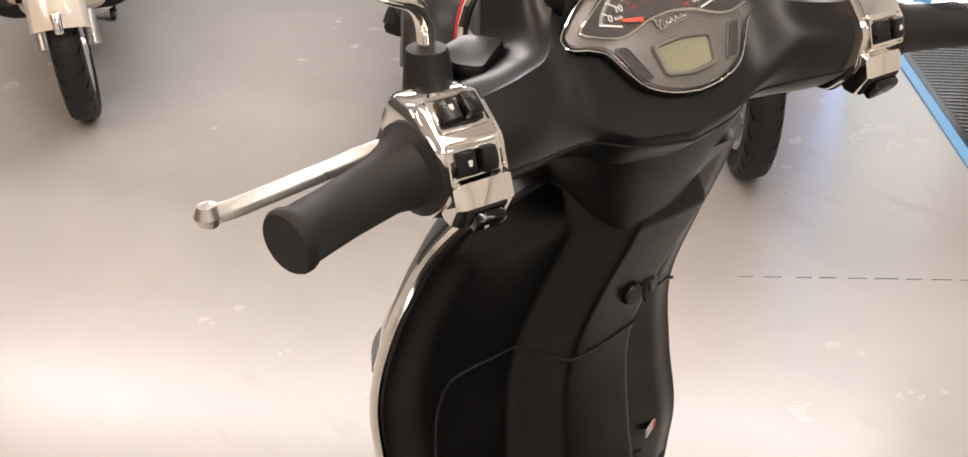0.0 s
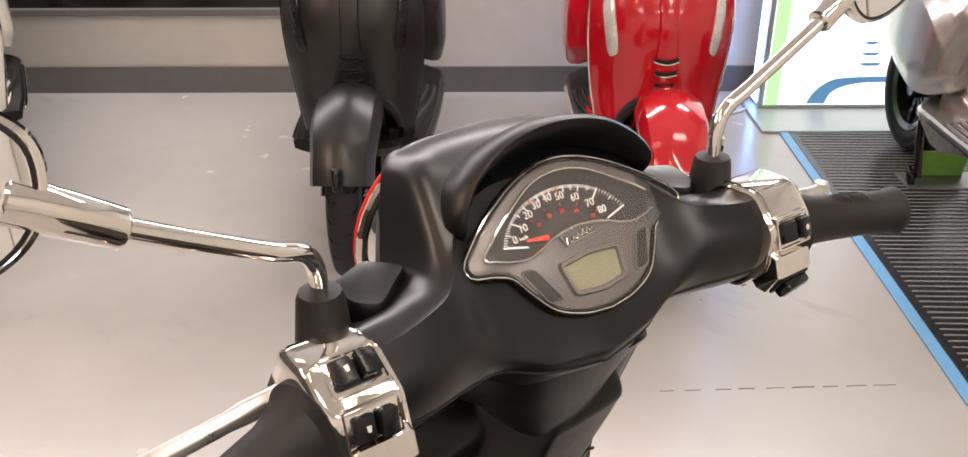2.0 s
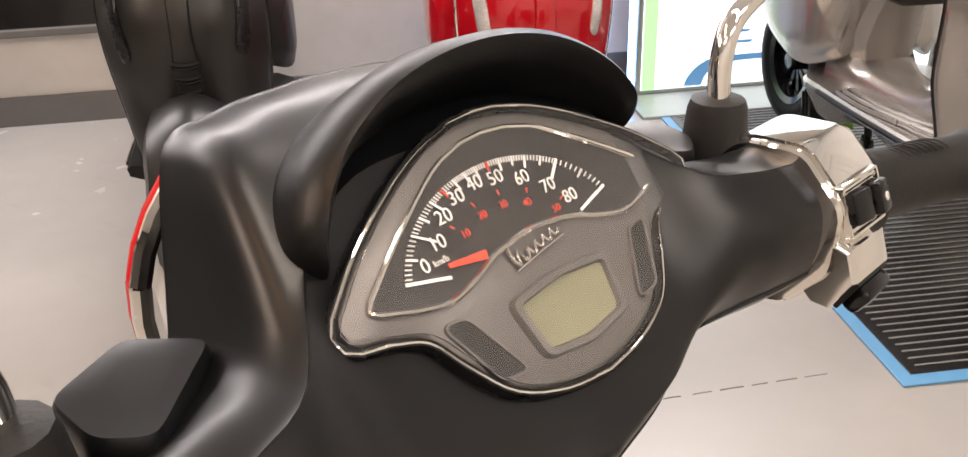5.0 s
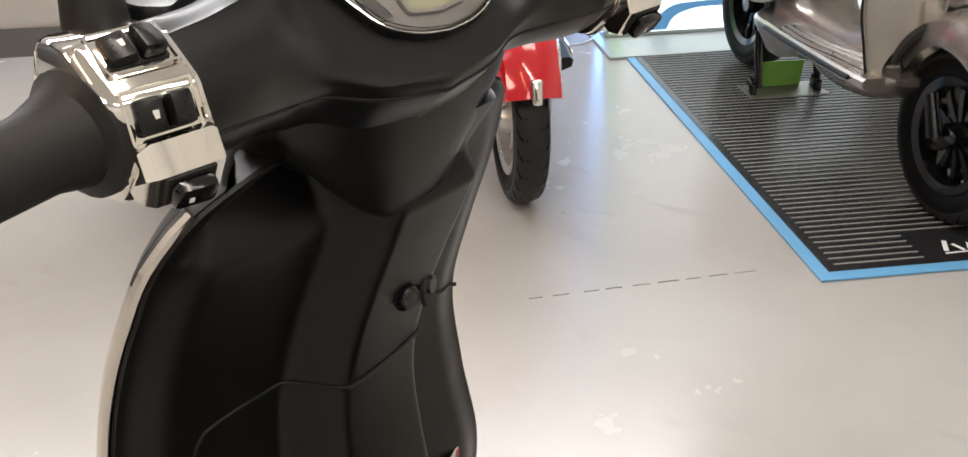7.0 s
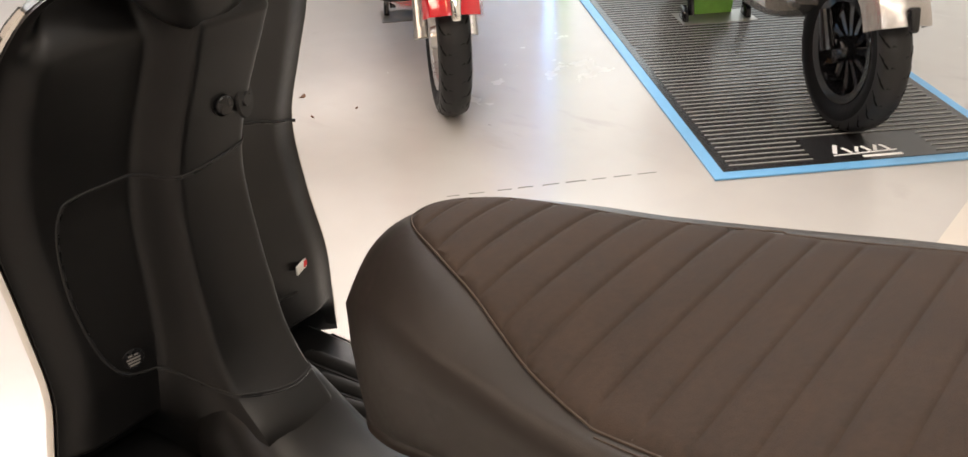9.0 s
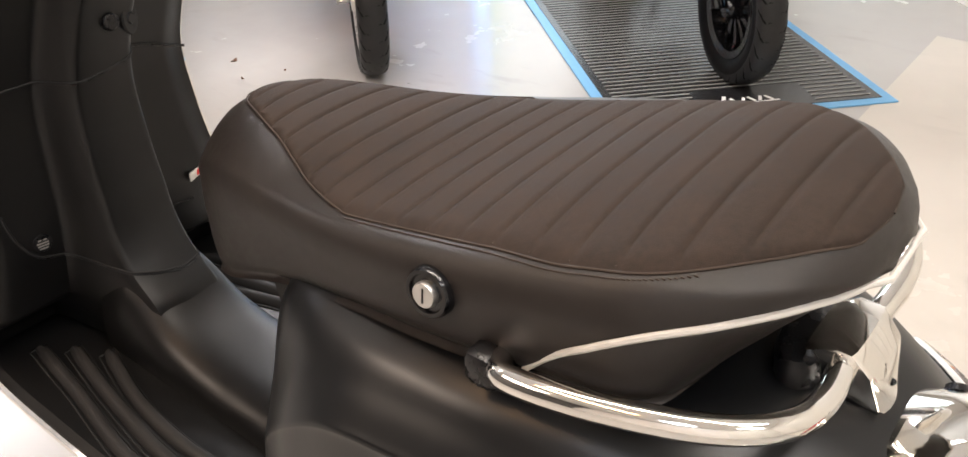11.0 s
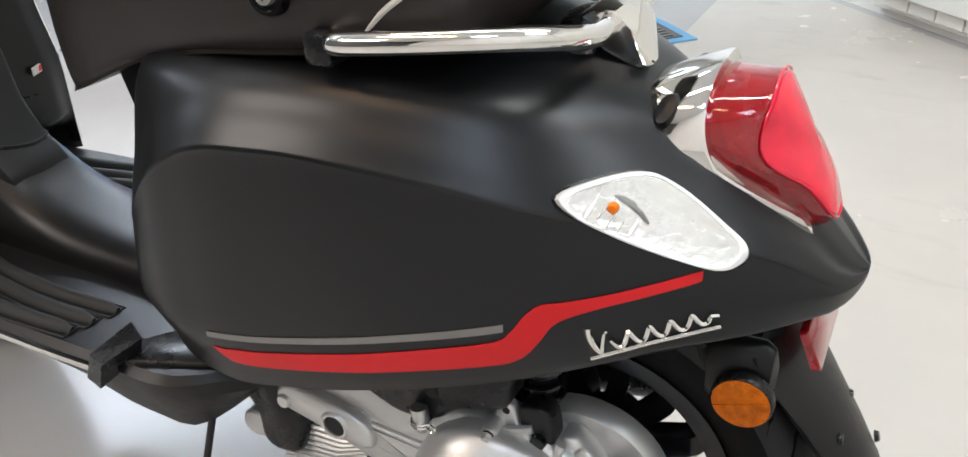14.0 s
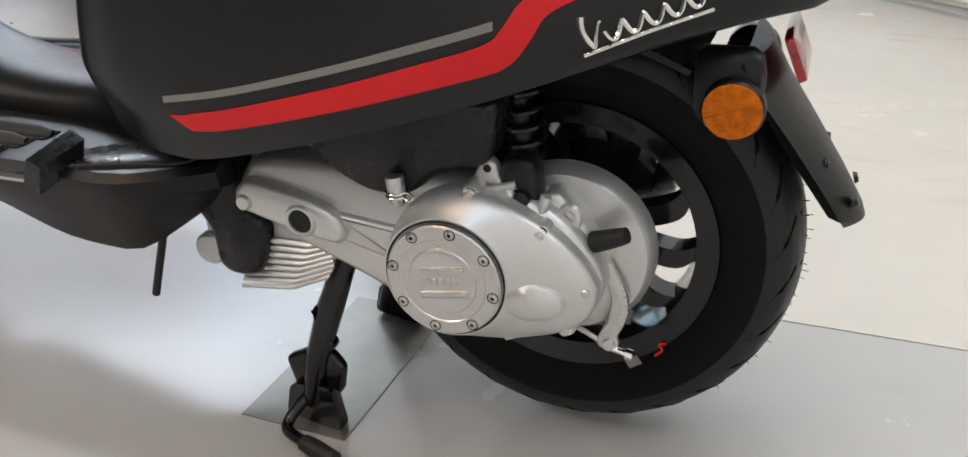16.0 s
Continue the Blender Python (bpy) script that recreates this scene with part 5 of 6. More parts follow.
KEY = Matrix.Translation(on_knee(0.060, 0.784, 0.0004)) @ pose(0, 0, 0, 90, 0, 18)
part("key_recess", revolve([(0.0005, 0.0015), (0.012, 0.0015), (0.0165, 0.001), (0.018, -0.002)], 24, KEY @ Matrix.Diagonal((0.8, 1.25, 1, 1))), DARK, knee, "dark ignition recess")
part("key_slot", revolve([(0.0005, 0.004), (0.007, 0.004), (0.0085, 0.001)], 18, KEY), SATIN, knee, "dark ignition lock")
p0 = on_knee(0.1436, 0.5068, 0.001)
part("badge", slab(rounded([(-0.017, -0.0065), (0.017, -0.0065), (0.017, 0.0065), (-0.017, 0.0065)], 0.001), 0.002, 0.0005, m=Matrix.Translation(p0) @ pose(0, 0, 0, 90, 0, 22) @ pose(0, 0, 0, 0, 0, 0)), PIPING, knee, "small white and red badge")
part("badge_mark", slab(rounded([(0.0, -0.004), (0.011, -0.004), (0.013, 0.0045), (0.002, 0.0045)], 0.001), 0.0004, 0, m=Matrix.Translation(p0) @ pose(0, 0, 0, 90, 0, 22) @ pose(0, 0, 0.002)), RED_FILM, knee, "red mark on the badge", smooth=False)
p1 = on_knee(-0.1066, 0.5101, 0.0012)
st = part("sticker", revolve([(0.0005, 0.0008), (0.0125, 0.0006), (0.013, 0.0)], 24, Matrix.Translation(p1) @ pose(0, 0, 0, 90, 0, -8)), SATIN, knee, "round dark sticker")
for k, (bx, bz, bw) in enumerate(((-0.003, 0.005, 0.005), (0.004, 0.005, 0.005), (0, 0.0005, 0.016), (0, -0.0035, 0.015), (0, -0.0075, 0.012))):
    part("sticker_bar", slab([(bx - bw / 2, bz - 0.001), (bx + bw / 2, bz - 0.001), (bx + bw / 2, bz + 0.001), (bx - bw / 2, bz + 0.001)], 0.0003, 0, m=Matrix.Translation(p1) @ pose(0, 0, 0, 90, 0, -8) @ pose(0, 0, 0.0009)), GREY_FILM, st, smooth=False)
board = kid(hero, "footboard")
for x, y, z in ((0.045, 0.325, 0.391), (-0.03, 0.335, 0.394), (-0.062, 0.24, 0.366)):
    part("screw", revolve([(0.0005, 0.001), (0.004, 0.001), (0.005, -0.002)], 12, pose(x, y, z)), DARK, kid(hero, "tunnel"))

# ---- seat details ----
seat = kid(hero, "seat")
seam_pts = []
for a in np.linspace(-1, 1, 61):
    y = seat_front(a)
    x, z = seat_dome(y, a * seat_limit(y))
    seam_pts.append((x, y, z + 0.0022))
left = [(*(seat_dome(y, -seat_limit(y))), y) for y in np.linspace(-0.4735, seat_front(1) - 0.004, 70)]
part("seam", tube([(x, y, z + 0.0005) for x, z, y in left] + seam_pts + [(-x, y, z + 0.0005) for x, z, y in left[::-1]], 0.0009, 6), THREAD, seat, "stitched seam")
stitch = bmesh.new()
for y in np.linspace(-0.40, seat_front(1) - 0.01, 95):
    x, z = seat_dome(y, -min(1.0, seat_limit(y) + 0.03))
    tube([(x, y - 0.0013, z + 0.0004), (x, y + 0.0013, z + 0.0004)], 0.0006, 5, bm=stitch)
for i in range(20):
    yy = -0.497 + RIB * (i + 0.4)
    for a in np.linspace(-0.97, 0.97, 60):
        if yy < seat_front(a) - 0.004:
            x, z = seat_dome(yy, a * seat_limit(yy))
            tube([(x - 0.0012, yy + 0.0016, z + 0.0005), (x + 0.0012, yy + 0.0016, z + 0.0005)], 0.0004, 4, bm=stitch)
tagged(part("stitching", stitch, THREAD, seat), kind="stuff")
pipe = []
for y, z in spline([(-0.290, 0.738), (-0.310, 0.760), (-0.333, 0.781), (-0.371, 0.806), (-0.41, 0.820), (-0.445, 0.826), (-0.468, 0.827), (-0.481, 0.827)], 6):
    t, w, s, b = seat_at(y)
    f = max(0.0, (s - z) / (s - b))
    pipe.append((-(w * 0.95 * (1.05 if f < 0.5 else 1.05 - 0.08 * (f - 0.5) / 0.5) + 0.001), y + 0.07 * sstep(-0.36, -0.50, y) * f - 0.001, z))
back = [(x, -0.4885, 0.827) for x in np.linspace(-0.036, 0.036, 7)]
part("piping", tube(pipe + back + [(-q[0], q[1], q[2]) for q in pipe[::-1]], 0.0027, 8), PIPING, seat, "white piping")
lk = pose(-0.1685, -0.217, 0.781, 0, -90, 0) @ pose(0, 0, 0, 0, 6, 0)
lock = part("seat_lock", revolve([(0.0005, 0.004), (0.0145, 0.004), (0.0155, 0.0065), (0.0185, 0.0065), (0.0205, 0.003), (0.0205, -0.012)], 28, lk), GLOSS, seat, "black rubber lock surround")
part("lock_barrel", revolve([(0.0005, 0.010), (0.0095, 0.0098), (0.0102, 0.008), (0.0102, 0.0)], 24, lk), SATIN_METAL, lock, "metal key barrel")
part("key_slit", block(0.012, 0.0014, 0.0006, lk @ pose(0, 0, 0.0099)), DARK, lock, smooth=False)
# grab rail
half = [(-0.150, -0.268, 0.744), (-0.177, -0.283, 0.748), (-0.186, -0.302, 0.752), (-0.184, -0.355, 0.759), (-0.171, -0.415, 0.765), (-0.150, -0.452, 0.765), (-0.118, -0.471, 0.758), (-0.08, -0.476, 0.750), (-0.03, -0.472, 0.744)]
rail = part("grab_rail", tube(spline(half, 6) + [np.array((-q[0], q[1], q[2])) for q in spline(half, 6)[::-1]], 0.0100, 18), CHROME, hero, "chromed grab rail")
CLAMP = ((0.010, 0.008, 0.95), (-0.006, 0.018, 1.0), (-0.026, 0.017, 1.0), (-0.042, 0.0, 0.94), (-0.052, -0.038, 0.58), (-0.042, -0.044, 0.5), (-0.012, -0.026, 0.7), (0.008, -0.014, 0.85))
clamp = part("rail_clamp", loft([[(x * g, -0.454 + dy * s, 0.743 + dz * s) for dy, dz, g in CLAMP] for x, s in ((-0.037, 0.76), (-0.0355, 0.88), (-0.030, 0.95), (-0.014, 0.985), (0, 0.99), (0.014, 0.985), (0.030, 0.95), (0.0355, 0.88), (0.037, 0.76))]), CHROME, hero, "chromed shield-shaped rail clamp")
part("clamp_base", loft([[(x * w, -0.440 + 0.022 * math.cos(a) * w, 0.732 + h) for x, a in ((0.046 * math.sin(t), t) for t in np.linspace(0, 2 * math.pi, 28, endpoint=False))] for w, h in ((1.0, -0.02), (1.0, 0.004), (0.93, 0.009), (0.7, 0.012), (0.1, 0.013))]), SATIN, clamp, "black rubber seat of the clamp")
for sxx in (-1, 1):
    part("rail_foot", block(0.05, 0.03, 0.03, pose(sxx * 0.16, -0.27, 0.726), 0.008), SATIN, rail)

# ---- tail ----
def tail_at(x, s, h):
    """A point of the tail lamp: s out along the lens, h up its face."""
    return Vector((x, -0.88 * s + 0.47 * h, 0.47 * s + 0.88 * h))


def tail_outline(f=1.0, grow_by=0.0, top=0.086):
    half = [(0, -0.076), (0.020, -0.072), (0.039, -0.052), (0.055, -0.012), (0.064, 0.030), (0.063, 0.055), (0.052, 0.074), (0.027, top), (0, top + 0.003)]
    o = spline(half + [(-x, h) for x, h in half[1:-1][::-1]], 4, True)
    return [((x * f) + math.copysign(grow_by, x) * min(1, abs(x) / 0.02), 0.27 + h * f + grow_by * (h / 0.07)) for x, h in o]


def seam_s(h):
    if h < 0.295:
        return 0.820 + 0.046 * min(1.0, ((0.295 - h) / 0.070) ** 1.1)
    return 0.820 + 0.026 * min(1.3, ((h - 0.295) / 0.075) ** 2)


chrome_rows = [[tail_at(x, a, h - d) for x, h in tail_outline(1, g)] for a, g, d in ((0.69, 0.0195, 0.006), (0.73, 0.0168, 0.0045), (0.768, 0.0143, 0.003))]
chrome_rows += [[tail_at(x, 0.768 + (seam_s(h) - 0.768) * k, h - 0.003 * (1 - k)) for x, h in tail_outline(1, g)] for k, g in ((0.5, 0.0112), (0.95, 0.0080), (1.0, 0.0066), (1.0, -0.002))]
tail = part("tail_lamp", loft(chrome_rows), CHROME, hero, "chromed tail lamp surround")


def face_s(x, h, s):
    """The rear face of the lens wraps ahead at its sides."""
    return s - 0.024 * math.exp(-((h - 0.29) / 0.034) ** 2) * min(1.0, abs(x) / 0.05) ** 2


face_o = [(x * (0.80 + 0.13 * math.exp(-((h - 0.29) / 0.034) ** 2)), 0.27 + (h - 0.27) * 0.84 - 0.006) for x, h in tail_outline()]
part("lens", loft([[tail_at(x, seam_s(h) - 0.002, h) for x, h in tail_outline(0.985)], [tail_at(x, seam_s(h) + 0.004, h) for x, h in tail_outline(0.985)], [tail_at(x * 1.08, face_s(x, h, 0.868), 0.264 + (h - 0.264) * 1.07) for x, h in face_o], [tail_at(x * 1.03, face_s(x, h, 0.8775), 0.264 + (h - 0.264) * 1.02) for x, h in face_o], [tail_at(x, face_s(x, h, 0.8795), h) for x, h in face_o], [tail_at(x * 0.5, face_s(x * 0.5, 0.265 + (h - 0.265) * 0.5, 0.8800), 0.265 + (h - 0.265) * 0.5) for x, h in face_o]]), RED_LENS, tail, "red tail lamp lens")
part("inner_lens", loft([[tail_at(x * f, face_s(x * f, 0.265 + (h - 0.265) * f, s), 0.265 + (h - 0.265) * f) for x, h in face_o] for f, s in ((0.97, 0.878), (0.955, 0.8830), (0.9, 0.8850), (0.5, 0.8885), (0.05, 0.889))]), RED_LENS_IN, tail, "pale red rear face of the lens")
part("lamp_core", loft([[tail_at(x * f, s, 0.27 + (h - 0.27) * f) for x, h in tail_outline()] for f, s in ((0.80, 0.80), (0.62, 0.845), (0.05, 0.85))]), RED_FILM, tail)
part("lens_edge", tube([tail_at(x * 0.985, face_s(x, h, 0.8822), h) for x, h in face_o + face_o[:1]], 0.0013, 6), RED_LENS_IN, tail)
for sx in (-1, 1):
    plug_z = Vector((sx * 0.745, 0.22, 0.63)).normalized()
    part("lamp_plug", revolve([(0.0005, 0.004), (0.010, 0.003), (0.0125, -0.003)], 20, Matrix.Translation((sx * 0.0635, -0.5365, 0.688)) @ plug_z.to_track_quat("Z", "Y").to_matrix().to_4x4() @ Matrix.Diagonal((0.8, 1.35, 1, 1))), SATIN, tail, "dark oval plug")
for sx in (-1, 1):
    ind = spline([(-0.480, 0.641), (-0.500, 0.651), (-0.532, 0.652), (-0.563, 0.638), (-0.606, 0.611), (-0.624, 0.597), (-0.622, 0.587), (-0.604, 0.583), (-0.560, 0.599), (-0.514, 0.620)], 5, True)

    def patch(outline, off, f):
        c = np.mean(outline, axis=0)
        out = []
        for q in outline:
            p = on_body(*(c + (q - c) * f), off)
            out.append((sx * -p.x, p.y, p.z))
        return out

    sig = part("turn_signal", loft([patch(ind, o, f) for o, f in ((-0.006, 1.0), (0.003, 1.0), (0.0062, 0.97), (0.0064, 0.90), (0.0040, 0.86), (-0.001, 0.8), (-0.001, 0.05))]), SIGNAL_WHITE, hero, "white-rimmed turn signal")
    part("signal_edge", tube(patch(ind, 0.0005, 1.02) + patch(ind, 0.0005, 1.02)[:1], 0.0014, 6), SATIN, sig)
    part("reflector_bowl", loft([patch(ind, o, f) for o, f in ((0.0052, 0.88), (0.0036, 0.85), (0.0022, 0.6), (0.0014, 0.4), (0.0010, 0.2), (0.0010, 0.05))]), BOWL, sig, "bright reflector bowl")
    for k in range(11):
        yy = -0.508 - 0.0085 * k
        zz = 0.6385 - 0.42 * (-0.508 - yy)
        part("bowl_rib", tube([(sx * -p.x, p.y, p.z) for p in [on_body(yy - 0.4 * dz, zz + dz, 0.0030 if k % 4 else 0.0036) for dz in (-0.010, 0.008)]], 0.0009 if k % 4 else 0.0016, 5), SATIN_METAL if k % 4 else SIGNAL_WHITE, sig)
    part("bulb_shield", tube([(sx * -p.x, p.y, p.z) for p in [on_body(-0.512 - 0.0075 * k, 0.6415 - 0.0042 * k + 0.0006 * k * (5 - k), 0.0034) for k in range(6)]], [0.001, 0.003, 0.004, 0.004, 0.003, 0.001], 8, flat=0.5), TITAN, sig, "grey bulb shield")
    p = on_body(-0.522, 0.633, 0.0015)
    part("bulb", revolve([(0.0005, 0.006), (0.004, 0.005), (0.0052, 0.001), (0.0052, -0.004)], 14, Matrix.Translation((sx * -p.x, p.y, p.z)) @ pose(0, 0, 0, 0, 90 * sx, 0)), AMBER, sig, "amber bulb")
    glass = part("lens", loft([patch(ind, o, f) for o, f in ((0.0055, 0.93), (0.0082, 0.91), (0.0094, 0.8), (0.0098, 0.4), (0.0098, 0.05))]), GLASS, sig, "clear lens")
    glass.visible_shadow = False

# stripes on the side panels
for sx in (-1, 1):
    def strip(pts, mat, name, label):
        q = spline(pts, 8)
        rows = []
        for off in (0.0004, 0.0014):
            rows.append([[(-sx * p.x, p.y, p.z) for p in [on_body(y, z + 0.003 + w * k, off) for k in (-1, -0.34, 0.34, 1)]] for y, z, w in q])
        bm = loft([a + b[::-1] for a, b in zip(*rows)])
        return part(name, bm, mat, hero, label)

    strip([(-0.124, 0.434, 0.0032), (-0.20, 0.449, 0.0034), (-0.30, 0.476, 0.0036), (-0.40, 0.506, 0.0038), (-0.446, 0.5205, 0.0038)], GREY_FILM, "grey_stripe", "thin grey stripe")
    strip([(-0.128, 0.4185, 0.0005), (-0.142, 0.4135, 0.006), (-0.155, 0.4135, 0.0095), (-0.20, 0.422, 0.0105), (-0.30, 0.4485, 0.0115), (-0.38, 0.4725, 0.0125), (-0.437, 0.4905, 0.0135), (-0.452, 0.500, 0.017), (-0.464, 0.514, 0.0215), (-0.476, 0.528, 0.0185), (-0.49, 0.540, 0.0095), (-0.52, 0.551, 0.0058), (-0.56, 0.5635, 0.005), (-0.592, 0.574, 0.0046), (-0.596, 0.5755, 0.003)], RED_FILM, "red_stripe", "red side stripe")
    e0, e1 = on_body(-0.518, 0.506, 0.003), on_body(-0.612, 0.531, 0.003)
    if sx < 0:
        ux = (e1 - e0).normalized()
        nz = ux.cross(Vector((0, 0, 1))).normalized()
        if nz.x > 0:
            nz = -nz
        uy = nz.cross(ux)
        ME = Matrix(((*ux, 0), (*uy, 0), (*nz, 0), (0, 0, 0, 1))).transposed()
        ME.translation = (e0 + e1) / 2 + uy * 0.004
        script_mark(hero, ME, 0.112, CHROME, 0.0023, "side_emblem", "bright slanted ornament of plain strokes")

# rear mudguard with flap, reflectors
rings = []
for a, w in ((radians(58), 0.06), (radians(68), 0.074), (radians(80), 0.08), (radians(120), 0.078), (radians(150), 0.07)):
    r = 0.268
    rings.append([(x * w, REAR_Y - (r - 0.03 * abs(x) ** 3) * math.cos(a) * 0.9, AXLE_Z + (r - 0.03 * abs(x) ** 3) * math.sin(a)) for x in np.linspace(-1, 1, 13)])
fl = [[(x * w, y + 0.020 * (1 - x * x) * -1 + 0.008, z) for x in np.linspace(-1, 1, 13)] for y, z, w in ((-0.648, 0.478, 0.092), (-0.670, 0.44, 0.084), (-0.699, 0.40, 0.073), (-0.732, 0.352, 0.062), (-0.752, 0.320, 0.054), (-0.756, 0.310, 0.042))]
fb = [[(x * w, y, z) for x in np.linspace(1, -1, 13)] for y, z, w in ((-0.638, 0.465, 0.080), (-0.655, 0.435, 0.070), (-0.68, 0.395, 0.060), (-0.712, 0.350, 0.052), (-0.732, 0.322, 0.048), (-0.746, 0.314, 0.042))]
guard = part("rear_mudguard", loft([a + b for a, b in zip(fl, fb)]), PLASTIC, hero, "black plastic rear mudguard")
part("inner_guard", loft([r + [(q[0] * 0.96, q[1] + 0.004, q[2] - 0.006) for q in r[::-1]] for r in rings]), SATIN, guard)
part("guard_arm", loft([[(-0.075 - f * w * math.cos(a), y, 0.452 + f * h * math.sin(a)) for a in np.linspace(0, 2 * math.pi, 20, endpoint=False)] for y, w, h, f in ((-0.598, 0.018, 0.036, 0.3), (-0.600, 0.018, 0.036, 0.9), (-0.606, 0.018, 0.037, 1), (-0.648, 0.017, 0.038, 1), (-0.657, 0.016, 0.037, 0.85), (-0.661, 0.016, 0.036, 0.4))]), PLASTIC, guard)
for sx in (-1, 1):
    rm = pose(sx * 0.094, -0.637, 0.439, 0, 90 * sx, 0) @ pose(0, 0, 0, 0, -4, 0)
    ro = part("side_reflector", revolve([(0.001, 0.0), (0.0285, 0.0), (0.0285, 0.010), (0.027, 0.012)], 32, rm), SATIN, guard, "amber side reflector")
    part("reflector_face", revolve([(0.0265, 0.009), (0.0262, 0.0135), (0.022, 0.0145), (0.0005, 0.015)], 32, rm), AMBER, ro, "amber faceted face")
    part("reflector_rib", block(0.0026, 0.05, 0.0012, rm @ pose(0, 0, 0.0145, 0, 0, 20)), AMBER, ro, smooth=False)
    part("flap_bolt", revolve([(0.0005, 0.0045), (0.005, 0.004), (0.0065, 0.0)], 12, pose(sx * 0.03, -0.7535, 0.334, 70, 0, 0)), SATIN, guard)
    part("flap_bolt", revolve([(0.0005, 0.004), (0.005, 0.0035), (0.0065, 0.0)], 12, pose(sx * 0.036, -0.722, 0.372, 80, 0, 0)), SATIN, guard)
part("red_reflector", slab(rounded([(-0.055, -0.022), (0.055, -0.022), (0.055, 0.022), (-0.055, 0.022)], 0.006), 0.008, 0.002, m=pose(0, -0.680, 0.472, 66, 0, 0)), RED_LENS, guard, "red rear reflector")

# ---- engine and suspension ----
def side_plate(outline, x0, x1, bevel=0.006):
    """A plate that faces the left side, from an outline in y, z."""
    return slab([(-q[0], q[1]) for q in outline], x0 - x1, bevel, m=Matrix(((0, 0, -1, x0), (-1, 0, 0, 0), (0, 1, 0, 0), (0, 0, 0, 1))))


case = spline([(-0.124, 0.302), (-0.132, 0.325), (-0.152, 0.342), (-0.22, 0.347), (-0.32, 0.345), (-0.40, 0.345), (-0.46, 0.336), (-0.505, 0.305), (-0.532, 0.262), (-0.528, 0.228), (-0.50, 0.203), (-0.45, 0.190), (-0.38, 0.186), (-0.32, 0.198), (-0.26, 0.222), (-0.19, 0.250), (-0.142, 0.275)], 5, True)
engine = part("transmission_case", side_plate(case, -0.085, -0.132, 0.010), CAST, hero, "cast aluminium transmission case")
part("arm_rib", side_plate(spline([(-0.128, 0.305), (-0.142, 0.322), (-0.165, 0.322), (-0.215, 0.311), (-0.245, 0.299), (-0.258, 0.281), (-0.252, 0.263), (-0.22, 0.265), (-0.16, 0.279), (-0.135, 0.288)], 5, True), -0.13, -0.148, 0.007), CAST, engine)
part("arm_rib", side_plate(rounded([(-0.245, 0.296), (-0.33, 0.288), (-0.33, 0.242), (-0.245, 0.264)], 0.006), -0.13, -0.1385, 0.006), CAST, engine)
# clutch cover: one dome that falls from the round lid to the tapered rear end
LID_Y, LID_Z = -0.384, 0.2605
rim_o = spline([(-0.318, 0.292), (-0.340, 0.325), (-0.372, 0.343), (-0.41, 0.346), (-0.45, 0.333), (-0.49, 0.310), (-0.522, 0.276), (-0.532, 0.245), (-0.515, 0.212), (-0.47, 0.192), (-0.42, 0.183), (-0.37, 0.186), (-0.33, 0.207), (-0.312, 0.248)], 6, True)
polar = sorted((math.atan2(z - LID_Z, y - LID_Y), math.hypot(y - LID_Y, z - LID_Z)) for y, z in rim_o)
angles = np.linspace(-math.pi, math.pi, 72, endpoint=False)
reach = np.interp(angles, [q[0] for q in polar], [q[1] for q in polar], period=2 * math.pi)
dome = [[(x, LID_Y + (r + (0.066 - r) * f) * math.cos(a), LID_Z + (r + (0.066 - r) * f) * math.sin(a)) for a, r in zip(angles, reach)] for x, f in ((-0.128, 0.0), (-0.139, 0.0), (-0.146, 0.03), (-0.1505, 0.10), (-0.155, 0.25), (-0.161, 0.5), (-0.1665, 0.75), (-0.1705, 0.92), (-0.1728, 1.0), (-0.1735, 1.03), (-0.1735, 1.06))]
part("clutch_cover", loft(dome), CAST, engine, "smooth cast clutch cover")
part("cover_bump", revolve([(0.001, 0.034), (0.016, 0.033), (0.025, 0.026), (0.03, 0.0)], 28, pose(-0.140, -0.466, 0.244, 0, -90, 0) @ Matrix.Diagonal((0.85, 1.45, 1, 1))), CAST, engine)
lid = part("round_lid", revolve([(0.001, 0.0), (0.0605, 0.0), (0.0605, 0.005), (0.059, 0.0068), (0.046, 0.007), (0.045, 0.006), (0.036, 0.0058), (0.035, 0.0072), (0.001, 0.0075)], 56, pose(-0.1735, -0.384, 0.2605, 0, -90, 0)), SATIN_METAL, engine, "round brushed aluminium lid")
part("lid_seam", tube([(-0.1742, LID_Y + 0.0625 * math.cos(a), LID_Z + 0.0625 * math.sin(a)) for a in np.linspace(0, 2 * math.pi, 57)], 0.0012, 6), DARK, lid, "dark joint round the lid")
LM = pose(-0.1735, -0.384, 0.2605, 0, -90, 0) @ pose(0, 0, 0, 0, 0, -80)
for sg in (-1, 1):
    part("lid_rib", block(0.052, 0.006, 0.004, LM @ pose(0, 0.013 * sg, 0.0065), 0.0018), SATIN_METAL, lid)
    part("lid_recess", loft([[LM @ Vector((x, sg * (0.018 + 0.014 * (1 - (x / 0.027) ** 2) * f), 0.0078)) for x in np.linspace(-0.026, 0.026, 12)] for f in (0, 1)], closed=False), CAST, lid)
for k in range(7):
    part("lid_bar", block(0.0042, 0.007, 0.0016, LM @ pose(-0.021 + 0.007 * k, 0, 0.0072), 0.0006), SATIN_METAL, lid)
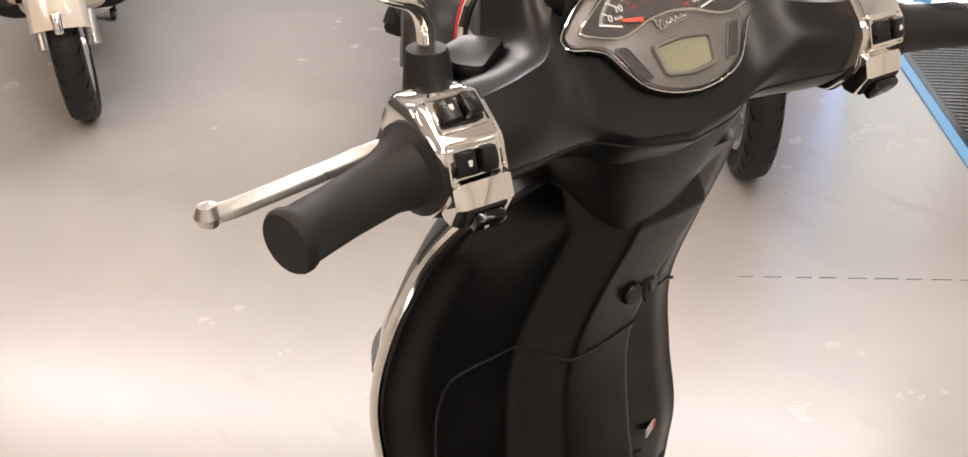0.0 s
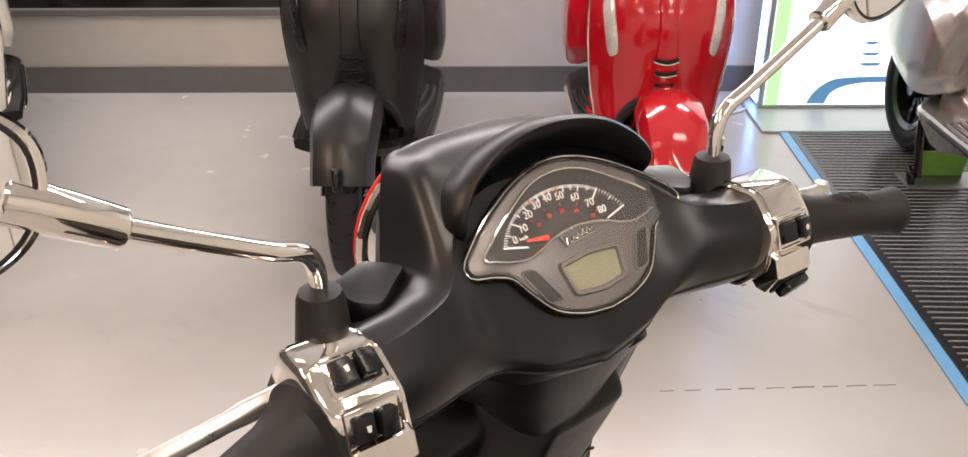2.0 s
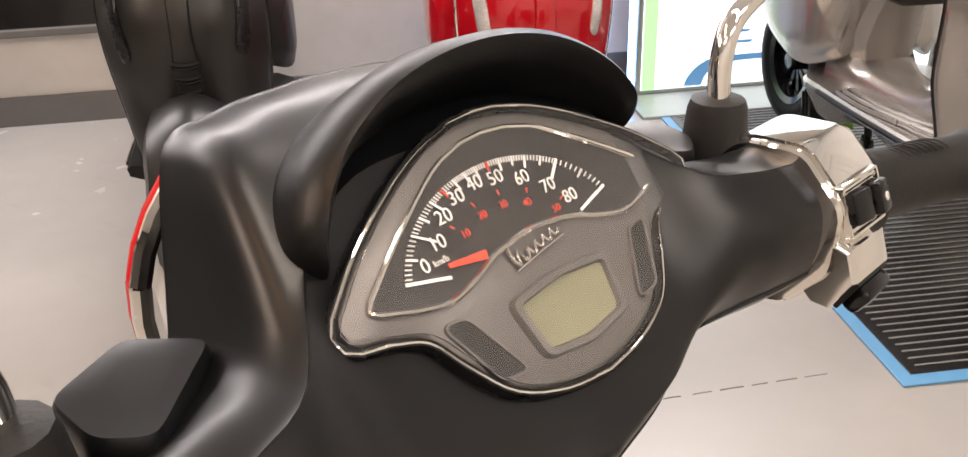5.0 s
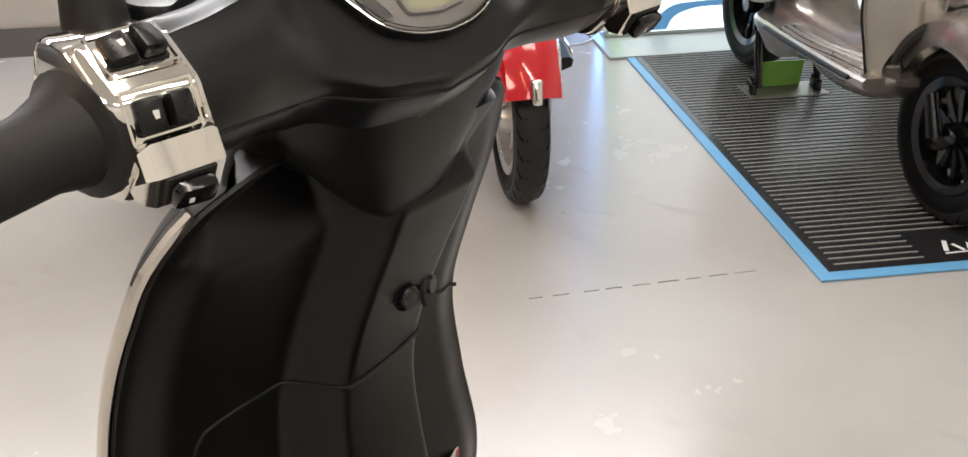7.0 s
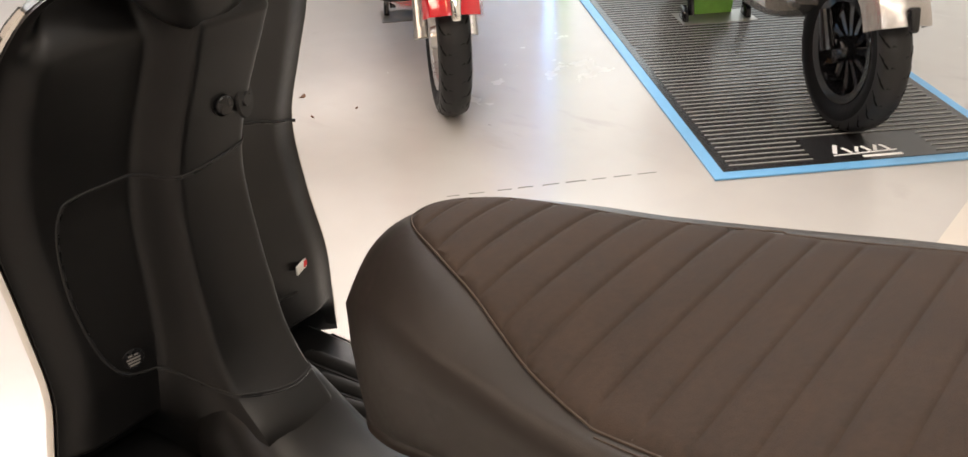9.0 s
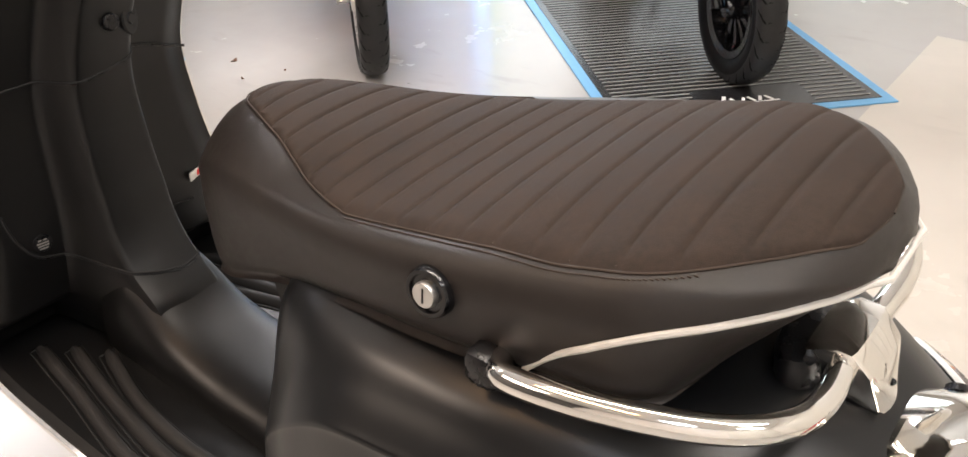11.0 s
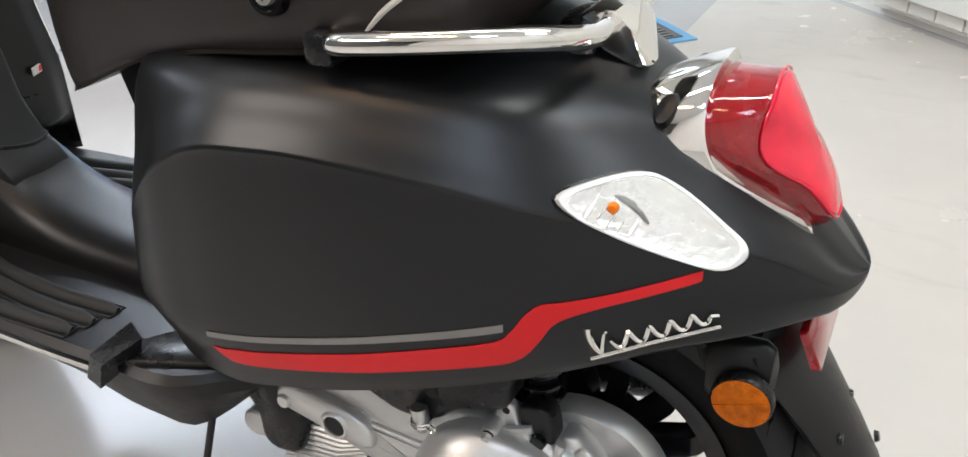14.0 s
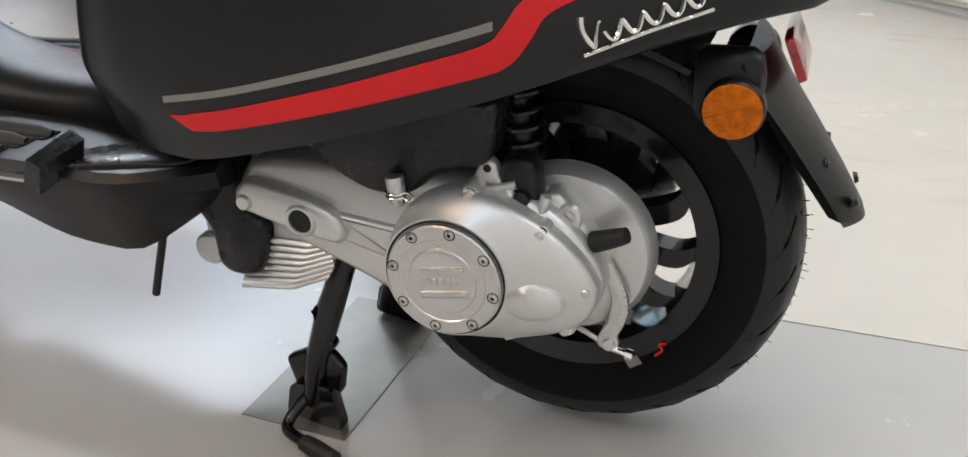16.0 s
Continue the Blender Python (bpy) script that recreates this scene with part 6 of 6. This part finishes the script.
for k in range(8):
    a = radians(10 + 45 * k)
    BM = pose(-0.1735, LID_Y + 0.0535 * math.cos(a), LID_Z + 0.0535 * math.sin(a), 0, -90, 0)
    bo = part("lid_bolt", revolve([(0.0022, 0.0070), (0.0022, 0.0090), (0.0036, 0.0090), (0.0043, 0.0080), (0.0046, 0.005), (0.0022, 0.005)], 16, BM, hollow=True), SATIN_METAL, lid)
    part("bolt_socket", revolve([(0.0003, 0.0076), (0.0023, 0.0076), (0.0023, 0.006)], 6, BM), DARK, bo)
    part("bolt_well", tube([BM @ Vector((0.0056 * math.cos(t), 0.0056 * math.sin(t), 0.0068)) for t in np.linspace(0, 2 * math.pi, 17)], 0.0006, 5), DARK, bo)
part("case_hole", revolve([(0.0005, 0.0006), (0.0135, 0.0005), (0.0135, -0.004)], 24, pose(-0.148, -0.210, 0.286, 0, -90, 0)), DARK, engine, "dark round plug")
part("hole_ring", revolve([(0.0138, 0.0), (0.0138, 0.003), (0.0165, 0.0035), (0.019, 0.0)], 24, pose(-0.148, -0.210, 0.286, 0, -90, 0), hollow=True), CAST, engine)
part("pivot_cap", revolve([(0.0005, 0.005), (0.0075, 0.0045), (0.0095, 0.0)], 20, pose(-0.148, -0.142, 0.298, 0, -90, 0)), CAST, engine)
for y, z, x in ((-0.402, 0.342, -0.146), (-0.474, 0.311, -0.146), (-0.521, 0.255, -0.144), (-0.44, 0.188, -0.140), (-0.50, 0.205, -0.140)):
    boss = part("bolt_boss", revolve([(0.0005, 0.0), (0.0085, -0.0004), (0.0100, -0.003), (0.0105, -0.03), (0.0005, -0.03)], 20, pose(x, y, z, 0, -90, 0)), CAST, engine)
    part("case_bolt", revolve([(0.0005, 0.0085), (0.0042, 0.0085), (0.0052, 0.0075), (0.0052, 0.0022)], 6, pose(x, y, z, 0, -90, 0)), SATIN_METAL, boss, smooth=False)
    part("washer", revolve([(0.0005, 0.0024), (0.0074, 0.0024), (0.0078, 0.0)], 20, pose(x, y, z, 0, -90, 0)), CHROME, boss)
# bracket that carries the shock absorber
bracket = part("bracket_lug", side_plate(spline([(-0.386, 0.330), (-0.398, 0.352), (-0.404, 0.367), (-0.412, 0.372), (-0.421, 0.367), (-0.426, 0.350), (-0.438, 0.336), (-0.42, 0.322)], 4, True), -0.112, -0.124, 0.003), CAST, engine, "cast bracket with a bolt hole")
part("lug_hole", revolve([(0.0005, 0.0006), (0.0042, 0.0006), (0.0048, -0.002)], 16, pose(-0.124, -0.4125, 0.3625, 0, -90, 0)), DARK, bracket)
part("bracket_rib", tube([(-0.130, -0.400, 0.338), (-0.128, -0.420, 0.343), (-0.124, -0.442, 0.349)], [0.006, 0.0045, 0.005], 8), CAST, bracket)
part("bracket_rib", tube([(-0.140, -0.425, 0.337), (-0.136, -0.445, 0.322), (-0.138, -0.474, 0.309)], [0.005, 0.0045, 0.006], 8), CAST, bracket)
part("strut_cradle", tube(spline([(-0.124, -0.432, 0.346), (-0.125, -0.438, 0.334), (-0.126, -0.445, 0.323), (-0.126, -0.457, 0.317), (-0.125, -0.468, 0.324), (-0.123, -0.473, 0.340)], 4), 0.0058, 10), CAST, bracket, "cast cradle of the shock absorber")
part("drum_web", side_plate(rounded([(-0.463, 0.335), (-0.480, 0.340), (-0.505, 0.315), (-0.525, 0.285), (-0.50, 0.27), (-0.470, 0.30)], 0.008), -0.084, -0.112, 0.006), CAST, engine)
part("cable_hook", tube(spline([(-0.110, -0.484, 0.318), (-0.112, -0.492, 0.327), (-0.112, -0.502, 0.321), (-0.112, -0.501, 0.308)], 4), 0.0045, 8), CAST, engine)
part("brake_drum", revolve([(0.001, 0.03), (0.06, 0.03), (0.088, 0.024), (0.095, 0.014), (0.0955, 0.0), (0.001, -0.005)], 48, pose(-0.056, -0.48, 0.258, 0, -90, 0)), CAST, engine, "cast brake drum plate")
lever_mid = spline([(-0.524, 0.262), (-0.534, 0.247), (-0.543, 0.228), (-0.545, 0.209), (-0.541, 0.190), (-0.535, 0.175), (-0.535, 0.160)], 4)
lever_w = np.interp(np.linspace(0, 1, len(lever_mid)), (0, 0.2, 0.5, 0.8, 0.93, 1), (0.009, 0.0075, 0.0095, 0.0085, 0.0125, 0.009))
side = np.gradient(np.array(lever_mid), axis=0)
side = np.stack([side[:, 1], -side[:, 0]], 1) / np.linalg.norm(side, axis=1)[:, None]
lever = part("brake_lever", side_plate([tuple(q) for q in np.array(lever_mid) + side * lever_w[:, None]] + [tuple(q) for q in (np.array(lever_mid) - side * lever_w[:, None])[::-1]], -0.090, -0.097, 0.002), SATIN_METAL, engine, "bent grey brake lever")
part("lever_bolt", revolve([(0.0005, 0.004), (0.0062, 0.0035), (0.007, 0.0)], 18, pose(-0.097, -0.536, 0.166, 0, -90, 0)), CAST, lever)
part("adjuster", tube([(-0.096, -0.540, 0.161), (-0.096, -0.554, 0.158), (-0.096, -0.5545, 0.158), (-0.096, -0.562, 0.1565)], [0.0035, 0.0035, 0.006, 0.006], 8), CHROME, lever, "bright adjusting nut")
part("brake_cable", tube(spline([(-0.094, -0.532, 0.163), (-0.090, -0.50, 0.176), (-0.086, -0.45, 0.185), (-0.084, -0.35, 0.19)], 4), 0.0028, 6), SATIN_METAL, lever)
part("lever_pivot", revolve([(0.0005, 0.014), (0.007, 0.013), (0.010, 0.008), (0.011, -0.02)], 18, pose(-0.092, -0.522, 0.264, 0, -90, 0)), CAST, lever)
part("rubber_boot", tube([(-0.112, -0.520, 0.293), (-0.116, -0.532, 0.299), (-0.118, -0.545, 0.305), (-0.119, -0.553, 0.309)], [0.0115, 0.0105, 0.0095, 0.008], 10), RUBBER, engine)
# exhaust on the far side of the wheel
exhaust = part("silencer", loft([[(0.128 + 0.052 * f * math.cos(a), y, 0.292 + dz + 0.078 * f * math.sin(a)) for a in np.linspace(0, 2 * math.pi, 28, endpoint=False)] for y, f, dz in ((-0.20, 0.35, -0.03), (-0.225, 0.75, -0.025), (-0.26, 0.97, -0.02), (-0.40, 1.0, 0.0), (-0.54, 0.97, 0.018), (-0.565, 0.75, 0.02), (-0.572, 0.2, 0.02))]), SATIN, hero, "black exhaust silencer")
part("exhaust_pipe", tube(spline([(0.128, -0.21, 0.262), (0.11, -0.14, 0.235), (0.07, -0.08, 0.215), (0.02, -0.05, 0.215)], 4), 0.016, 12), SATIN, exhaust)
shock = part("shock_absorber", tube([(-0.085, -0.443, 0.325), (-0.08, -0.436, 0.37), (-0.075, -0.425, 0.46)], [0.011, 0.015, 0.013], 14), SATIN, hero, "black shock absorber")
coil = [(-0.078 + 0.021 * math.cos(t), -0.4345 + 0.021 * math.sin(t) + 0.00004 * t, 0.352 + 0.0028 * t) for t in np.linspace(0, 36, 150)]
part("spring", tube(coil, 0.0042, 8), GLOSS, shock, "black coil spring")
part("shock_fork", side_plate(spline([(-0.428, 0.372), (-0.427, 0.345), (-0.436, 0.328), (-0.450, 0.321), (-0.463, 0.329), (-0.464, 0.348), (-0.456, 0.374)], 4, True), -0.098, -0.1235, 0.004), SATIN, shock)
part("shock_bolt", revolve([(0.0005, 0.008), (0.008, 0.007), (0.0095, 0)], 14, pose(-0.1235, -0.449, 0.336, 0, -90, 0)), GLOSS, shock)
airbox = part("air_box", side_plate(rounded([(-0.20, 0.40), (-0.24, 0.345), (-0.29, 0.322), (-0.335, 0.326), (-0.36, 0.352), (-0.42, 0.37), (-0.43, 0.44), (-0.20, 0.44)], 0.018), -0.06, -0.140, 0.010), SATIN, hero, "black plastic air box")
for y, z in ((-0.235, 0.375), (-0.335, 0.372)):
    part("box_hole", revolve([(0.0005, 0.0005), (0.008, 0.0005), (0.009, -0.003)], 16, pose(-0.1405, y, z, 0, -90, 0)), DARK, airbox)
stub = part("hose_stub", tube([(-0.146, -0.322, 0.352), (-0.146, -0.3235, 0.338), (-0.146, -0.3245, 0.325), (-0.146, -0.325, 0.320)], [0.0095, 0.0095, 0.0085, 0.005], 14), SATIN_METAL, airbox, "short drain stub")
for dz in (0.331, 0.335):
    part("hose_clip", tube([(-0.146 + 0.0105 * math.sin(t), -0.3237 + 0.0105 * math.cos(t), dz) for t in np.linspace(0, 6.284, 18)], 0.0012, 6), CHROME, stub)
part("clip_end", tube(spline([(-0.153, -0.332, 0.333), (-0.154, -0.341, 0.330), (-0.154, -0.345, 0.334), (-0.153, -0.340, 0.338), (-0.152, -0.332, 0.336)], 4), 0.0012, 6), CHROME, stub)
cyl = part("cylinder", side_plate(rounded([(-0.05, 0.27), (-0.06, 0.19), (-0.11, 0.172), (-0.20, 0.185), (-0.24, 0.215), (-0.20, 0.255), (-0.12, 0.285)], 0.015), -0.05, -0.112, 0.008), CAST, hero, "finned aluminium cylinder")
for k in range(8):
    part("fin", tube([(-0.116, -0.10 - 0.004 * k, 0.170 + 0.0095 * k), (-0.118, -0.17 - 0.004 * k, 0.180 + 0.0085 * k), (-0.113, -0.225, 0.204 + 0.006 * k)], 0.0032, 6), CAST, cyl)
part("head_cap", revolve([(0.001, 0.012), (0.017, 0.012), (0.0195, 0.009), (0.0195, -0.03)], 28, pose(-0.112, -0.066, 0.215, 0, -90, 0)), CAST, cyl)
shroud = part("fan_shroud", side_plate(spline([(-0.045, 0.33), (-0.05, 0.285), (-0.075, 0.245), (-0.08, 0.205), (-0.10, 0.19), (-0.13, 0.195), (-0.145, 0.22), (-0.15, 0.262), (-0.125, 0.285), (-0.12, 0.32), (-0.125, 0.36), (-0.06, 0.36)], 4, True), -0.06, -0.132, 0.010), SATIN, hero, "black plastic engine shroud")
part("intake_hose", tube([(-0.11, -0.03, 0.325), (-0.11, -0.012, 0.322), (-0.105, 0.02, 0.322)], [0.021, 0.017, 0.02], 14), RUBBER, shroud)
part("drain_hose", tube(spline([(-0.155, -0.052, 0.335), (-0.163, -0.049, 0.290), (-0.165, -0.040, 0.250), (-0.166, -0.027, 0.208), (-0.165, -0.014, 0.170)], 5), 0.0058, 10, flat=0.8), RUBBER, shroud)
# rider pegs and stand bits
peg = part("passenger_peg", loft([[(x, y, z) for x, y, z in r] for r in ([(-0.178, 0.055, 0.342), (-0.195, 0.02, 0.342), (-0.195, 0.012, 0.37), (-0.178, 0.045, 0.372)], [(-0.235, 0.07, 0.322), (-0.243, 0.04, 0.322), (-0.238, 0.036, 0.352), (-0.230, 0.062, 0.354)])]), SATIN, hero, "folded black passenger footpeg")
part("peg_plate", slab(rounded([(-0.22, 0.03), (-0.19, 0.05), (-0.10, -0.02), (-0.12, -0.10), (-0.17, -0.09)], 0.02), 0.008, 0.003, m=pose(0, 0, 0.340)), SATIN, peg)
stand = kid(hero, "stand")
for ob in (stand, *stand.children):
    ob.data.materials[0] = GLOSS
part("stand_web", side_plate(rounded([(-0.198, 0.165), (-0.214, 0.128), (-0.222, 0.112), (-0.212, 0.100), (-0.190, 0.10)], 0.006), -0.112, -0.128, 0.004), GLOSS, stand)
part("stand_wing", side_plate(rounded([(-0.150, 0.082), (-0.180, 0.098), (-0.214, 0.102), (-0.229, 0.082), (-0.223, 0.046), (-0.198, 0.028), (-0.166, 0.026)], 0.007), -0.112, -0.124, 0.004), GLOSS, stand)
part("stand_tread", tube(spline([(-0.125, -0.186, 0.042), (-0.142, -0.174, 0.030), (-0.160, -0.168, 0.017), (-0.171, -0.175, 0.013), (-0.184, -0.205, 0.013)], 4), 0.0072, 10), GLOSS, stand)
part("tread_rubber", tube([(-0.183, -0.202, 0.013), (-0.188, -0.218, 0.013), (-0.197, -0.250, 0.012)], [0.010, 0.0112, 0.0095], 12), RUBBER, stand)
# tread pattern on the rear tyre
rw = kid(hero, "wheel")
hair = bmesh.new()
for k in range(150):
    a = 2 * math.pi * k / 150 + random.uniform(-0.01, 0.01)
    x = random.choice((-1, 0, 1)) * 0.018 + random.uniform(-0.004, 0.004)
    l = random.uniform(0.003, 0.008)
    r = 0.2365
    tube([(x, REAR_Y + r * math.cos(a), AXLE_Z + r * math.sin(a)), (x + 0.001, REAR_Y + (r + l) * math.cos(a + 0.004), AXLE_Z + (r + l) * math.sin(a + 0.004))], 0.0004, 4, bm=hair)
tagged(part("tyre_hair", hair, TYRE, rw), kind="stuff")
part("rim_mark", slab([(-0.006, 0), (0.006, 0), (0.006, 0.016), (-0.006, 0.016)], 0.0006, 0, m=pose(-0.0488, -0.562, 0.121, 0, -90, 0) @ pose(0, 0, 0, 0, 0, 35)), GREY_FILM, rw, "grey rim mark", smooth=False)
part("rim_mark", tube([(-0.0495, y, z) for y, z in spline([(-0.590, 0.148), (-0.583, 0.145), (-0.586, 0.138), (-0.579, 0.130)], 4)], 0.0016, 6), RED_FILM, rw, "red rim mark")

plate = thing("floor_plate", "worn grey metal plate under the scooter's stand", "metal plate", "", pose(0.0, -0.17, 0, 0, 0, -2))
part("sheet", block(0.30, 0.145, 0.0015, None, 0.0004), PLATE, plate, smooth=False)
plate2 = copy_thing(plate, ROOM @ pose(1.26, 2.75, 0.011))
plate3 = copy_thing(plate, ROOM @ pose(0.143, 3.06, 0))


# the painted belly under the parked scooters' footboards
rings = []
for y, low, w in ((0.16, 0.30, 0.13), (0.22, 0.255, 0.165), (0.34, 0.228, 0.178), (0.48, 0.232, 0.172), (0.58, 0.262, 0.155), (0.65, 0.32, 0.12)):
    rings.append([(w * math.copysign(abs(math.cos(a)) ** 0.6, math.cos(a)), y, 0.345 - (0.345 - low) * abs(math.sin(a)) ** 0.6 if math.sin(a) < 0 else 0.345) for a in np.linspace(0, 2 * math.pi, 28, endpoint=False)])
part("belly", loft([[tuple(c) for c in r] for r in zip(*[spline(list(col), 4) for col in zip(*rings)])]), RED_PAINT, red)


# ---- the other scooters, facing the camera's side ----
def parked(u, v, turn=0.0):
    """Front wheel on the floor at u, v, nose towards the camera's side of the room."""
    return ROOM @ pose(u, v, 0, 0, 0, 180 + turn) @ pose(0, -FRONT_Y, 0)


red.matrix_basis = parked(0.143, 2.10)
repainted(parked(-0.735, 2.146), "black satin scooter with blacked-out trim parked by the wall", {RED_PAINT: BLACK_PAINT, CHROME: GLOSS, SATIN_METAL: GLOSS, CLEAR: SATIN})
repainted(parked(-1.97, 2.34, 27), "cream white scooter parked by the black glazed panel", {RED_PAINT: WHITE_PAINT})
repainted(parked(1.26, 1.757), "silver metallic electric scooter standing on the display mat", {RED_PAINT: SILVER_PAINT, SATIN_METAL: GLOSS, CHROME: GLOSS, RUBBER: SATIN_METAL, PLASTIC: SILVER_PAINT})
# thin upright sheet drawn for the green patch between the stand legs
card = thing("green_card", "bright green upright sheet between the scooter's stand legs", "card", "", ROOM @ pose(1.26, 2.79, 0.0125))
part("sheet", block(0.17, 0.004, 0.10, pose(0, 0, 0, 8, 0, 0), 0.001), GREEN_SHEET, card, smooth=False)
